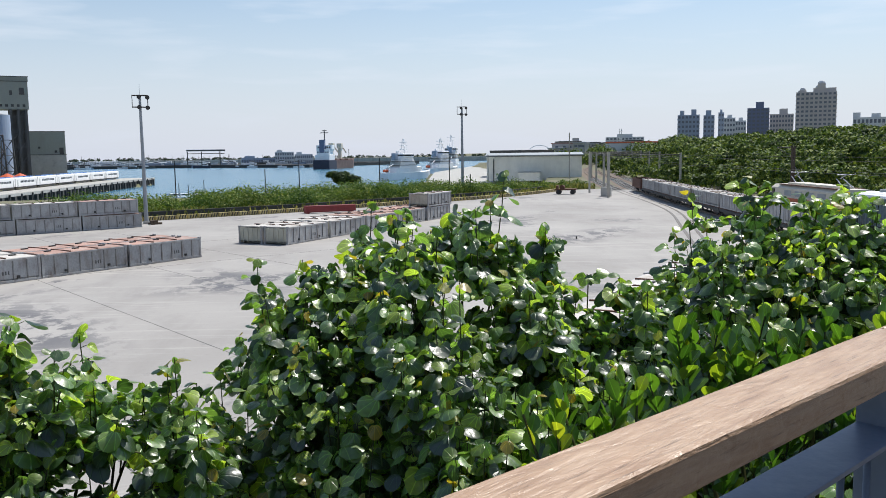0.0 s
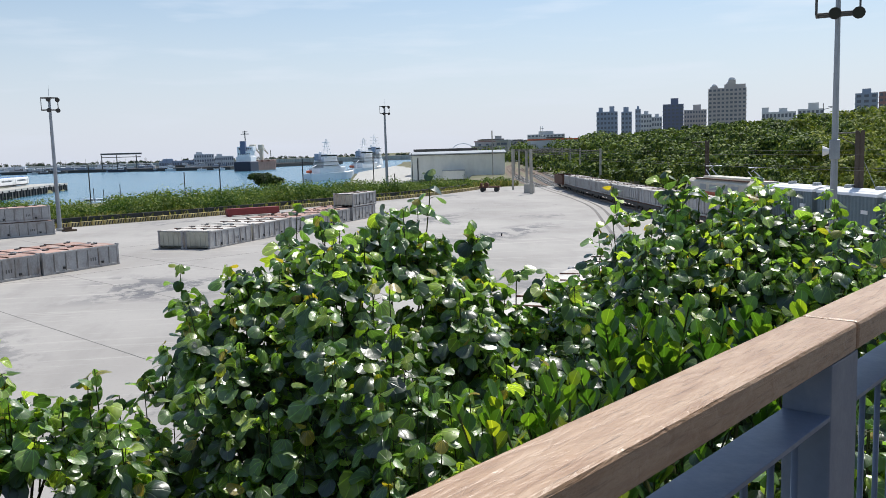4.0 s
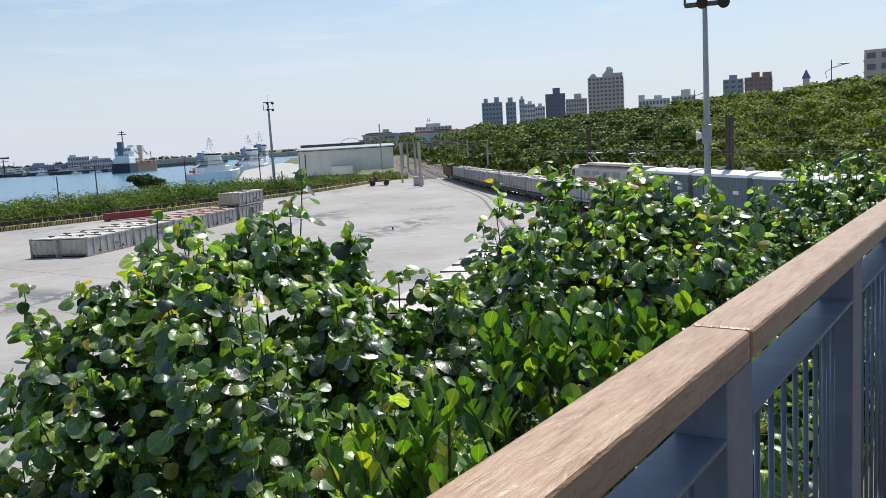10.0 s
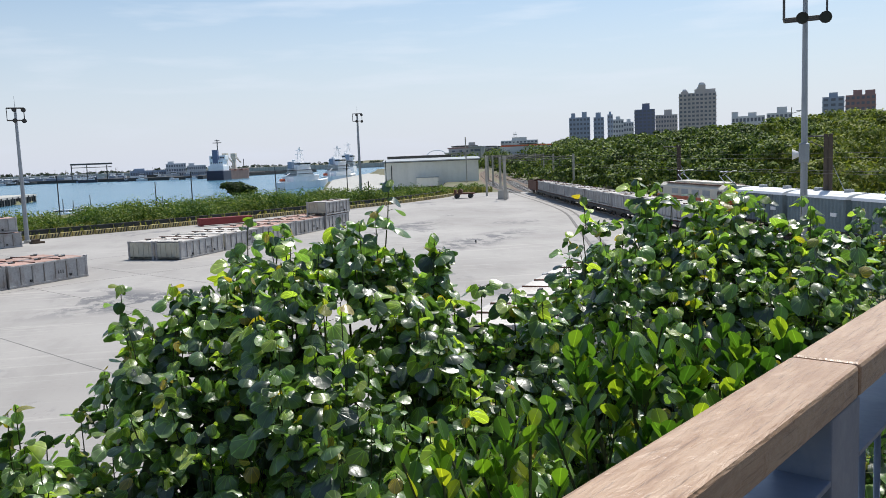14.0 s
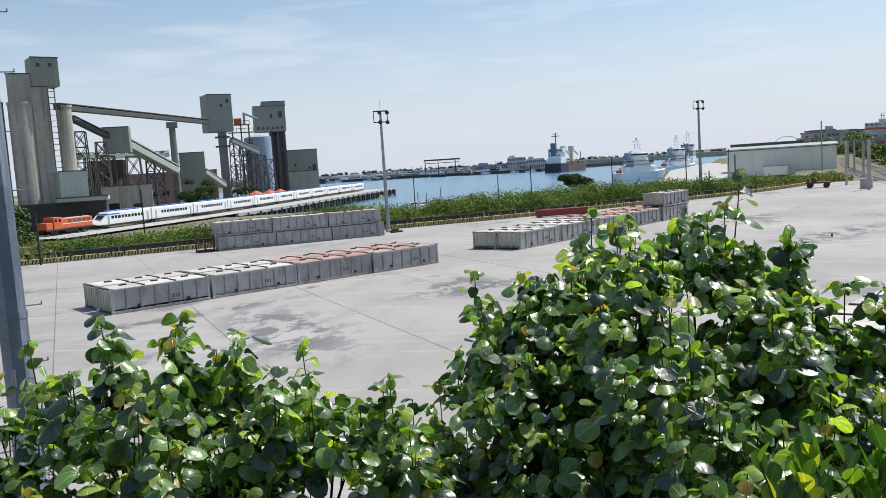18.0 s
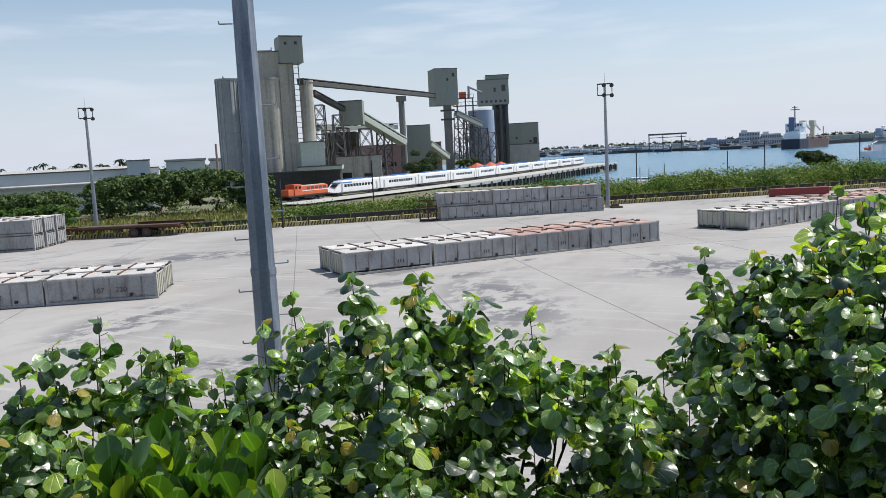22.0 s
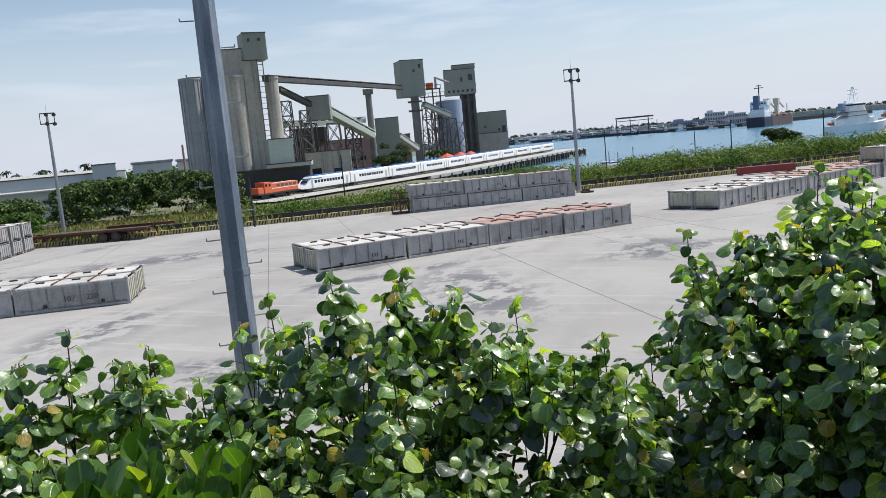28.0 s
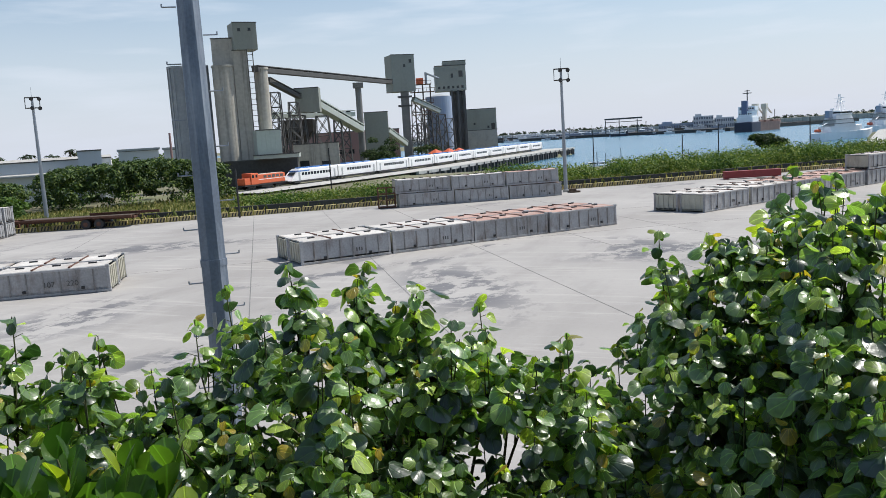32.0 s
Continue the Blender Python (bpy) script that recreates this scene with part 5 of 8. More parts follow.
for k in range(2300):
    x = random.uniform(-95, 40)
    y = curb_y(x) + 6.5 + abs(random.gauss(0, 1)) * 30
    zl, zt = land(x, y), scrub_top(x, y)
    if x < -45 and math.degrees(math.atan2(-x, y)) > 38.5 and random.random() < 0.985:
        continue
    if y > 212 or zl < -4 or zt < zl + 0.35 or (x < -60 and y < curb_y(x) + 22 and random.random() < 0.75):
        continue
    clump = 0.5 + 0.28 * math.sin(x * 0.31 + y * 0.12) + 0.22 * math.sin(x * 0.83 - y * 0.4 + 1.7)
    if random.random() > 0.35 + clump:
        continue
    zt = zl + (zt - zl) * min(1.0, random.uniform(0.2, 0.7) + 0.7 * clump * random.random())
    if random.random() < 0.12:
        zt += random.uniform(0.3, 1.1)
    zt = min(zt, zl + 4.0)
    r = min(1.7, max(0.35, (zt - zl) * 0.55))
    cs.append((x, y, zt - r * 0.95))
    rs.append(r)
    ps.append(int(45 + 70 * r))
dark = [i for i in range(len(cs)) if math.sin(cs[i][0] * 0.37 + cs[i][1] * 0.21) + random.uniform(-0.8, 0.8) > 0.5]
pale = [i for i in range(len(cs)) if i not in set(dark)]
for nm, words, pick, mat in (("scrub", "bright green wild scrub between the kerb and the water", pale, "scrub"), ("dark_scrub", "darker green shrubs among the wild scrub", dark, "scrub_dark")):
    woods(nm, words, [cs[i] for i in pick], [rs[i] for i in pick], [ps[i] for i in pick], 0.22, M[mat], "scrub", 0.9)
for az, d, n in ((3.3, 175, 17), (28.8, 262, 26), (28.0, 268, 20), (26.2, 300, 20), (25.6, 306, 12)):
    cs = [tuple(at(az + random.gauss(0, 0.42), d + random.uniform(-3, 3), height(-1.9, d) + abs(random.gauss(0, 1.3)) * (1.0 if az < 10 else 2.4))) for k in range(n)]
    woods("round_tree", "dark green bushy tree standing above the scrub", cs, [random.uniform(0.9, 1.5) * (1.0 if az < 10 else 1.35) for _ in cs], [420] * n, 0.34, M["tree_dark"], "tree")
# dark tree row in front of the long warehouse
row_trees, low_trees = [], []
for k in range(125):
    az, d = random.uniform(39.4, 62), random.uniform(166, 204)
    el = float(np.interp(az, [39.5, 41, 44, 47.5, 49.5, 50.6, 60], [-0.5, -0.25, 0.0, -0.2, -0.3, -0.9, -1.0]))
    row_trees.append((*at(az, d).xy, height(el, d) - random.uniform(0, 1.1), random.uniform(1.9, 3.3)))
for k in range(46):
    az, d = random.uniform(51.5, 63), random.uniform(128, 160)
    low_trees.append((*at(az, d).xy, height(-1.75, d) - random.uniform(0, 1.2), random.uniform(1.4, 2.3)))
for nm, words, trees, mat in (("tree_row", "row of dark green bushy trees before the long warehouse", row_trees, "tree_mid"), ("shrub_row", "paler green shrubs at the end of the grass", low_trees, "scrub_dark")):
    pos, nrm = crown_points(*canopy(trees), 0.85, 0.3, 0.3)
    tagged(part(nm, scatter_mesh(nm, SPRAY, SPRAY_F, pos, nrm, 0.42 * (0.6 + 0.8 * rng.random(len(pos))), M[mat]), None), words, "trees", kind="stuff")
# grass tufts
k = 40000
gx = rng.uniform(-125, 40, k)
gy = np.array([curb_y(x) for x in gx]) + np.where(gx < -58, 0.6, 4.6) + np.abs(rng.normal(0, 22, k)) * np.where(gx < -55, 2.2, 0.8)
gz = np.array([land(x, y) for x, y in zip(gx, gy)])
ok = (gz > -4) & (gz + 1.0 < np.array([scrub_top(x, y) for x, y in zip(gx, gy)]))
pos = np.stack([gx, gy, gz], 1)[ok]
k = len(pos)
blade = [(0, -0.16, 0), (1.0, -0.05, 0.1), (1.25, 0.1, 0.25), (0, 0.2, 0), (0.8, 0.4, -0.1)]
face = rng.normal(size=(k, 3)) * (1, 1, 0.25)
me = scatter_mesh("grass", blade, [(0, 1, 2), (0, 2, 3), (0, 4, 3)], pos, face, 0.4 + 0.6 * rng.random(k), M["dry_grass"], np.array([[0, 0, 1.0]]) + rng.normal(size=(k, 3)) * 0.35)
tagged(part("grass", me, None), "dry yellow-green grass behind the kerb", "grass", kind="stuff")
k = 26000
ga, gd = np.radians(rng.uniform(38.5, 63, k)), rng.uniform(84, 172, k)
gx, gy = -np.sin(ga) * gd, np.cos(ga) * gd
gz = np.array([land(x, y) for x, y in zip(gx, gy)])
ok = (gy > np.array([curb_y(x) for x in gx]) + 4.2) & (gz > -4)
pos = np.stack([gx, gy, gz], 1)[ok]
k = len(pos)
me = scatter_mesh("meadow", blade, [(0, 1, 2), (0, 2, 3), (0, 4, 3)], pos, rng.normal(size=(k, 3)) * (1, 1, 0.25), 0.45 + 0.7 * rng.random(k) ** 2, M["dry_grass"], np.array([[0, 0, 1.0]]) + rng.normal(size=(k, 3)) * 0.4)
tagged(part("meadow", me, None), "olive and straw-coloured rough grass before the tree row", "grass", kind="stuff")

# ---- bushes along the terrace ----
def rounded_blade(half, mid, rise, tip=0.0, notch=0.0, slim=1.0):
    """A leaf with its stalk at the origin and x along it: twelve corners round the rim, six inside and one in the middle.
    rise gives the height at (distance from the middle, bearing, x, y)."""
    v = []
    for ring, n in ((1.0, 12), (0.52, 6)):
        for k in range(n):
            a = 2 * math.pi * k / n
            q = half * ring * (1 + tip * max(0.0, math.cos(a)) ** 6 - notch * max(0.0, -math.cos(a)) ** 8 * ring)
            x, y = mid + q * math.cos(a), q * math.sin(a) * slim
            v.append((x, y, rise(ring, a, x, y)))
    v.append((mid, 0, rise(0.0, 0.0, mid, 0)))
    return v


BLADE_F = []
for k in range(6):
    o0, o1, o2, i0, i1 = 2 * k, 2 * k + 1, (2 * k + 2) % 12, 12 + k, 12 + (k + 1) % 6
    BLADE_F += [(o0, o1, i0), (o1, i1, i0), (o1, o2, i1), (i0, i1, 18)]
HEART_F = PADDLE_F = BLADE_F
HEART = rounded_blade(0.52, 0.44, lambda q, a, x, y: -0.2 * q * q + 0.05 * q * math.sin(2 * a + 0.7) - 0.1 * max(0.0, x) ** 2, 0.2, 0.35, 1.04)
CURLED = rounded_blade(0.5, 0.42, lambda q, a, x, y: 0.55 * abs(y) ** 1.3 - 0.3 * max(0.0, x - 0.2) ** 2 + 0.06 * q * math.sin(3 * a + 1.9) - 0.12 * q * (y > 0), 0.16, 0.3, 0.9)
DROOPED = rounded_blade(0.48, 0.42, lambda q, a, x, y: -0.5 * max(0.0, x - 0.1) ** 1.8 - 0.36 * y * y + 0.08 * q * math.sin(2 * a + 2.6), 0.12, 0.3, 1.0)
PADDLE = rounded_blade(0.5, 0.5, lambda q, a, x, y: 0.3 * y * y - 0.05 * x * x, 0.0, 0.0, 1.0)
PADDLE = [(x, y * (0.3 + 0.42 * min(1.0, x / 0.62)), z) for x, y, z in PADDLE]


def single_leaf(shape, faces, mat, name):
    me = bpy.data.meshes.new(name)
    me.from_pydata(shape, [], faces)
    me.materials.append(mat)
    me.attributes.new("blade", 'FLOAT_VECTOR', 'POINT').data.foreach_set("vector", np.asarray(shape, np.float32).ravel())
    for f in me.polygons:
        f.use_smooth = True
    return me


heart_me = single_leaf(HEART, HEART_F, M["leaf"], "leaf")
curled_me = single_leaf(CURLED, HEART_F, M["leaf"], "leaf")
drooped_me = single_leaf(DROOPED, HEART_F, M["leaf"], "leaf")
bud_me = single_leaf(DROOPED, HEART_F, M["leaf_bud"], "young_leaf")
paddle_me = single_leaf(PADDLE, PADDLE_F, M["leaf_round"], "leaf")


def clear_of_rail(p):
    return p.y * 0.783 - p.x * 0.622 > 0.8


def bush(name, label, lobes, base, twigs, leaf_size, singles, leaves=9, category="bush"):
    """A broad-leaved bush: woody limbs, and upright shoots hung with heart-shaped leaves, a few young ones at the tips."""
    b = thing(name, label, category, Matrix.Translation(base))
    inv = Vector(base)
    wood, green, blades = [], [], []
    for c, r in lobes:
        c = Vector(c)
        few = 1.0 if r < 0.2 else 0.8
        if r < 0.1:
            # a lone shoot that springs from the bush below it
            green.append((c - inv - Vector((random.uniform(-0.05, 0.05), random.uniform(-0.05, 0.05), 0.3)), c - inv, 0.005, 0.004))
        else:
            mid = (Vector(base) + c) / 2 + Vector((random.uniform(-0.25, 0.25), random.uniform(-0.25, 0.25), -0.25))
            knot = mid.lerp(c, 0.5) + Vector((random.uniform(-0.1, 0.1), random.uniform(-0.1, 0.1), random.uniform(-0.05, 0.05)))
            wood.append((Vector((random.uniform(-0.15, 0.15), random.uniform(-0.15, 0.15), -0.3)), mid - inv, 0.024, 0.015))
            wood.append((mid - inv, knot - inv, 0.015, 0.01))
            wood.append((knot - inv, c - inv, 0.01, 0.006))
        for s in range(int(twigs * few * (r / 0.45) ** 2 + 0.5)):
            d = Vector((random.gauss(0, 1), random.gauss(0, 1), random.gauss(0.35, 0.8))).normalized()
            root = c + d * r * random.uniform(0.0, 0.35)
            reach = r * random.uniform(0.45, 1.1)
            knee = c + d * reach * 0.75
            tip = knee + Vector((d.x * 0.35, d.y * 0.35, 1)).normalized() * r * random.uniform(0.2, 0.5)
            shoot = d.z > 0.2 and random.random() < 0.4
            if shoot:
                tip += Vector((random.uniform(-0.03, 0.03), random.uniform(-0.03, 0.03), random.uniform(0.06, 0.22)))
            if not clear_of_rail(knee) or not clear_of_rail(tip):
                continue
            green.append((root - inv, knee - inv, 0.006, 0.004))
            green.append((knee - inv, tip - inv, 0.004, 0.0022))
            phi = random.uniform(0, 6.283)
            for q in range(3):
                a = phi + 2.1 * q
                out = Vector((math.cos(a), math.sin(a), random.uniform(-1.8, -0.2))).normalized()
                foot = tip + Vector((out.x * 0.012, out.y * 0.012, -0.012 * q))
                blades.append((foot, out, Vector((out.x, out.y, 0.7)), leaf_size * random.uniform(0.4, 0.65), 1.0 if random.random() < 0.35 else 0.5, 2))
            n = leaves + (3 if shoot else 0)
            for q in range(n):
                h = (q + random.uniform(0.5, 1.0)) / n
                pos = root.lerp(knee, h * 2.2) if h < 0.45 else knee.lerp(tip, min(1, (h - 0.45) / 0.55))
                phi += 2.4 + random.uniform(-0.5, 0.5)
                out = Vector((math.cos(phi), math.sin(phi), 0)) + d * 0.45
                top = h > 0.86
                out.z = random.uniform(-0.5, 0.9) if top else random.uniform(-1.2, -0.05) if random.random() < 0.6 else random.uniform(-0.6, 0.2)
                out.normalize()
                foot = pos + Vector((out.x, out.y, 0.3)) * (random.uniform(0.008, 0.02) if top else random.uniform(0.02, 0.055))
                up = Vector((0, 0, 0.95)) + d * 0.5 + Vector((random.uniform(-0.95, 0.95), random.uniform(-0.95, 0.95), random.uniform(-0.3, 0.3)))
                size = leaf_size * random.uniform(0.6, 1.15) * (1.0 if h < 0.7 else 1.0 - (h - 0.7) * 1.3)
                if h > 0.6 or r < 0.1:
                    green.append((pos - inv, foot - inv, 0.002, 0.0015))
                blades.append((foot, out, up, size, h if random.random() < 0.65 else min(h, 0.85), random.choice((0, 1, 1, 2))))
    part("branchwork", rods("branchwork", wood, M["bark"]), None, b)
    tagged(part("twig", rods("twig", green, M["stem"]), None, b), kind="stuff")
    # the blades nearest the terrace stand singly, the rest are joined
    order = sorted(blades, key=lambda v: (v[0] - Vector((0, 0, EYE))).length)
    for foot, out, up, size, h, curl in order[:singles]:
        side = up.cross(out).normalized()
        nz = out.cross(side).normalized()
        o = part("leaf", bud_me if h > 0.92 else (heart_me, curled_me, drooped_me)[curl], None, b)
        o.matrix_world = Matrix.Translation(foot) @ Matrix((out, side, nz)).transposed().to_4x4() @ Matrix.Diagonal((size, size, size, 1))
    for nm, shape, mat, keep in (("foliage", HEART, "leaf", lambda v: v[4] <= 0.92 and v[5] == 0), ("curled_foliage", CURLED, "leaf", lambda v: v[4] <= 0.92 and v[5] == 1),
                                 ("drooping_foliage", DROOPED, "leaf", lambda v: v[4] <= 0.92 and v[5] == 2), ("young_foliage", DROOPED, "leaf_bud", lambda v: v[4] > 0.92)):
        rest = [v for v in order[singles:] if keep(v)]
        if rest:
            me = scatter_mesh(nm, shape, HEART_F, np.array([(v[0] - inv)[:] for v in rest]), np.array([(v[2] - v[1] * v[1].dot(v[2]))[:] for v in rest]),
                              np.array([v[3] for v in rest]), M[mat], np.array([v[1][:] for v in rest]))
            tagged(part(nm, me, None, b), kind="stuff")
    return b


def paddle_shrub(name, label, centres, base, leaf_size, rosettes, singles, leaf_me):
    """A shrub with thick rounded paddle leaves standing up in rosettes."""
    b = thing(name, label, "shrub", Matrix.Translation(base))
    inv = Vector(base)
    stems = []
    P, F, S, Z = [], [], [], []
    made = 0
    for c, r in centres:
        c = Vector(c)
        stems.append((Vector((0, 0, -0.3)), c - inv, 0.02, 0.01))
        for s in range(rosettes):
            a, t = random.uniform(0, 6.28), math.sqrt(random.random())
            foot = c + Vector((math.cos(a) * t * r, math.sin(a) * t * r, random.uniform(-0.5, 1.0) * r * (1 - 0.4 * t)))
            lean = Vector((math.cos(a) * t * 0.45, math.sin(a) * t * 0.45, 1)).normalized()
            L = random.uniform(0.14, 0.26)
            tip = foot + lean * L
            stems.append((foot - lean * 0.15 - inv, tip - inv, 0.006, 0.004))
            phi = random.uniform(0, 6.28)
            for q in range(9):
                h = q / 8
                phi += 1.62 if q % 2 else 3.14
                pos = foot.lerp(tip, h)
                out = Vector((math.cos(phi), math.sin(phi), 1.1 + 1.6 * h + random.uniform(-0.4, 0.5))).normalized()
                up = Vector((0, 0, 1)) + Vector((random.uniform(-0.4, 0.4), random.uniform(-0.4, 0.4), 0))
                side = up.cross(out).normalized()
                nz = out.cross(side).normalized()
                sz = leaf_size * (1.1 - 0.35 * h) * random.uniform(0.85, 1.1)
                if made < singles and h > 0.3:
                    o = part("leaf", leaf_me, None, b)
                    o.matrix_world = Matrix.Translation(pos) @ Matrix((out, side, nz)).transposed().to_4x4() @ Matrix.Diagonal((sz, sz, sz, 1))
                    made += 1
                else:
                    P.append(pos - inv)
                    F.append(nz)
                    S.append(out)
                    Z.append(sz)
    tagged(part("twig", rods("twig", stems, M["stem"]), None, b), kind="stuff")
    if P:
        o = part("foliage", scatter_mesh("foliage", PADDLE, PADDLE_F, np.array([v[:] for v in P]), np.array([v[:] for v in F]), np.array(Z), leaf_me.materials[0], np.array([v[:] for v in S])), None, b)
        tagged(o, kind="stuff")
    return b


def lobe(az, el, d, r):
    return (at(az, d, height(el, d)), r)


def hedge(outline, d, r, lean=0.42, low=-29.5, big=0.4, back=0.6):
    """Lobes of a bush whose upper edge runs through the given (bearing, elevation) pairs at distance d: small ones along the
    top, larger ones filling down towards the terrace, and a lower rank behind."""
    az0, az1 = outline[0][0], outline[-1][0]
    sgn = 1 if az1 > az0 else -1
    pairs = sorted(outline)
    edge = lambda a: float(np.interp(a, [p[0] for p in pairs], [p[1] for p in pairs]))
    out = []
    a = az0
    while (az1 - a) * sgn > -0.2:
        q = r * random.uniform(0.75, 1.2)
        out.append(lobe(a, edge(a) - 0.35 - math.degrees(q * 1.3 / d), d + random.uniform(-0.12, 0.12), q))
        a += sgn * math.degrees(r * 1.05 / d)
    k, drop = 1, r * 2.3
    while k < 9:
        dk = d - lean * 0.5 * k
        q = min(big, r + 0.09 * k)
        a, shown = az0 + sgn * 0.6, 0
        while (az1 - a) * sgn > 0.2:
            el = edge(a) - math.degrees(drop / d)
            if el > low:
                out.append(lobe(a + random.uniform(-0.8, 0.8), el + random.uniform(-0.8, 0.8), dk + random.uniform(-0.1, 0.1), q * random.uniform(0.85, 1.15)))
                shown += 1
            a += sgn * math.degrees(q * 1.25 / dk)
        if not shown:
            break
        if k > 1:
            # leaves deeper inside
            a = az0 + sgn * 1.2
            while (az1 - a) * sgn > 0.2:
                el = edge(a) - math.degrees(drop / d) - 1.0
                if el > low:
                    out.append(lobe(a, el, dk + 0.6, q * 1.1))
                a += sgn * math.degrees(q * 2.1 / dk)
        drop += q * 1.15
        k += 1
    # tips that stand up singly over the edge
    a = az0
    while (az1 - a) * sgn > 0:
        out.append(lobe(a, edge(a) - random.uniform(-0.2, 1.2), d + random.uniform(-0.15, 0.15), random.uniform(0.065, 0.085)))
        a += sgn * math.degrees(random.uniform(0.1, 0.32) / d)
    if back:
        a = az0 + sgn
        while (az1 - a) * sgn > 0:
            out.append(lobe(a, edge(a) - math.degrees((big * 1.6 + 0.25) / d), d + back, big))
            a += sgn * math.degrees(big * 2.0 / d)
    return out


HB = "sea hibiscus bush with glossy heart-shaped green leaves"
random.seed(11)
bush("bush", "tall " + HB,
     hedge([(12.5, -16.2), (11.4, -13.7), (10.2, -11.9), (9.0, -9.6), (8.0, -9.1), (5.6, -8.2), (3.4, -6.6), (1.3, -5.8), (-0.2, -4.5), (-2.1, -4.0), (-3.8, -3.9), (-7.3, -3.7),
            (-8.9, -4.7), (-10.2, -5.5), (-10.9, -7.8), (-11.7, -9.2), (-12.8, -11.0), (-14.9, -10.9), (-16.3, -9.2), (-17.3, -10.0)], 4.9, 0.2, 0.75, back=0) + [lobe(-13.4, -8.6, 5.0, 0.07)],
     (0.2, 5.2, 4.0), 60, 0.108, 180, 7)
bush("bush", "broad " + HB,
     hedge([(-17.3, -9.8), (-19.0, -6.9), (-19.9, -4.6), (-21.9, -4.3), (-24.2, -2.7), (-26.2, -3.4), (-28.2, -2.6), (-30.4, -3.0), (-31.8, -4.0), (-33.4, -4.6), (-35.6, -5.0)], 6.0, 0.22, 0.68, -27, 0.46, 0),
     (2.6, 5.6, 4.0), 56, 0.105, 180, 7)
bush("bush", "low " + HB,
     hedge([(38.6, -13.2), (37.0, -12.4), (35.7, -10.4), (33.7, -10.5), (31.6, -9.2), (30.1, -10.2), (27.6, -9.8), (26.2, -10.9), (25.0, -11.0), (23.4, -13.2), (22.0, -12.9), (19.7, -12.9), (18.0, -14.6),
            (16.2, -16.4), (15.1, -16.9), (13.2, -15.2)], 3.9, 0.15, 0.55, -30, 0.32, 0),
     (-1.8, 3.6, 4.2), 64, 0.094, 180, 7)
bush("bush", "thin " + HB,
     hedge([(40.2, -17.0), (41.3, -14.4), (43.2, -13.2), (44.5, -11.8), (46.3, -12.2), (48.2, -11.4), (51.0, -11.7), (52.7, -12.1), (53.5, -14.0), (54.6, -12.2), (56.1, -13.7), (57.0, -11.9), (60.0, -12.2), (64.0, -12.2)],
           3.8, 0.15, 0.55, -30, 0.32, 0),
     (-3.0, 2.8, 4.3), 58, 0.093, 180, 7)
bush("bush", "dense " + HB + " with small leaves",
     hedge([(-35.2, -5.6), (-36.6, -4.6), (-37.9, -3.3), (-39.8, -2.6), (-41.3, -2.0), (-44.0, -1.9), (-50.0, -1.9)], 8.6, 0.34, 1.0, -24, 0.6, 0.8)
     + [lobe(-34, -24, 4.4, 0.45), lobe(-30, -25, 3.0, 0.32), lobe(-36, -22, 3.2, 0.34), lobe(-42, -19, 3.4, 0.36), lobe(-27, -30, 2.5, 0.28), lobe(-44, -28, 2.8, 0.36), lobe(-37, -31, 2.6, 0.34)],
     (5.0, 5.6, 4.2), 80, 0.09, 180, 7)
PS = "shrub with thick round paddle-shaped leaves beside the railing"
bright_me = single_leaf(PADDLE, PADDLE_F, M["leaf_bright"], "leaf")
paddle_shrub("paddle_shrub", "bright green " + PS, [lobe(-14.4, -21.5, 2.3, 0.07), lobe(-12.4, -23.6, 2.2, 0.08), lobe(-16.5, -23.2, 2.2, 0.08), lobe(-17.4, -26.8, 2.1, 0.06), lobe(-14.2, -27, 2.1, 0.07)],
             (0.6, 2.2, 4.9), 0.078, 5, 150, bright_me)
paddle_shrub("paddle_shrub", "dark green " + PS,
             [lobe(a, e + random.uniform(-0.8, 0.8), d, 0.16) for e, d, az in ((-15.6, 3.6, (-20.5, -23, -25.5, -28, -30.5, -33)), (-19.5, 3.35, (-20.5, -23, -25.5, -28.5, -31.5)), (-24.0, 3.1, (-22.5, -26)))
              for a in az], (1.6, 3.2, 4.8), 0.112, 4, 220, paddle_me)
paddle_shrub("paddle_shrub", "large-leaved green " + PS, [lobe(a, e, d, 0.09) for e, d, az in ((-24.5, 2.12, (39.4, 41.6, 44, 46, 48.2)), (-28.5, 2.0, (38.5, 41, 43.5, 46, 49.5)), (-33, 1.9, (40, 43, 46, 49))) for a in az],
             (-1.6, 1.4, 5.0), 0.128, 4, 220, paddle_me)

# added dark leaf scatter covering the bank: stands for the shade below the bushes
k = 11000
gx, gy = rng.uniform(-9, 9, k), rng.uniform(-4, 13, k)
off = gy * 0.783 - gx * 0.622
ok = (off > 1.0) & (off < 8.5)
gx, gy = gx[ok], gy[ok]
k = len(gx)
pos = np.stack([gx, gy, np.array([land(x, y) for x, y in zip(gx, gy)]) + rng.uniform(0.02, 0.55, k)], 1)
me = scatter_mesh("undergrowth", SPRAY, SPRAY_F, pos, rng.normal(size=(k, 3)) * 0.5 + (0, 0, 1.0), 0.1 + 0.12 * rng.random(k), M["tree_dark"])
tagged(part("undergrowth", me, None), "added dark green leaf scatter standing for shade below the bushes", "undergrowth", kind="stuff")

# ---- the terrace and its railing ----
RAIL_ANGLE = 38.86                      # degrees, course of the railing
SEAM = Vector((0.9106, 1.4951, 6.8632))       # outer top edge of the handrail at the joint
RB = Matrix.Translation(SEAM) @ Matrix.Rotation(radians(RAIL_ANGLE), 4, 'Z')
RAILW = 0.106
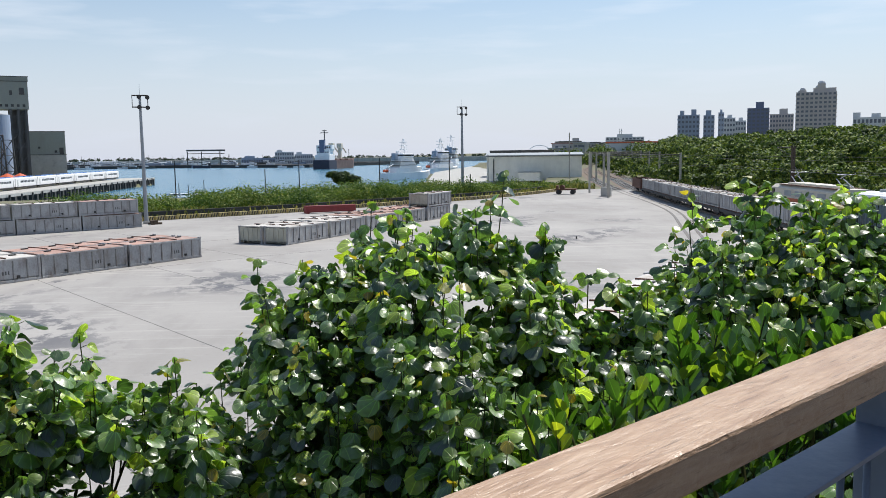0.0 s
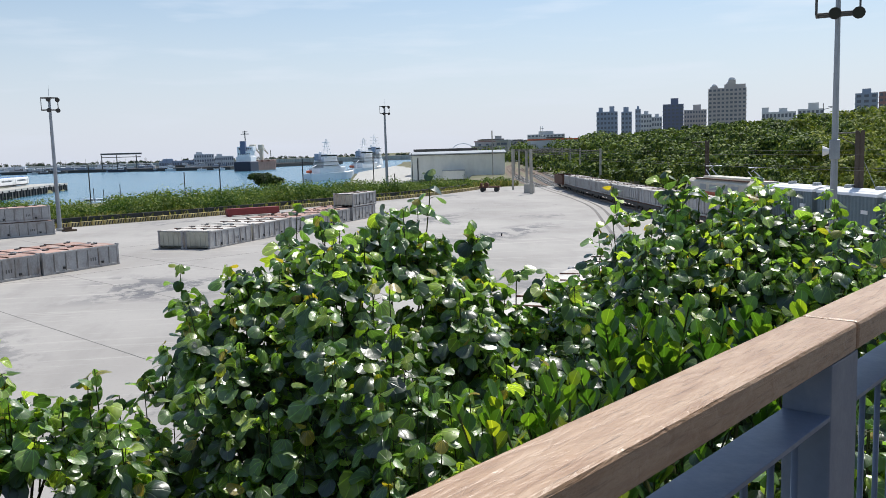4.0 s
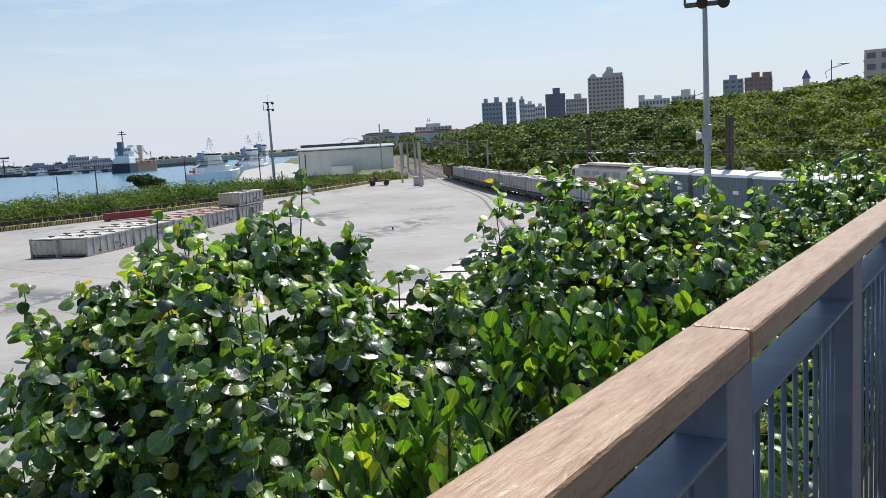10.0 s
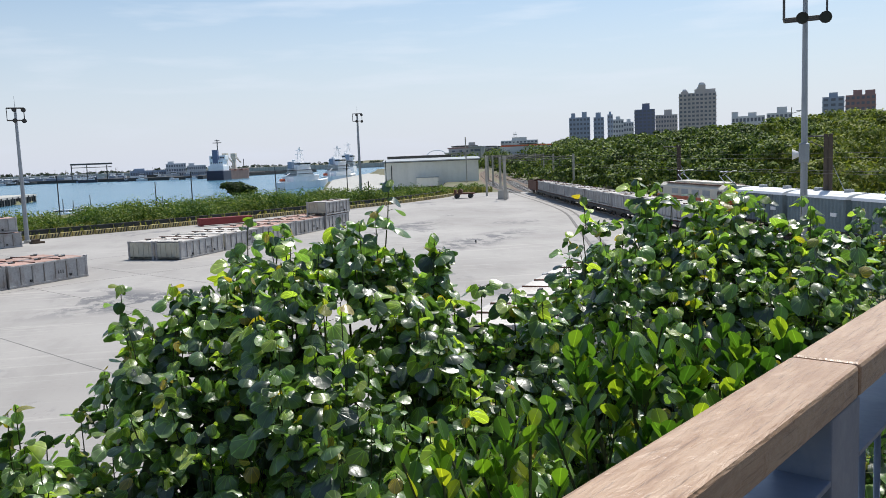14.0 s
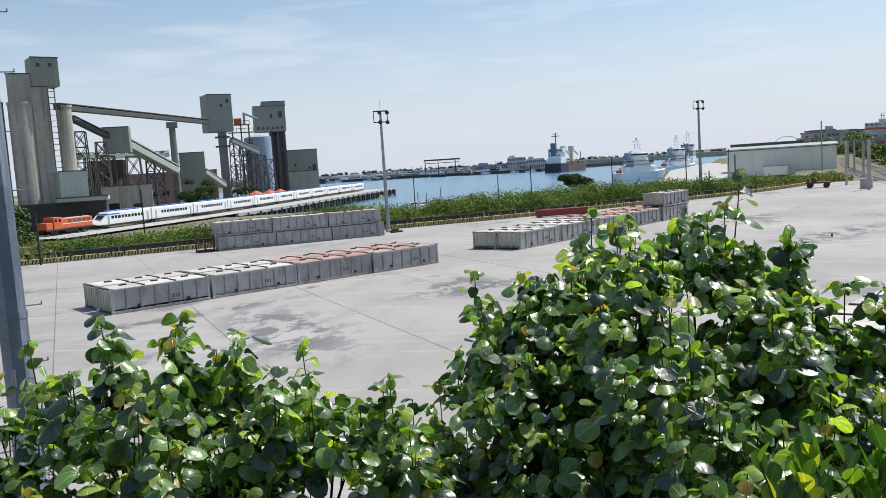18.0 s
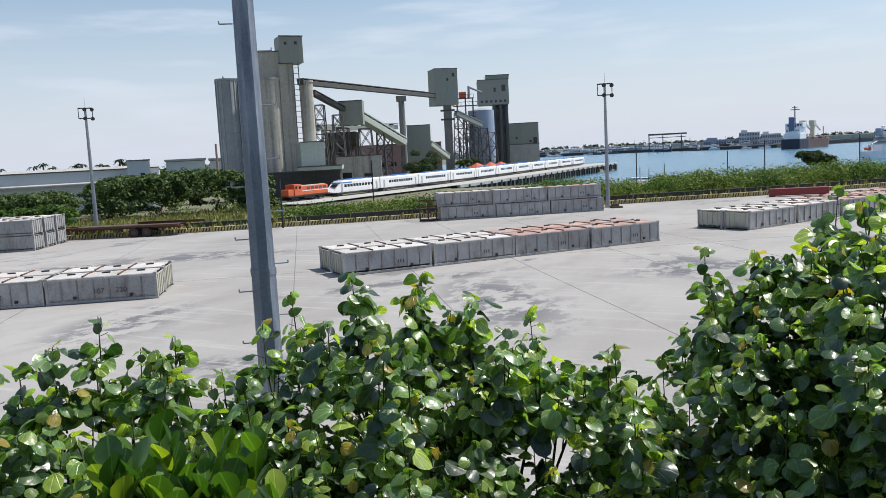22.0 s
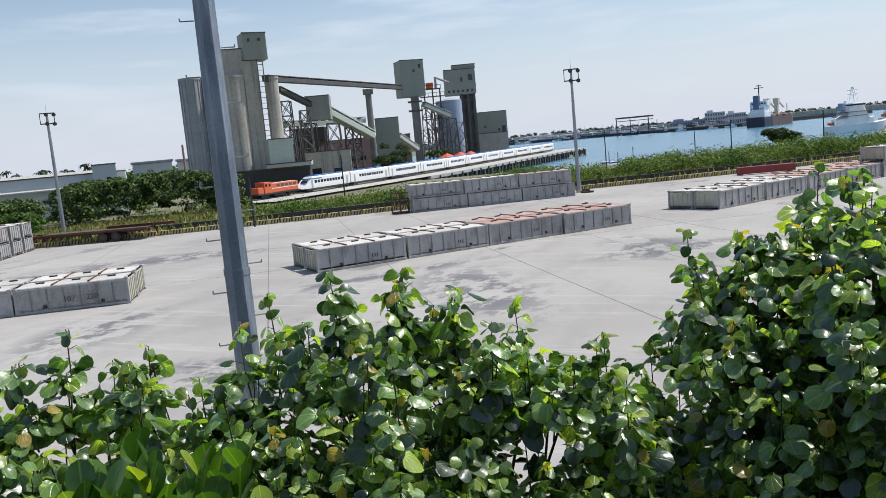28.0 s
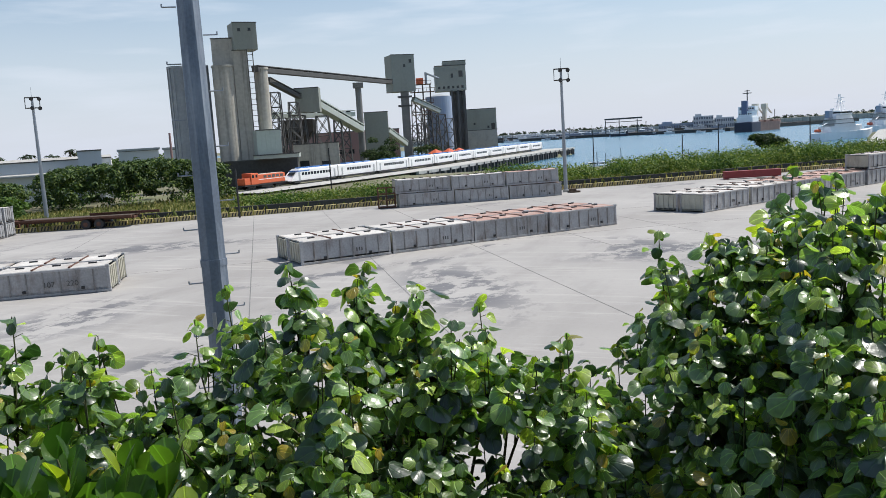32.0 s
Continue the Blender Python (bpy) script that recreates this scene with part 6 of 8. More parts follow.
DECK = 5.62 - SEAM.z
railing = thing("railing", "grey steel railing with a weathered wooden handrail", "railing", RB)
for x0, x1 in ((-2.35, -0.003), (0.003, 2.35), (2.356, 4.7), (-4.7, -2.356)):
    part("handrail", boxes((x0, x1, -RAILW, 0, -0.055, 0), bevel=0.007), M["wood"], railing, "weathered brown wooden handrail beam")
for xc in (-3.53, -2.37, -1.21, -0.05, 1.11, 2.27, 3.43):
    part("post", boxes((xc - 0.08, xc + 0.07, -0.102, -0.016, DECK, -0.057), bevel=0.003), M["grey_paint"], railing)
    x0, x1 = xc + 0.07, xc + 1.08
    part("flat_rail", boxes((x0, x1, -0.102, -0.018, -0.158, -0.149), bevel=0.0015), M["grey_paint"], railing)
    part("bottom_rail", boxes((x0, x1, -0.102, -0.018, DECK + 0.1, DECK + 0.109), bevel=0.0015), M["grey_paint"], railing)
    if xc == -3.53:
        bar_me = link_mesh("baluster", tube(bmesh.new(), (0, 0, DECK + 0.109), (0, 0, -0.158), 0.0062, None, 10), M["grey_paint"], True)
    for k in range(9):
        part("baluster", bar_me, None, railing).location = (x0 + (k + 0.7) * (x1 - x0) / 9.2, -0.06, 0)
# floor out of view, kept dark so little light bounces onto the railing
deck = part("terrace_floor", boxes((-8, 9, -4.5, 0.08, DECK - 0.25, DECK), bevel=0.01), M["deck_floor"])
deck.matrix_world = RB
tagged(deck, "grey concrete terrace floor", "floor", kind="structure")

# added wall, never in view: keeps sky light off the railing's near faces
back = part("wall_back", boxes((-8, 9, -4.75, -4.5, DECK - 0.25, DECK + 4.2), bevel=0.01), M["deck_floor"])
back.matrix_world = RB
tagged(back, "unseen dark grey wall added to shade the railing", "wall", kind="structure")

# ---- near lamp mast with climbing pegs ----
def peg_mast(az, d, r_at_eye, label):
    m = thing("lamp_mast", label, "lamp mast", Matrix.Translation(at(az, d, 0)) @ Matrix.Rotation(0.35, 4, 'Z'))
    zj = 7.2 + d * math.tan(radians(-7.2))
    bm = bmesh.new()
    tube(bm, (0, 0, 0), (0, 0, zj), r_at_eye * 1.08, r_at_eye * 1.0, 8)
    part("lower_shaft", bm, M["pole_paint"], m)
    bm = bmesh.new()
    tube(bm, (0, 0, zj), (0, 0, 13.2), r_at_eye * 0.97, r_at_eye * 0.72, 8)
    part("upper_shaft", bm, M["pole_paint"], m)
    bm = bmesh.new()
    tube(bm, (0, 0, zj - 0.05), (0, 0, zj + 0.05), r_at_eye * 1.05, None, 8)
    part("sleeve_joint", bm, M["pole_paint"], m)
    me = link_mesh("climbing_peg", tubes([((0, 0, 0), (0.2, 0, 0), 0.01), ((0.2, 0, 0), (0.2, 0, 0.045), 0.01)]), M["galv"])
    k = 0
    z = 2.4
    while z < 12.8:
        o = part("climbing_peg", me, None, m)
        a = 3.14159 if k % 2 else 0.0
        o.matrix_world = Matrix.Translation(at(az, d, z)) @ Matrix.Rotation(radians(az) + a, 4, 'Z') @ Matrix.Translation((r_at_eye * (1.05 - 0.022 * z), 0, 0))
        z += 0.405
        k += 1
    part("hand_hole", boxes((-0.03, 0.03, -r_at_eye - 0.02, -r_at_eye + 0.05, 4.55, 4.8), bevel=0.01), M["galv"], m)
    part("base_plate", boxes((-0.4, 0.4, -0.4, 0.4, 0, 0.04), bevel=0.01), M["galv"], m)
    return m


peg_mast(39.45, 13.16, 0.2, "tall octagonal blue-grey steel mast with climbing pegs")


def lamp_mast(p, top, r, label, yaw=0.0, box_on=False):
    """A tapered mast with a square lamp frame, four floodlights and a spike."""
    m = thing("flood_mast", label, "lamp mast", Matrix.Translation(p) @ Matrix.Rotation(yaw, 4, 'Z'), "floodlight masts")
    bm = bmesh.new()
    tube(bm, (0, 0, 0), (0, 0, top), r, r * 0.55, 12)
    part("shaft", bm, M["galv"], m)
    bm = bmesh.new()
    tube(bm, (0, 0, top), (0, 0, top + 1.5), 0.025, 0.015, 6)
    part("spike", bm, M["galv"], m)
    for z in (top - 1.0, top + 0.25):
        part("frame_ring", tubes([((-0.8, -0.5, z), (0.8, -0.5, z), 0.04), ((0.8, -0.5, z), (0.8, 0.5, z), 0.04), ((0.8, 0.5, z), (-0.8, 0.5, z), 0.04), ((-0.8, 0.5, z), (-0.8, -0.5, z), 0.04),
                                  ((-0.8, 0, z), (0.8, 0, z), 0.04)]), M["steel_dark"], m)
    for x in (-0.8, 0.8):
        for y in (-0.5, 0.5):
            part("frame_upright", tubes([((x, y, top - 1.0), (x, y, top + 0.25), 0.035)]), M["steel_dark"], m)
    for x, z in ((-0.1, top + 0.15), (0.75, top + 0.1), (-0.1, top - 0.95), (0.75, top - 1.0)):
        bm = bmesh.new()
        tube(bm, (x, -0.75, z - 0.1), (x, -0.35, z), 0.24, 0.13, 12)
        f = part("floodlight", bm, M["dark"], m)
        bm = bmesh.new()
        tube(bm, (x, -0.77, z - 0.105), (x, -0.75, z - 0.1), 0.2, None, 12)
        part("lens", bm, M["glass_dark"], f)
    part("foot", boxes((-0.35, 0.35, -0.35, 0.35, 0, 0.5), bevel=0.05), M["conc"], m)
    if box_on:
        part("siren", tube(bmesh.new(), (-0.45, -0.2, 6.75), (-0.2, -0.2, 6.75), 0.22, 0.1, 12), M["white"], m)
        part("clamp_box", boxes((-0.2, 0.2, -0.3, -0.05, 6.4, 7.2), bevel=0.03), M["galv"], m)
    return m


lamp_mast(at(16.16, 97.5, -0.2), height(3.62, 97.5) + 0.55, 0.24, "tall grey floodlight mast by the kerb", 0.3)
lamp_mast(at(-4.85, 146, -0.3), height(2.95, 146) + 0.55, 0.28, "tall grey floodlight mast beyond the kerb", -0.1)
lamp_mast(at(50.0, 113, -0.3), height(3.68, 113) + 0.55, 0.26, "tall grey floodlight mast on the grass", 0.9)
lamp_mast(at(-33.72, 38, 0), height(8.25, 38) + 0.5, 0.17, "grey floodlight mast by the railway with a siren", -0.6, True)

# ---- trains ----
def wheelset(parent, x, gauge=0.53, r=0.43, z=0.0):
    bm = bmesh.new()
    for y in (-gauge, gauge):
        tube(bm, (x, y - 0.06, z + r), (x, y + 0.06, z + r), r, None, 14)
    tube(bm, (x, -gauge, z + r), (x, gauge, z + r), 0.07, None, 8)
    return part("wheelset", bm, M["dark"], parent)


def bogie(parent, x, z=0.0):
    o = part("bogie", boxes((x - 1.3, x + 1.3, -0.95, -0.75, z + 0.35, z + 0.75), (x - 1.3, x + 1.3, 0.75, 0.95, z + 0.35, z + 0.75), (x - 0.3, x + 0.3, -0.9, 0.9, z + 0.4, z + 0.7), bevel=0.04), M["dark"], parent)
    for d in (-0.9, 0.9):
        wheelset(o, x + d, z=z)
    return o


def body_outline(w, z0, z1, r=0.45):
    """Cross-section of a rounded coach body, as (y, z)."""
    pts = [(-w / 2 + 0.06, z0), (w / 2 - 0.06, z0), (w / 2, z0 + 0.5), (w / 2, z1 - r)]
    for k in range(1, 6):
        a = math.pi / 2 * k / 6
        pts.append((w / 2 - r + r * math.cos(a), z1 - r + r * math.sin(a)))
    pts += [(-y, z) for y, z in pts[::-1] if z > z1 - r - 0.01 or abs(z - (z0 + 0.5)) < 0.01]
    return pts


def emu_car(nose=False):
    L = 20.0
    c = thing("train_car", "white express train car with a blue-topped roof standing on the quay" if not nose else "white express train end car with a sloping nose on the quay", "train car", Matrix(), "white express train")
    bm = bmesh.new()
    prism(bm, body_outline(2.9, 0.85, 3.75), L - 0.5, Matrix.Translation((0.25, 0, 0)))
    if nose:
        for v in bm.verts:
            if v.co.x < 1 and v.co.z > 1.3:
                v.co.x += (v.co.z - 1.3) * 1.5
    bmesh.ops.recalc_face_normals(bm, faces=bm.faces[:])
    part("body", bm, M["white"], c)
    part("skirt", boxes((1.5, L - 1.2, -1.38, 1.38, 0.35, 0.86), bevel=0.05), M["dark"], c)
    win = link_mesh("window", boxes((-0.5, 0.5, -1.462, 1.462, 2.05, 2.75), bevel=0.02), M["glass_dark"])
    for k in range(10):
        part("window", win, None, c).location.x = 4.9 + k * 1.25
    door = link_mesh("door", boxes((-0.4, 0.4, -1.458, 1.458, 0.8, 2.9), bevel=0.02), M["roof_grey"])
    for x in (3.4 if nose else 2.0, L - 1.6):
        part("door", door, None, c).location.x = x
    for x in (5.0, 9.6, 14.2):
        part("roof_unit", boxes((x, x + 3.4, -0.95, 0.95, 3.7, 4.02), bevel=0.06), M["blue"], c)
    if nose:
        o = part("windscreen", boxes((-0.03, 0.03, -0.95, 0.95, -0.55, 0.55), bevel=0.02), M["glass_dark"], c)
        o.matrix_world = pose(2.15, 0, 2.6, 0, 56.3, 0)
        part("blue_band", boxes((3.0, 7.6, -1.47, 1.47, 3.0, 3.3), bevel=0.01), M["blue"], c)
    part("coupling", boxes((L - 0.3, L, -1.1, 1.1, 0.7, 3.3), bevel=0.05), M["steel_dark"], c)
    bogie(c, 3.2)
    bogie(c, L - 3.2)
    return c


QUAY_RAIL = [(-120.2, 146), (-118.8, 168), (-117.3, 200), (-117.2, 240), (-120.0, 285), (-123.5, 340), (-126, 412)]
RZ = LOW + 0.15
qline = spline(QUAY_RAIL, 1.0)
start = min(range(len(qline)), key=lambda i: abs(qline[i].y - 169))
nose_car = emu_car(True)
nose_car.matrix_world = heading(Vector((*qline[start].xy, RZ)), Vector((*qline[start + 20].xy, RZ)))
car = emu_car(False)
for k in range(1, 11):
    i, j = start + 20 * k, min(start + 20 * k + 20, len(qline) - 1)
    d = qline[start + 20 * k] if i < len(qline) else None
    if d is None or j - i < 5:
        break
    m = heading(Vector((*qline[i].xy, RZ)), Vector((*qline[j].xy, RZ)))
    if k == 1:
        car.matrix_world = m
    else:
        copy_thing(car, m)

# orange diesel locomotive in front of it
loco = thing("diesel_locomotive", "orange diesel locomotive with a white stripe on the quay track", "locomotive",
             heading(Vector((*qline[start - 1].xy, RZ)), Vector((*qline[start - 18].xy, RZ))))
part("underframe", boxes((0.2, 15.4, -1.35, 1.35, 0.85, 1.15), bevel=0.04), M["dark"], loco)
part("long_hood", boxes((0.8, 10.6, -1.2, 1.2, 1.15, 3.3), bevel=0.15), M["orange"], loco)
part("cab", boxes((10.6, 13.2, -1.4, 1.4, 1.15, 3.75), bevel=0.12), M["orange"], loco)
part("short_hood", boxes((13.2, 15.2, -1.2, 1.2, 1.15, 2.7), bevel=0.15), M["orange"], loco)
part("stripe", boxes((0.78, 10.58, -1.208, 1.208, 2.1, 2.25)), M["white"], loco)
part("roof", boxes((1.2, 13.0, -0.8, 0.8, 3.28, 3.42), bevel=0.05), M["cream"], loco)
for x in (11.0, 12.2):
    part("window", boxes((x, x + 0.7, -1.41, 1.41, 2.7, 3.35), bevel=0.02), M["glass_dark"], loco)
for k in range(5):
    part("grille", boxes((1.6 + k * 1.5, 2.7 + k * 1.5, -1.212, 1.212, 2.45, 3.05)), M["steel_dark"], loco)
bogie(loco, 3.0)
bogie(loco, 12.6)
part("fuel_tank", boxes((5.6, 9.6, -1.2, 1.2, 0.35, 0.9), bevel=0.1), M["dark"], loco)

# quay road and wharf edge below it
pts = [p for p in spline(QUAY_RAIL, 4.0)]
tagged(part("quay_road", strip(pts, (-11.5, 2.2), LOW + 0.03), M["conc"]), "pale concrete quay road beside the train", "road", kind="structure")
wharf = tagged(new("wharf"), "concrete wharf edge on dark square piers over the water", "wharf", kind="structure")
for i, (a, b) in enumerate(zip(pts, pts[1:])):
    if a.y < 212:
        continue
    m = heading(Vector((*a.xy, 0)), Vector((*b.xy, 0)))
    L = (b - a).length
    part("deck_edge", boxes((0, L, -12.2, -11.2, LOW - 0.75, LOW + 0.12), bevel=0.03), M["conc"], wharf).matrix_world = m
    part("back_wall", boxes((0, L, -9.6, -9.2, -8, LOW - 0.3)), M["conc_dark"], wharf).matrix_world = m
    part("pier", boxes((0.7, 2.3, -12.4, -11.0, -8, LOW - 0.75), bevel=0.05), M["conc_dark"], wharf).matrix_world = m
    if i % 2 == 0:
        part("fender", boxes((1.2, 1.8, -12.6, -12.25, -5.2, LOW - 0.1), bevel=0.05), M["dark"], wharf).matrix_world = m

# ---- railway on the near side ----
def along(line, y):
    """Point and heading on a track where it reaches y."""
    p = spline(line, 1.0)
    i = min(range(len(p) - 1), key=lambda k: abs(p[k].y - y))
    return p, i


def flat_wagon(m, boxed=True):
    w = thing("flat_wagon", "rusty low flat wagon on the siding", "wagon", m, "wagons on the siding")
    part("frame", boxes((0.2, 13.0, -1.15, 1.15, 0.72, 0.98), bevel=0.03), M["rust"], w)
    part("side_sill", boxes((0.2, 13.0, -1.25, -1.12, 0.62, 0.9), (0.2, 13.0, 1.12, 1.25, 0.62, 0.9), bevel=0.02), M["conc_dark"], w)
    bogie(w, 2.2)
    bogie(w, 11.0)
    for x in (0.0, 13.0):
        part("buffer", boxes((x, x + 0.2, -0.25, 0.25, 0.65, 0.95), bevel=0.03), M["dark"], w)
    return w


p_b, i0 = along(TRACK_B, 137)
for k in range(6):
    a, b = p_b[i0 - k * 13 - 13], p_b[i0 - k * 13]
    m = heading(Vector((*a.xy, 0.17)), Vector((*b.xy, 0.17)))
    flat_wagon(m)
    for x in (0.45, 6.65):
        put_box(m @ Matrix.Translation((x, -CW / 2, 1.0)), False, True)
a, b = p_b[i0 + 1], p_b[i0 + 13]
low = thing("gondola_wagon", "brown open gondola wagon behind the flat wagons", "wagon", heading(Vector((*a.xy, 0.17)), Vector((*b.xy, 0.17))))
part("tub", boxes((0.2, 11.5, -1.3, -1.2, 0.8, 2.3), (0.2, 11.5, 1.2, 1.3, 0.8, 2.3), (0.2, 0.3, -1.3, 1.3, 0.8, 2.3), (11.4, 11.5, -1.3, 1.3, 0.8, 2.3), (0.2, 11.5, -1.3, 1.3, 0.7, 0.85), bevel=0.02), M["rust"], low)
for k in range(8):
    part("stake", boxes((0.5 + k * 1.5, 0.62 + k * 1.5, -1.38, -1.3, 0.8, 2.3)), M["rust"], low)
bogie(low, 2.0)
bogie(low, 9.8)

# electric locomotive and covered wagons
p_c, ic = along(TRACK_C, 82.5)
a, b = p_c[ic - 17], p_c[ic]
el = thing("electric_locomotive", "orange and cream electric locomotive with pantographs on the main track", "locomotive", heading(Vector((*a.xy, 0.21)), Vector((*b.xy, 0.21))))
bm = bmesh.new()
prism(bm, [(-1.4, 0.9), (1.4, 0.9), (1.42, 1.3), (1.42, 2.35), (-1.42, 2.35), (-1.42, 1.3)], 16.6, Matrix.Translation((0.2, 0, 0)))
part("lower_body", bm, M["orange"], el)
bm = bmesh.new()
prism(bm, [(-1.42, 2.35), (1.42, 2.35), (1.38, 3.25), (1.0, 3.55), (-1.0, 3.55), (-1.38, 3.25)], 16.6, Matrix.Translation((0.2, 0, 0)))
for v in bm.verts:
    if v.co.z > 3.2:
        v.co.x += 0.7 if v.co.x < 8 else -0.7
part("upper_body", bm, M["cream"], el)
for x in (0.12, 16.72):
    for y in (-0.65, 0.65):
        part("windscreen", boxes((x, x + 0.16, y - 0.52, y + 0.52, 2.45, 3.1), bevel=0.02), M["glass_dark"], el)
    part("headlight", tube(bmesh.new(), (x, 0, 2.0), (x + 0.14, 0, 2.0), 0.16, None, 12), M["white"], el)
for x in (1.2, 15.2):
    part("cab_window", boxes((x, x + 0.8, -1.432, 1.432, 2.5, 3.1), bevel=0.02), M["glass_dark"], el)
for k in range(4):
    part("louvre", boxes((3.6 + k * 2.5, 5.2 + k * 2.5, -1.43, 1.43, 2.55, 3.05)), M["roof_grey"], el)
for x0, x1 in ((3.0, 6.2), (7.0, 9.8), (10.6, 13.6)):
    part("roof_hatch", boxes((x0, x1, -0.75, 0.75, 3.5, 3.78), bevel=0.08), M["cream"], el)
part("roof_walkway", boxes((2.2, 14.6, -1.25, -0.95, 3.52, 3.6), (2.2, 14.6, 0.95, 1.25, 3.52, 3.6)), M["rust"], el)
for x in (3.4, 13.2):
    part("pantograph", tubes([((x - 0.8, -0.4, 3.7), (x + 0.7, -0.3, 4.35), 0.04), ((x - 0.8, 0.4, 3.7), (x + 0.7, 0.3, 4.35), 0.04), ((x + 0.7, 0, 4.35), (x - 0.5, 0, 4.75), 0.04), ((x - 0.5, -0.8, 4.75), (x - 0.5, 0.8, 4.75), 0.04)]), M["galv"], el)
bogie(el, 3.6)
bogie(el, 13.4)


def covered_wagon():
    L = 7.7
    w = thing("covered_wagon", "grey corrugated covered wagon with a white rounded roof", "wagon", Matrix(), "goods train wagons")
    part("frame", boxes((0.1, L - 0.1, -1.2, 1.2, 0.8, 1.05), bevel=0.03), M["dark"], w)
    bm = bmesh.new()
    n = 34
    for sy in (-1, 1):
        prev = None
        for k in range(n * 2 + 1):
            x = 0.25 + (L - 0.5) * k / (n * 2)
            y = sy * (1.3 + (0.04 if (k // 2) % 2 else -0.02))
            rowv = [bm.verts.new((x, y, 1.05)), bm.verts.new((x, y, 3.2))]
            if prev:
                bm.faces.new((prev[0], rowv[0], rowv[1], prev[1]))
            prev = rowv
    bmesh.ops.recalc_face_normals(bm, faces=bm.faces[:])
    part("corrugated_side", bm, M["wagon_grey"], w)
    for x in (0.22, L - 0.28):
        part("end_panel", boxes((x, x + 0.06, -1.32, 1.32, 1.05, 3.25)), M["wagon_grey"], w)
        for y in (-0.8, -0.3, 0.3, 0.8):
            part("end_rib", boxes((x - 0.05 if x < 1 else x + 0.06, x if x < 1 else x + 0.11, y - 0.04, y + 0.04, 1.05, 3.2)), M["wagon_grey"], w)
    bm = bmesh.new()
    prism(bm, [(-1.38, 3.18), (1.38, 3.18), (1.3, 3.36), (0.8, 3.52), (0, 3.58), (-0.8, 3.52), (-1.3, 3.36)], L - 0.3, Matrix.Translation((0.15, 0, 0)))
    part("roof", bm, M["white"], w)
    for x in (1.9, 5.6):
        part("hatch", tube(bmesh.new(), (x, 0, 3.5), (x, 0, 3.78), 0.35, 0.3, 14), M["roof_grey"], w)
    wheelset(w, 1.9)
    wheelset(w, L - 1.9)
    part("number_bar", boxes((1.2, 1.9, -1.36, 1.36, 2.0, 2.25)), M["white"], w)
    return w


M["wagon_grey"] = material("wagon_blue_grey", (0.14, 0.19, 0.21), 0.65, vary=0.15, scale=0.8, fine=8, stain=(0.1, 0.09, 0.08), stain_amt=0.5, stain_scale=1.2, streak=0.3)
wagon = covered_wagon()
for k in range(7):
    i = ic - 18 - 8 * k
    m = heading(Vector((*p_c[i - 8].xy, 0.21)), Vector((*p_c[i].xy, 0.21)))
    if k == 0:
        wagon.matrix_world = m
    else:
        copy_thing(wagon, m)


# ---- catenary ----
def portal(p, q, h, wires=True):
    p, q = Vector((*p, 0)), Vector((*q, 0))
    L = (q - p).length
    t = thing("catenary_portal", "grey concrete catenary portal over the tracks", "catenary portal", heading(p, q), "catenary portals")
    for x in (0, L):
        part("post", boxes((x - 0.17, x + 0.17, -0.15, 0.15, -0.3, h), bevel=0.02), M["silo_concrete"], t)
    part("beam", tubes([((0, 0, h - 0.3), (L, 0, h - 0.3), 0.07), ((0, 0, h - 0.8), (L, 0, h - 0.8), 0.05)] + [((L * k / 10, 0, h - (0.3 if k % 2 else 0.8)), (L * (k + 1) / 10, 0, h - (0.8 if k % 2 else 0.3)), 0.03) for k in range(10)]), M["steel_dark"], t)
    for k in (0.3, 0.55, 0.8):
        part("dropper", tubes([((L * k, 0, h - 0.8), (L * k, 0, h - 1.9), 0.04)]), M["steel_dark"], t)
    return t


portal((38.5, 150.0), (55.5, 158.0), 6.8)
portal((48.5, 196), (66, 203), 7.0)
portal((56.0, 232), (75, 240), 7.2)
portal((64.5, 270), (84, 278), 7.4)
portal((77, 322), (96, 330), 7.4)


def mast(p, h, label, w=0.17, arm=None):
    t = thing("catenary_mast", label, "catenary mast", Matrix.Translation((*p, 0)), "catenary masts")
    part("post", boxes((-w, w, -w, w, -0.3, h), bevel=0.03), M["silo_concrete"], t)
    if arm:
        part("arm", tubes([((0, 0, h - 0.6), (arm, 0, h - 0.9), 0.04), ((0, 0, h - 1.8), (arm, 0, h - 0.9), 0.03)]), M["steel_dark"], t)
    return t


mast(at(-14.7, 134).xy, height(-0.05, 134), "pale concrete catenary mast at the yard end", 0.21)
mast(at(-13.45, 150).xy, height(-0.05, 150), "grey concrete catenary mast at the yard end", 0.16)
mast(at(-12.1, 232).xy, height(1.3, 232), "tall slim pole beside the harbour shed", 0.14)
brown = material("brown_catenary_post", (0.075, 0.058, 0.045), 0.85, vary=0.25, scale=2, fine=14, stain=(0.15, 0.13, 0.11), stain_amt=0.4)
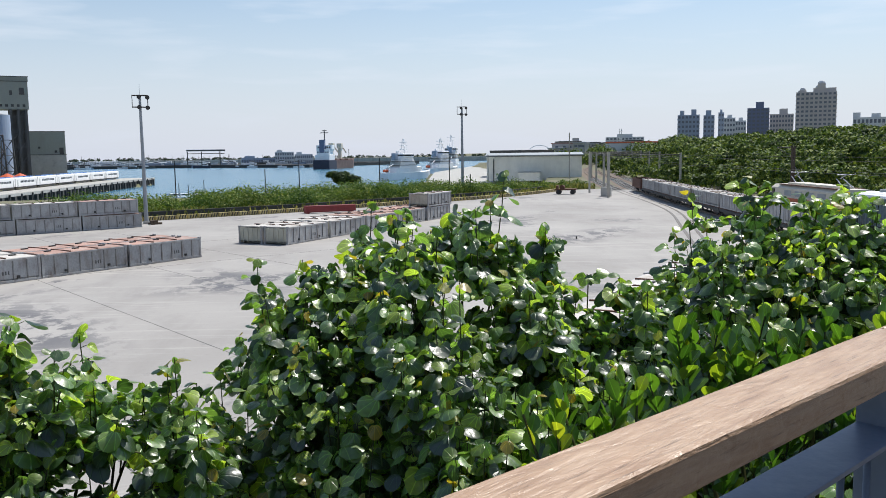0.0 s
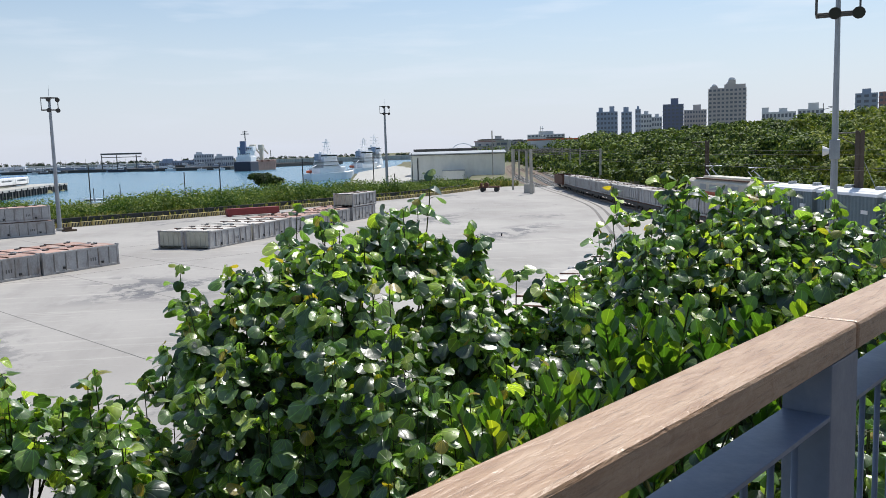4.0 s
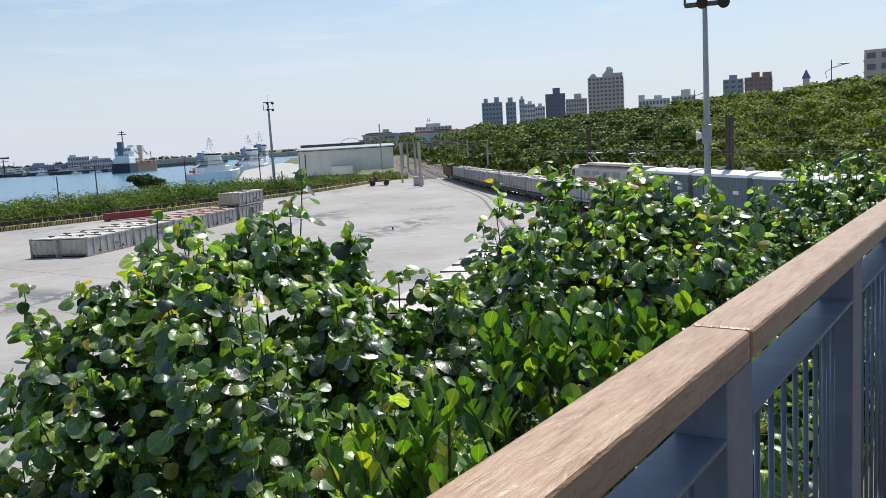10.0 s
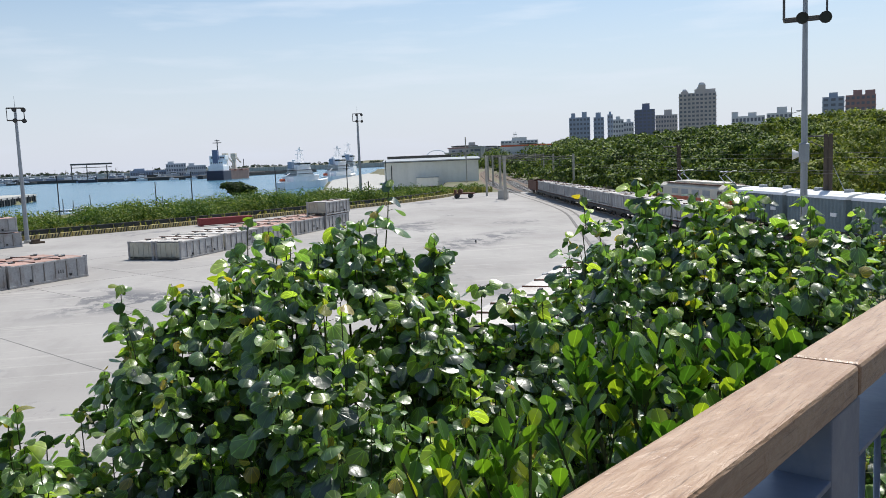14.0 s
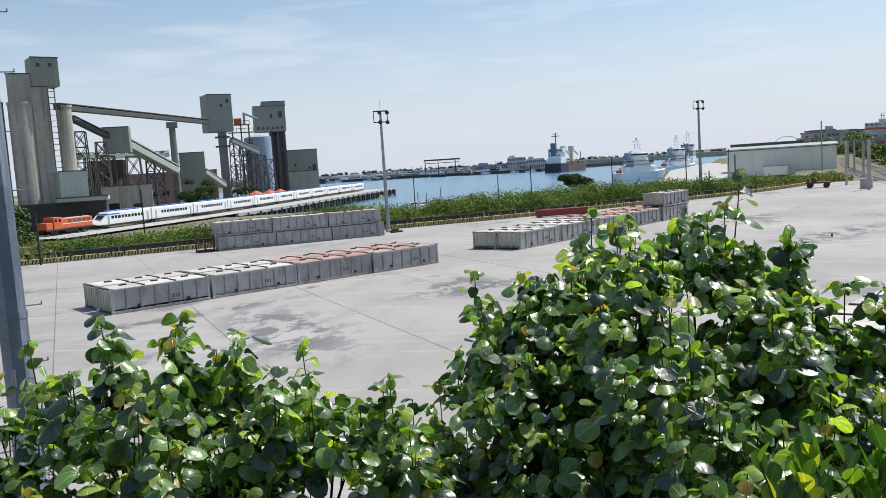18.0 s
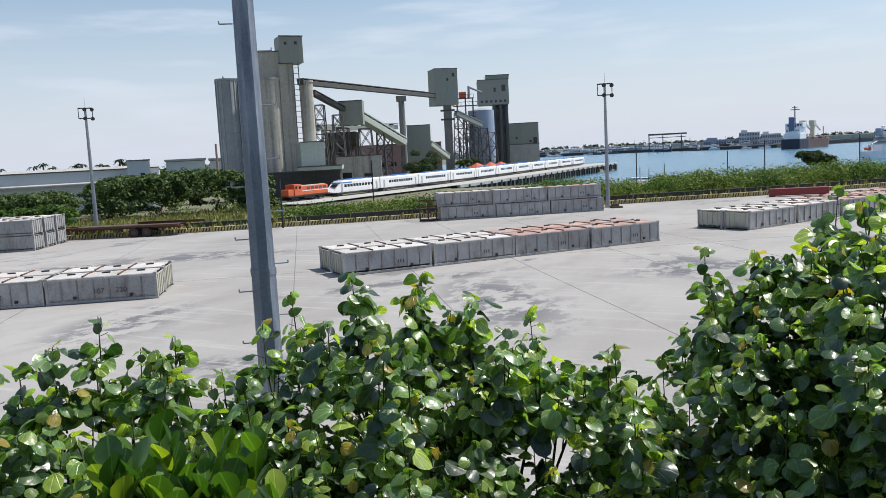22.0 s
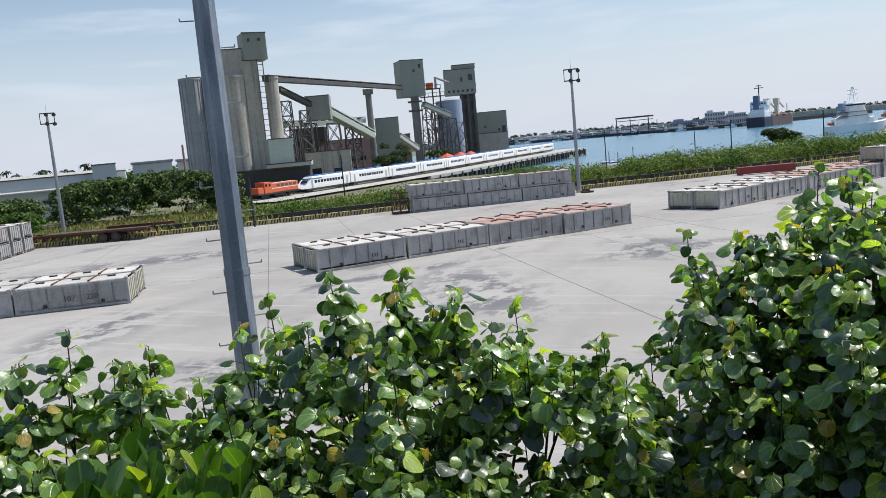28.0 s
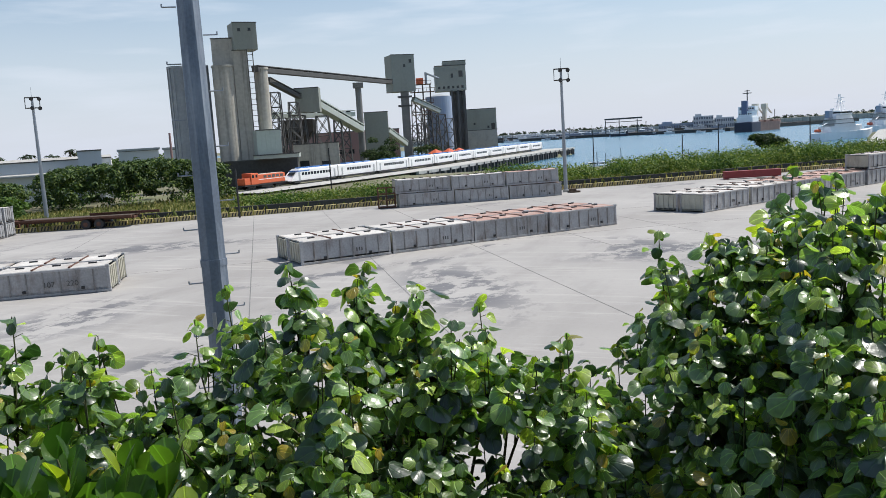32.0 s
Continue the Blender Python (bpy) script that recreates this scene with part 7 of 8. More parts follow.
for az, d, h, w in ((-35.12, 66, 0.52, 0.3), (-26.2, 95, 0.2, 0.22)):
    t = thing("catenary_mast", "dark brown catenary post in front of the wood", "catenary mast", Matrix.Translation(at(az, d)) @ Matrix.Rotation(radians(az), 4, 'Z'), "catenary masts")
    part("post", boxes((-w, -w * 0.15, -0.15, 0.15, 0, height(h, d)), (w * 0.15, w, -0.15, 0.15, 0, height(h, d)), (-w, w, -0.1, 0.1, 1, height(h, d) - 0.2), bevel=0.02), brown, t)
    part("arm", tubes([((0, 0, height(h, d) - 0.15), (-1.6, 0, height(h, d) - 0.15), 0.05), ((0, 0, height(h, d) - 1.2), (-1.6, 0, height(h, d) - 0.2), 0.03)]), M["steel_dark"], t)
    part("stay_wire", tubes([((w, 0, height(h, d) - 2.2), (2.6, 0, 0.1), 0.02)]), M["galv"], t)
wire = thing("contact_wire", "thin overhead catenary wires above the main track", "overhead wire", Matrix())
for dx, z in ((0, 5.2), (0, 6.1), (-4.6, 5.3), (1.8, 6.4)):
    pw = [p for p in spline(TRACK_C, 12.0) if p.y < 330]
    cu = bpy.data.curves.new("wire", 'CURVE')
    cu.dimensions, cu.bevel_depth, cu.bevel_resolution = '3D', 0.011, 0
    sp = cu.splines.new('POLY')
    sp.points.add(len(pw) - 1)
    for q, p in zip(sp.points, pw):
        q.co = (p.x + dx, p.y, z, 1)
    cu.materials.append(M["steel_dark"])
    part_wire = new("wire", cu)
    part_wire.parent = wire

# ---- harbour and ships ----
def hull(bm, L, B, z0, z1, bow=0.25, stern=0.9, flare=1.0):
    """A ship's hull along +x, stern at 0."""
    secs = [(0, stern * 0.85, 0.0), (0.06, stern, 0), (1 - bow, 1, 0), (1 - bow * 0.5, 0.72, 0.1), (1 - bow * 0.15, 0.28, 0.35), (1.0, 0.02, 0.6)]
    prev = None
    for s, w, rise in secs:
        zt = z1 + rise * (z1 - z0) * 0.35
        r = [bm.verts.new((s * L, -w * B / 2, zt)), bm.verts.new((s * L * 0.985, -w * B / 2 * 0.86 * flare, z0)), bm.verts.new((s * L * 0.985, w * B / 2 * 0.86 * flare, z0)), bm.verts.new((s * L, w * B / 2, zt))]
        if prev:
            for k in range(3):
                bm.faces.new((prev[k], r[k], r[k + 1], prev[k + 1]))
            bm.faces.new((prev[3], r[3], r[0], prev[0]))
        else:
            bm.faces.new(r)
        prev = r
    bm.faces.new(prev[::-1])
    bmesh.ops.recalc_face_normals(bm, faces=bm.faces[:])
    return bm


M["navy"] = material("dark_navy_hull", (0.03, 0.035, 0.06), 0.55, vary=0.2, scale=0.3, fine=2)
M["hull_brown"] = material("rusty_brown_hull", (0.2, 0.13, 0.11), 0.7, vary=0.25, scale=0.2, fine=1.5)
M["ship_white"] = material("ship_white", (0.86, 0.87, 0.88), 0.5, vary=0.08, scale=0.3, fine=2, bump=0.03)
ship = thing("cargo_ship", "cargo ship with a dark hull, white bridge and cream deck cranes", "ship", heading(at(4.75, 790, WATER), at(2.7, 868, WATER)))
part("hull", hull(bmesh.new(), 84, 16, -2, 8.0, 0.2), M["hull_brown"], ship)
part("stern_hull", boxes((-0.6, 20, -8.1, 8.1, -2, 8.6), bevel=0.8), M["navy"], ship)
part("deckhouse", boxes((3, 17, -7.2, 7.2, 8.2, 13.2), bevel=0.2), M["ship_white"], ship)
part("bridge_tier", boxes((5, 16, -6.4, 6.4, 13.2, 18.4), bevel=0.2), M["ship_white"], ship)
part("bridge", boxes((8, 16, -7.6, 7.6, 18.4, 22.4), bevel=0.2), M["ship_white"], ship)
for k in range(6):
    part("window", boxes((7.9, 8.02, -6.4 + k * 2.2, -4.9 + k * 2.2, 19.8, 21.2)), M["glass_dark"], ship)
    part("window", boxes((4.9, 5.02, -5.6 + k * 2.0, -4.6 + k * 2.0, 15.2, 16.4)), M["glass_dark"], ship)
part("funnel", boxes((4.5, 8.5, -1.6, 3.4, 15.5, 27.5), bevel=0.4), M["haze_dark"], ship)
part("main_mast", tubes([((10, 0, 22), (10, 0, 37), 0.5), ((10, -4, 34), (10, 4, 34), 0.35), ((10, -2.4, 36), (10, 2.4, 36), 0.3)]), M["steel_dark"], ship)
for x in (28, 50):
    c = part("deck_crane", boxes((x - 1.6, x + 1.6, -1.6, 1.6, 8, 23.0), (x - 2.4, x + 2.4, -2.4, 2.4, 19.5, 24.5), bevel=0.3), M["cream"], ship)
    part("jib", tubes([((x + 2, -0.8, 23.0), (x + 18, -0.4, 15.5), 0.35), ((x + 2, 0.8, 23.0), (x + 18, 0.4, 15.5), 0.35)]), M["cream"], c)
for x in (24, 38, 56, 66):
    part("hatch_cover", boxes((x, x + 8.5, -6, 6, 8, 9.6), bevel=0.2), M["hull_brown"], ship)
part("fore_mast", tubes([((76, 0, 8), (76, 0, 19), 0.35)]), M["steel_dark"], ship)


def patrol_ship(p, q, L, label):
    s = thing("patrol_ship", label, "ship", heading(p, q), "white patrol ships")
    k = L / 50
    part("hull", hull(bmesh.new(), L, 9 * k, -1, 4.2 * k, 0.3), M["ship_white"], s)
    part("aft_deck_house", boxes((8 * k, 33 * k, -4.2 * k, 4.2 * k, 4.0 * k, 7.4 * k), bevel=0.15), M["ship_white"], s)
    bm = bmesh.new()
    prism(bm, [(-4.2 * k, 7.3 * k), (4.2 * k, 7.3 * k), (3.4 * k, 13.4 * k), (-3.4 * k, 13.4 * k)], 18 * k, Matrix.Translation((11 * k, 0, 0)))
    for v in bm.verts:
        if v.co.z > 10 * k:
            v.co.x += 2.5 * k if v.co.x < 15 * k else -3.0 * k
    part("bridge_house", bm, M["ship_white"], s)
    part("bridge", boxes((15 * k, 26 * k, -4.1 * k, 4.1 * k, 13.2 * k, 15.6 * k), bevel=0.2), M["ship_white"], s)
    part("window_band", boxes((14.95 * k, 26.05 * k, -4.15 * k, 4.15 * k, 14.2 * k, 15.0 * k)), M["glass_dark"], s)
    for z in (8.6, 10.8):
        part("deck_edge", boxes((9.5 * k, 30 * k, -4.5 * k, 4.5 * k, z * k, (z + 0.25) * k)), M["steel_dark"], s)
    part("funnel", boxes((10 * k, 13 * k, -1.5 * k, 1.5 * k, 12 * k, 16 * k), bevel=0.3), M["haze_blue"], s)
    part("fore_house", boxes((30 * k, 36 * k, -3.2 * k, 3.2 * k, 4.4 * k, 7.6 * k), bevel=0.3), M["ship_white"], s)
    part("lattice_mast", tubes([((20 * k, y, 15.4 * k), (20.6 * k, y * 0.2, 24.5 * k), 0.16) for y in (-1.4, 1.4)] + [((23 * k, y, 15.4 * k), (20.9 * k, y * 0.2, 24.5 * k), 0.16) for y in (-1.4, 1.4)]
                               + [((20.7 * k, -3.0 * k, z * k), (20.7 * k, 3.0 * k, z * k), 0.14) for z in (18.2, 20.4, 22.6)]), M["ship_white"], s)
    bm = bmesh.new()
    bmesh.ops.create_uvsphere(bm, u_segments=12, v_segments=8, radius=1.0 * k)
    part("radar_dome", bm, M["ship_white"], s, smooth=True).location = (17 * k, 1.8 * k, 16.4 * k)
    part("deck_boat", boxes((4.5 * k, 9.5 * k, 2.2 * k, 4.2 * k, 4.6 * k, 6.2 * k), bevel=0.5), M["orange"], s)
    part("stern_crane", tubes([((3 * k, -2 * k, 4 * k), (3 * k, -2 * k, 8 * k), 0.25), ((3 * k, -2 * k, 8 * k), (9 * k, -1 * k, 9.4 * k), 0.18)]), M["ship_white"], s)
    for j in range(9):
        part("porthole", boxes(((12 + j * 2.4) * k, (12.7 + j * 2.4) * k, -4.0 * k, -3.85 * k, 5.2 * k, 5.9 * k)), M["glass_dark"], s)
    return s


patrol_ship(at(0.55, 418, WATER), at(-2.6, 452, WATER), 42, "white patrol ship with a lattice mast moored at the quay")
patrol_ship(at(-2.5, 520, WATER), at(-4.4, 560, WATER), 46, "white patrol ship with a tall mast moored behind another")
patrol_ship(at(-3.9, 640, WATER), at(-4.4, 700, WATER), 56, "white patrol ship moored far along the quay")

# quay where they lie
quay = [(quay_x(y) + 5, y) for y in range(230, 940, 20)]
tagged(part("east_quay", strip([(x + 14, y) for x, y in quay], (-38, 16), -2.2), M["conc"]), "pale concrete quay along the harbour", "quay", kind="structure")

# far quay with a fishing port
far_q = [at(23, 1130), at(17, 1105), at(13.5, 1080), at(9.5, 985), at(6.0, 930), at(4.6, 935)]
far_line = spline([(p.x, p.y) for p in far_q], 20.0)
fq = tagged(new("far_quay"), "dark far quay wall of the fishing port", "quay", kind="structure")
for a, b in zip(far_line, far_line[1:]):
    part("quay_wall", boxes((0, (b - a).length + 0.3, 0, 260, -8, -2.2)), M["conc_dark"], fq).matrix_world = heading(a, b)
random.seed(21)
boat_mats = (M["ship_white"], M["haze_white"], M["haze_blue"], M["ship_white"], M["steel_dark"], M["navy"])


def boat(m, L, mat):
    b = thing("fishing_boat", "small white fishing boat moored at the far quay", "boat", m, "fishing boats")
    part("hull", hull(bmesh.new(), L, L * 0.26, -0.3, L * 0.13, 0.3), mat, b)
    part("cabin", boxes((L * 0.15, L * 0.45, -L * 0.09, L * 0.09, L * 0.1, L * 0.25), bevel=0.1), M["ship_white"], b)
    part("cabin_windows", boxes((L * 0.18, L * 0.46, -L * 0.093, L * 0.093, L * 0.18, L * 0.22)), M["glass_dark"], b)
    part("awning", boxes((L * -0.02, L * 0.17, -L * 0.09, L * 0.09, L * 0.22, L * 0.235)), M["haze_blue"], b)
    part("mast", tubes([((L * 0.5, 0, L * 0.1), (L * 0.5, 0, L * 0.62), 0.12)]), M["steel_dark"], b)
    return b


for k in range(64):
    az = random.uniform(5.6, 20.8)
    d = float(np.interp(az, [5, 6, 9.5, 13.5, 17, 23], [925, 925, 975, 1070, 1095, 1120])) - random.uniform(4, 10)
    rowk = random.random()
    z = WATER + 0.1
    if rowk > 0.25:
        d += random.uniform(20, 120)
        z = -2.2
    a = random.uniform(-0.5, 0.5) + radians(az) + (0 if random.random() < 0.5 else math.pi)
    boat(Matrix.Translation(at(az, d, z)) @ Matrix.Rotation(a, 4, 'Z'), random.uniform(9, 21), random.choice(boat_mats))
for az, d, L in ((14.9, 262, 8), (13.4, 270, 9), (14.2, 266, 7), (8.6, 300, 5)):
    boat(Matrix.Translation(at(az, d, WATER + 0.1)) @ Matrix.Rotation(radians(az) + 0.2, 4, 'Z'), L, M["ship_white"])
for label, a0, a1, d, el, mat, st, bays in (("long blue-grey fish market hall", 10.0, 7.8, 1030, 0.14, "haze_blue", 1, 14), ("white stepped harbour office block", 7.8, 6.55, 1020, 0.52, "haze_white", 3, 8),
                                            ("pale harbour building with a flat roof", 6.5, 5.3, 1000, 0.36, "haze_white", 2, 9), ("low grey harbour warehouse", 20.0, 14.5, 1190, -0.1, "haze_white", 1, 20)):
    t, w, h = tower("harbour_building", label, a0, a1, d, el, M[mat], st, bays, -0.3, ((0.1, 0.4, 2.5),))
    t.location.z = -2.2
gt = thing("gantry_frame", "grey steel gantry frame over the boat yard", "gantry", place(12.25, 1040, -3.4))
w = span(13.45, 11.1, 1040)
for x in (-0.5, -0.12, 0.38):
    for y in (0, 9):
        part("leg", boxes((x * w - 0.5, x * w + 0.5, y - 0.5, y + 0.5, 0, height(0.38, 1040) + 3.4)), M["steel_dark"], gt)
for y in (0, 9):
    part("top_beam", boxes((-w / 2 - 1, w / 2 + 1, y - 0.6, y + 0.6, height(0.4, 1040) + 3.4, height(0.5, 1040) + 3.4)), M["steel_dark"], gt)
    part("low_beam", boxes((-w / 2, w / 2, y - 0.3, y + 0.3, height(0.22, 1040) + 3.4, height(0.26, 1040) + 3.4)), M["steel_dark"], gt)

# breakwater and the trees on it
bw = [at(30, 1560), at(20, 1540), at(10, 1500), at(2, 1480), at(-6, 1500), at(-13, 1560)]
bline = spline([(p.x, p.y) for p in bw], 60.0)
br = tagged(new("breakwater"), "long grey breakwater wall across the harbour", "breakwater", kind="structure")
for a, b in zip(bline, bline[1:]):
    part("wall_length", boxes((0, (b - a).length + 0.5, -8, 8, -8, 2.6), bevel=0.5), M["silo_concrete"], br).matrix_world = heading(a, b)
cs = [(p.x + random.uniform(-30, 30), p.y + random.uniform(8, 30), 2.6 + random.uniform(0, 1.6) * (1 if random.random() < 0.7 else 2.2)) for p in spline([(q.x, q.y) for q in bw], 3.2)]
woods("breakwater_scrub", "dark green trees along the breakwater", cs, [random.uniform(2.2, 3.4) for _ in cs], [40] * len(cs), 1.6, M["far_green"])
# low wooded shore and roofs to the left and right
cs = [tuple(at(random.uniform(41, 64), random.uniform(300, 420), random.uniform(0, 5.5))) for _ in range(150)]
woods("far_wood", "far row of dark green trees behind the warehouse", cs, [random.uniform(2.5, 4) for _ in cs], [220] * len(cs), 0.7, M["scrub_dark"])
cs = [tuple(at(random.uniform(57.5, 70), random.uniform(560, 700), random.uniform(0, 4))) for _ in range(60)]
woods("far_hill_wood", "wooded low hill on the horizon", cs, [random.uniform(7, 10) for _ in cs], [120] * len(cs), 2.6, M["wood_far"])
cs = [tuple(at(random.uniform(-20, -10.8), random.uniform(480, 760), 0)) for _ in range(240)]
cs = [(x, y, 7.2 + math.hypot(x, y) * math.tan(radians(float(np.interp(math.degrees(math.atan2(-x, y)), [-20, -17, -14, -11], [0.95, 0.5, 0.3, 0.0])))) - random.uniform(2.5, 8)) for x, y, z in cs]
woods("hill_wood", "wooded hillside with houses beyond the railway", cs, [random.uniform(3.5, 6) for _ in cs], [190] * len(cs), 1.1, M["wood_far"])
# palms above the long warehouse
random.seed(8)
for k in range(15):
    az = random.uniform(47.5, 56.5)
    d = random.uniform(300, 340)
    zt = height(random.uniform(0.25, 0.6), d)
    t = thing("palm_tree", "far coconut palm behind the warehouse", "palm tree", Matrix.Translation(at(az, d, LOW)), "far palms")
    part("trunk", tubes([((0, 0, 0), (random.uniform(-0.6, 0.6), 0, zt - LOW), 0.28)]), M["bark"], t)
    n = 11
    fr_p = np.zeros((n, 3)) + (0, 0, zt - LOW)
    ang = rng.uniform(0, 6.283, n)
    sp = np.stack([np.cos(ang), np.sin(ang), rng.uniform(-0.5, 0.7, n)], 1)
    fro = [(0, -0.03, 0), (0.5, -0.16, 0.12), (1.0, -0.02, -0.25), (1.0, 0.02, -0.25), (0.5, 0.16, 0.12), (0, 0.03, 0)]
    part("frond_crown", scatter_mesh("frond_crown", fro, [(0, 1, 4, 5), (1, 2, 3, 4)], fr_p, np.tile((0, 0, 1.0), (n, 1)) + rng.normal(size=(n, 3)) * 0.2, np.full(n, 2.6), M["far_green"], sp), None, t)
ch = thing("chimney", "slim brick chimney beyond the trees", "chimney", place(42.3, 300, LOW))
part("shaft", tube(bmesh.new(), (0, 0, 0), (0, 0, height(1.35, 300) - LOW), 0.45, 0.35, 12), M["haze_red"], ch)
for az, d, w, el, nm in ((44.3, 330, 14, 0.35, "low grey house with a flat roof"), (41.9, 330, 10, 0.3, "low pale house with a flat roof"), (-16.2, 520, 30, 0.55, "low house with an orange-red roof")):
    t = clad_box("far_house", nm + " beyond the trees", az, d, w, 8, LOW, height(el, d), M["haze_white"], ((-w * 0.25, 5, 2, 1.2), (w * 0.2, 5, 2, 1.2)), turn=az)
    part("roof", boxes((-w / 2 - 0.5, w / 2 + 0.5, -0.6, 8.4, height(el, d) - LOW, height(el, d) - LOW + 0.8)), M["orange"] if "orange" in nm else M["roof_grey"], t)
random.seed(31)
for k in range(17):
    az = -11.4 - 5.6 * k / 16 + random.uniform(-0.15, 0.15)
    d, w = random.uniform(500, 620), random.uniform(7, 15)
    top = height(float(np.interp(-az, [11, 12.2, 13.5, 15, 17], [0.35, 0.72, 0.6, 0.62, 0.85])) - random.uniform(0, 0.42), d)
    t = thing("hill_house", random.choice(("pale flat-roofed house on the wooded hillside", "grey concrete house on the wooded hillside", "white house with a dark roof on the hillside")), "house", place(az, d, -2, az + random.uniform(-30, 30)), "houses on the hillside")
    h = top + 2
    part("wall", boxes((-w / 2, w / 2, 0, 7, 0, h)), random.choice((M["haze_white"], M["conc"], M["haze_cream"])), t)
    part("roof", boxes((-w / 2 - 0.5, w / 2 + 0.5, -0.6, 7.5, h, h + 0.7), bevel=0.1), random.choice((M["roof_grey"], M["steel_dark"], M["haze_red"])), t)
    for q in (-0.28, 0.05, 0.3):
        part("window", boxes((w * q - 0.9, w * q + 0.9, -0.1, 0.05, h - 2.4, h - 1.1)), M["win_far"], t)
an = thing("radio_tower", "pale lattice radio tower on the hill", "radio tower", place(-15.47, 800, 5))
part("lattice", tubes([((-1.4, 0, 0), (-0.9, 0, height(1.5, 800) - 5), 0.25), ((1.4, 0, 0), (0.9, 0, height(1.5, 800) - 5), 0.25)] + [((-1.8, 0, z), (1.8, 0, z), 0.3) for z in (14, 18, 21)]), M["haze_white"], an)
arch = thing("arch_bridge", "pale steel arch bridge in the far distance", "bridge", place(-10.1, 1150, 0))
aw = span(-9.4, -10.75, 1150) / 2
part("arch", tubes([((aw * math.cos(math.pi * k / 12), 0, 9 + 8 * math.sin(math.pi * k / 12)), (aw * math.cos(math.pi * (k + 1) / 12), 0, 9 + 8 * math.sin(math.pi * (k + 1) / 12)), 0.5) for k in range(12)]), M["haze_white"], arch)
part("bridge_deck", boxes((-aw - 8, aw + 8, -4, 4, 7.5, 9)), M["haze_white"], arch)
clad_box("long_shed", "long dark-roofed shed behind the harbour shed", -8.9, 330, 25, 20, -2, height(0.16, 330), M["steel_dark"], turn=-8.9)
# street lamps on the hill road
for az, d, el in ((-41.1, 190, 3.45), (-33.05, 250, 2.25)):
    t = thing("street_lamp", "grey street lamp with a curved arm on the hill road", "street lamp", place(az, d, 5))
    h = height(el, d) - 5
    part("pole", tubes([((0, 0, 0), (0, 0, h), 0.09)]), M["steel_dark"], t)
    part("arm", tubes([((-0.9, 0, h - 3.6), (-1.1, 0, h - 2.4), 0.06), ((-1.1, 0, h - 2.4), (0.2, 0, h - 1.6), 0.06), ((0.2, 0, h - 1.6), (3.2, 0, h - 0.9), 0.08)]), M["galv"], t)
    part("lamp_head", boxes((1.2, 3.3, -0.2, 0.2, h - 1.05, h - 0.85), bevel=0.05), M["galv"], t)

# ---- things on and around the yard ----
tr = thing("flatbed_trailer", "rusty flatbed trailer with beams on it parked by the kerb", "trailer", heading((-80.0, 60.3, 0), (-64.0, 66.8, 0)))
part("bed", boxes((0, 15.5, -0.5, 0.5, 0.85, 1.1), (0, 15.5, -1.2, -1.0, 1.05, 1.25), (0, 15.5, 1.0, 1.2, 1.05, 1.25), bevel=0.02), M["rust"], tr)
for k in range(9):
    part("cross_member", boxes((0.4 + k * 1.8, 0.55 + k * 1.8, -1.2, 1.2, 1.08, 1.2)), M["rust"], tr)
part("deck_planks", boxes((4, 15.4, -1.15, 1.15, 1.2, 1.28), bevel=0.01), M["bark"], tr)
for x in (10.6, 12.0):
    for y in (-0.95, 0.95):
        o = part("wheel", tube(bmesh.new(), (x, y - 0.28, 0.5), (x, y + 0.28, 0.5), 0.5, None, 18), M["dark"], tr)
        part("rim", tube(bmesh.new(), (x, y - 0.3, 0.5), (x, y + 0.3, 0.5), 0.24, None, 12), M["rust"], o)
for y in (-0.8, 0.8):
    part("landing_leg", boxes((3.2, 3.4, y - 0.1, y + 0.1, 0, 0.95)), M["rust"], tr)
bmz = thing("steel_beam", "rusty steel beam lying across the trailer", "beam", heading((-70.5, 64.6, 1.28), (-63.0, 67.6, 1.34)))
part("beam", boxes((0, 7.5, -0.12, 0.12, 0, 0.05), (0, 7.5, -0.02, 0.02, 0.05, 0.22), (0, 7.5, -0.12, 0.12, 0.22, 0.27)), M["rust"], bmz)

rb = thing("spreader_beam", "dark red steel spreader beam by the kerb", "steel beam", heading((-11.0, 105.3, 0), (-4.9, 107.6, 0)))
part("girder", boxes((0, 6.6, -0.5, 0.5, 0.12, 0.95), bevel=0.05), M["red"], rb)
for x in (0.3, 6.1):
    part("foot", boxes((x - 0.2, x + 0.2, -0.7, 0.7, 0, 0.13), bevel=0.03), M["red"], rb)

ct = thing("broken_cart", "rusty broken handling cart at the yard end", "cart", heading((28.2, 142.8, 0), (31.7, 141.6, 0)))
part("frame", boxes((0, 3.6, -0.9, 0.9, 0.7, 0.95), (0.2, 0.5, -0.9, 0.9, 0.95, 1.5), bevel=0.03), M["rust"], ct)
part("drum", tube(bmesh.new(), (1.2, -0.7, 1.2), (1.2, 0.7, 1.2), 0.4, None, 16), M["rust"], ct)
for x in (0.6, 3.0):
    for y in (-0.8, 0.8):
        part("wheel", tube(bmesh.new(), (x, y - 0.15, 0.4), (x, y + 0.15, 0.4), 0.4, None, 14), M["dark"], ct)
blk = part("concrete_block", boxes((-0.8, 0.8, -0.6, 0.6, 0, 1.5), bevel=0.06), M["conc"])
blk.matrix_world = heading((34.6, 133.2, 0), (36, 132.6, 0))
tagged(blk, "stained concrete block at the foot of a mast", "concrete block")
cr = thing("pallet_cage", "rusty pallet cage beside the stacked containers", "cage", heading((-43.2, 78.0, 0), (-41.6, 79.0, 0)))
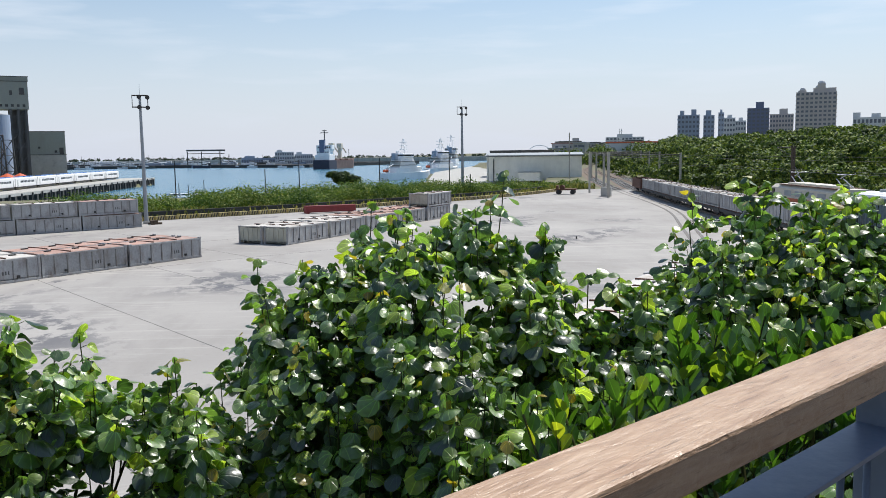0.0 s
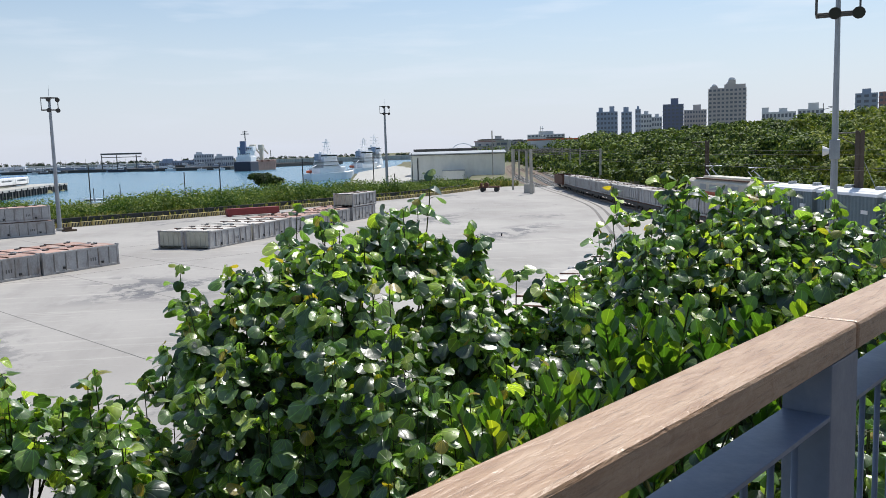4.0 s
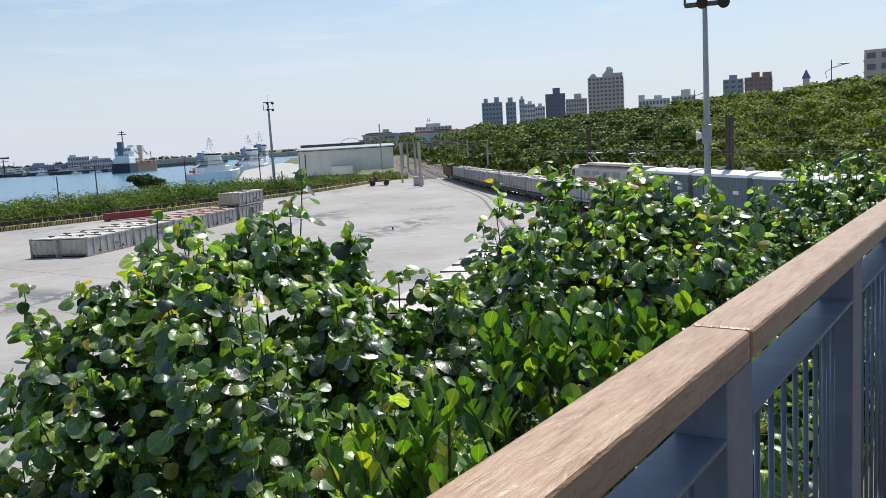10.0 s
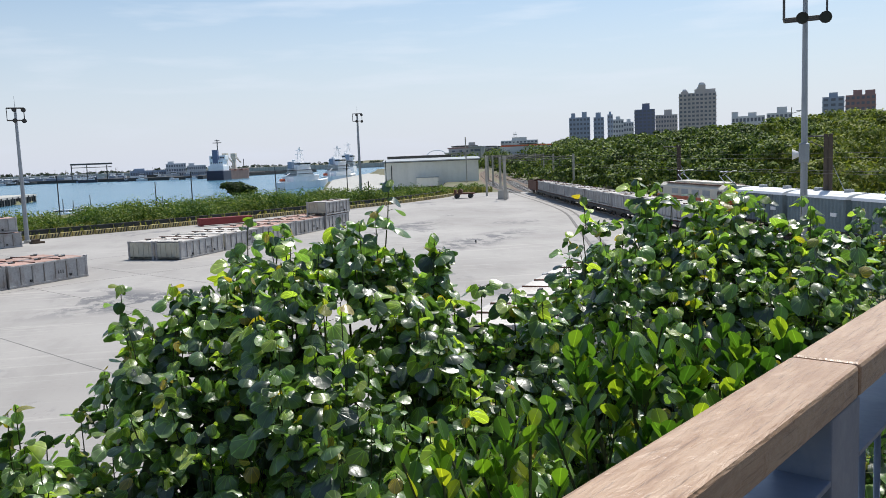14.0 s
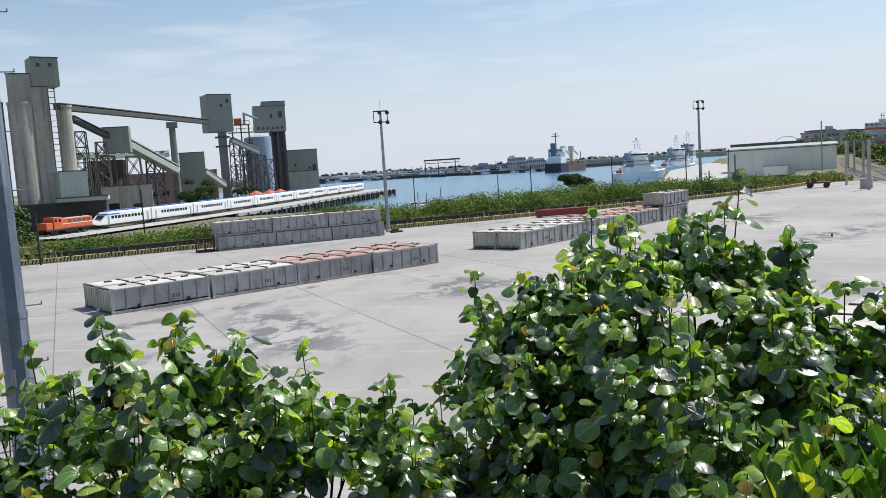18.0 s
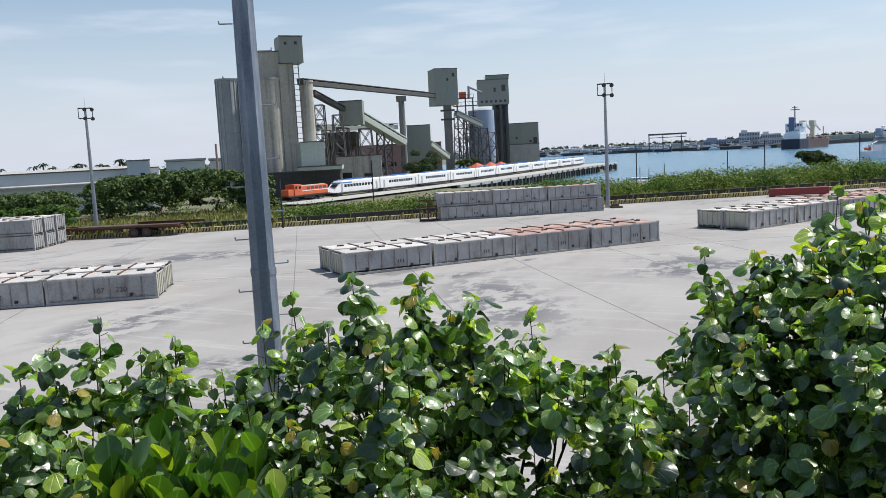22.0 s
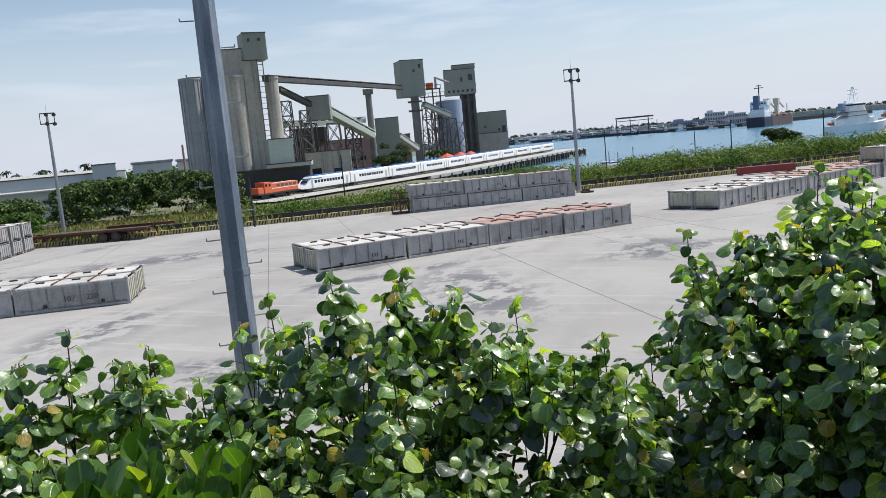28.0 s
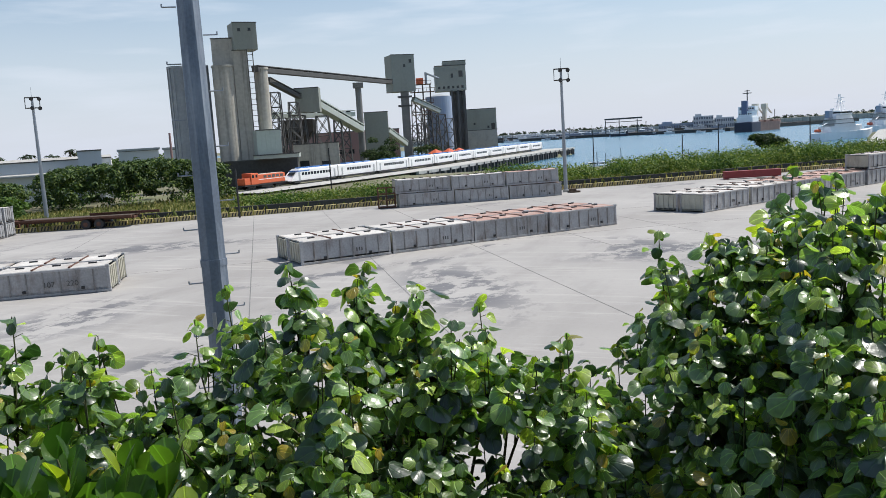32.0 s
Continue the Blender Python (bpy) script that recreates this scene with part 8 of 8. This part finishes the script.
for x in (0.05, 0.95, 1.85):
    for y in (0.05, 1.25):
        part("upright", boxes((x - 0.05, x + 0.05, y - 0.05, y + 0.05, 0, 2.2)), M["rust"], cr)
for z in (0.1, 0.8, 1.5, 2.15):
    part("rail", boxes((0, 1.9, -0.02, 0.04, z, z + 0.07), (0, 1.9, 1.26, 1.32, z, z + 0.07)), M["rust"], cr)
part("base", boxes((0, 1.9, 0, 1.3, 0.05, 0.15)), M["rust"], cr)
pal = part("timber_pallet", boxes((-0.6, 0.6, -0.5, 0.5, 0.12, 0.2), (-0.6, 0.6, -0.5, -0.35, 0, 0.12), (-0.6, 0.6, 0.35, 0.5, 0, 0.12), (-0.5, 0.2, -0.3, 0.3, 0.2, 0.45), bevel=0.01), M["bark"])
pal.matrix_world = heading((-25.9, 92.6, 0), (-24, 94, 0))
tagged(pal, "weathered timber pallet at the foot of the mast", "pallet")
for az, d, z in ((-12.6, 70, 0.22), (-9.6, 62, 0.25)):
    bol = part("bollard", tube(bmesh.new(), (0, 0, 0), (0, 0, z), 0.07, 0.06, 10), M["dark"])
    bol.location = at(az, d)
    tagged(bol, "short black post standing on the yard", "bollard")
for az, d, el in ((14.25, 165, -0.2), (8.5, 170, -0.85), (6.25, 165, -0.28), (0.82, 170, -0.2), (-3.95, 172, -0.16), (-5.38, 142, -1.41), (-6.6, 236, -0.07), (32.1, 130, -0.26), (38.3, 92, -1.23)):
    p = at(az, d)
    z0 = land(p.x, p.y) - 0.1 if land(p.x, p.y) > -3 else -2.2
    po = part("fence_post", tube(bmesh.new(), (0, 0, 0), (0, 0, height(el, d) - z0), 0.11, 0.09, 8), M["dark"])
    po.location = (p.x, p.y, z0)
    tagged(po, "thin dark pole standing in the scrub", "pole", group="thin poles in the scrub")
for az, d in ((24.9, 300), (24.0, 306), (23.3, 312)):
    t = thing("canopy_tent", "orange canopy tent behind the train", "tent", place(az, d, LOW))
    zt = height(-0.8, d) - LOW
    bm = bmesh.new()
    tube(bm, (0, 0, zt - 1.6), (0, 0, zt), 3.4, 0.15, 8)
    part("roof", bm, M["orange"], t)
    for x in (-2.6, 2.6):
        part("pole", tubes([((x, 0, 0), (x, 0, zt - 1.4), 0.06)]), M["white"], t)
# fleet numbers on the nearest row
def number(text, p, size):
    cu = bpy.data.curves.new("number", 'FONT')
    cu.body, cu.size, cu.extrude = text, size, 0.003
    cu.materials.append(M["steel_dark"])
    o = new("number", cu)
    o.matrix_world = heading((*p, 0), (p[0] + 0.815, p[1] + 0.58, 0)) @ pose(0, 0.03, 0, 90)
    return tagged(o, "dark painted number on a grey container side", "number")


d0 = Vector((-35.4, 33.3, 0)) - Vector((0.815, 0.58, 0)) * 17.9
dr = Vector((0.815, 0.58, 0)).normalized()
for text, x in (("107", 12 + 2.55), ("220", 12 + 3.75), ("110", 6 + 3.2)):
    q = d0 + dr * x
    number(text, (q.x, q.y), 0.42).location.z = 0.5
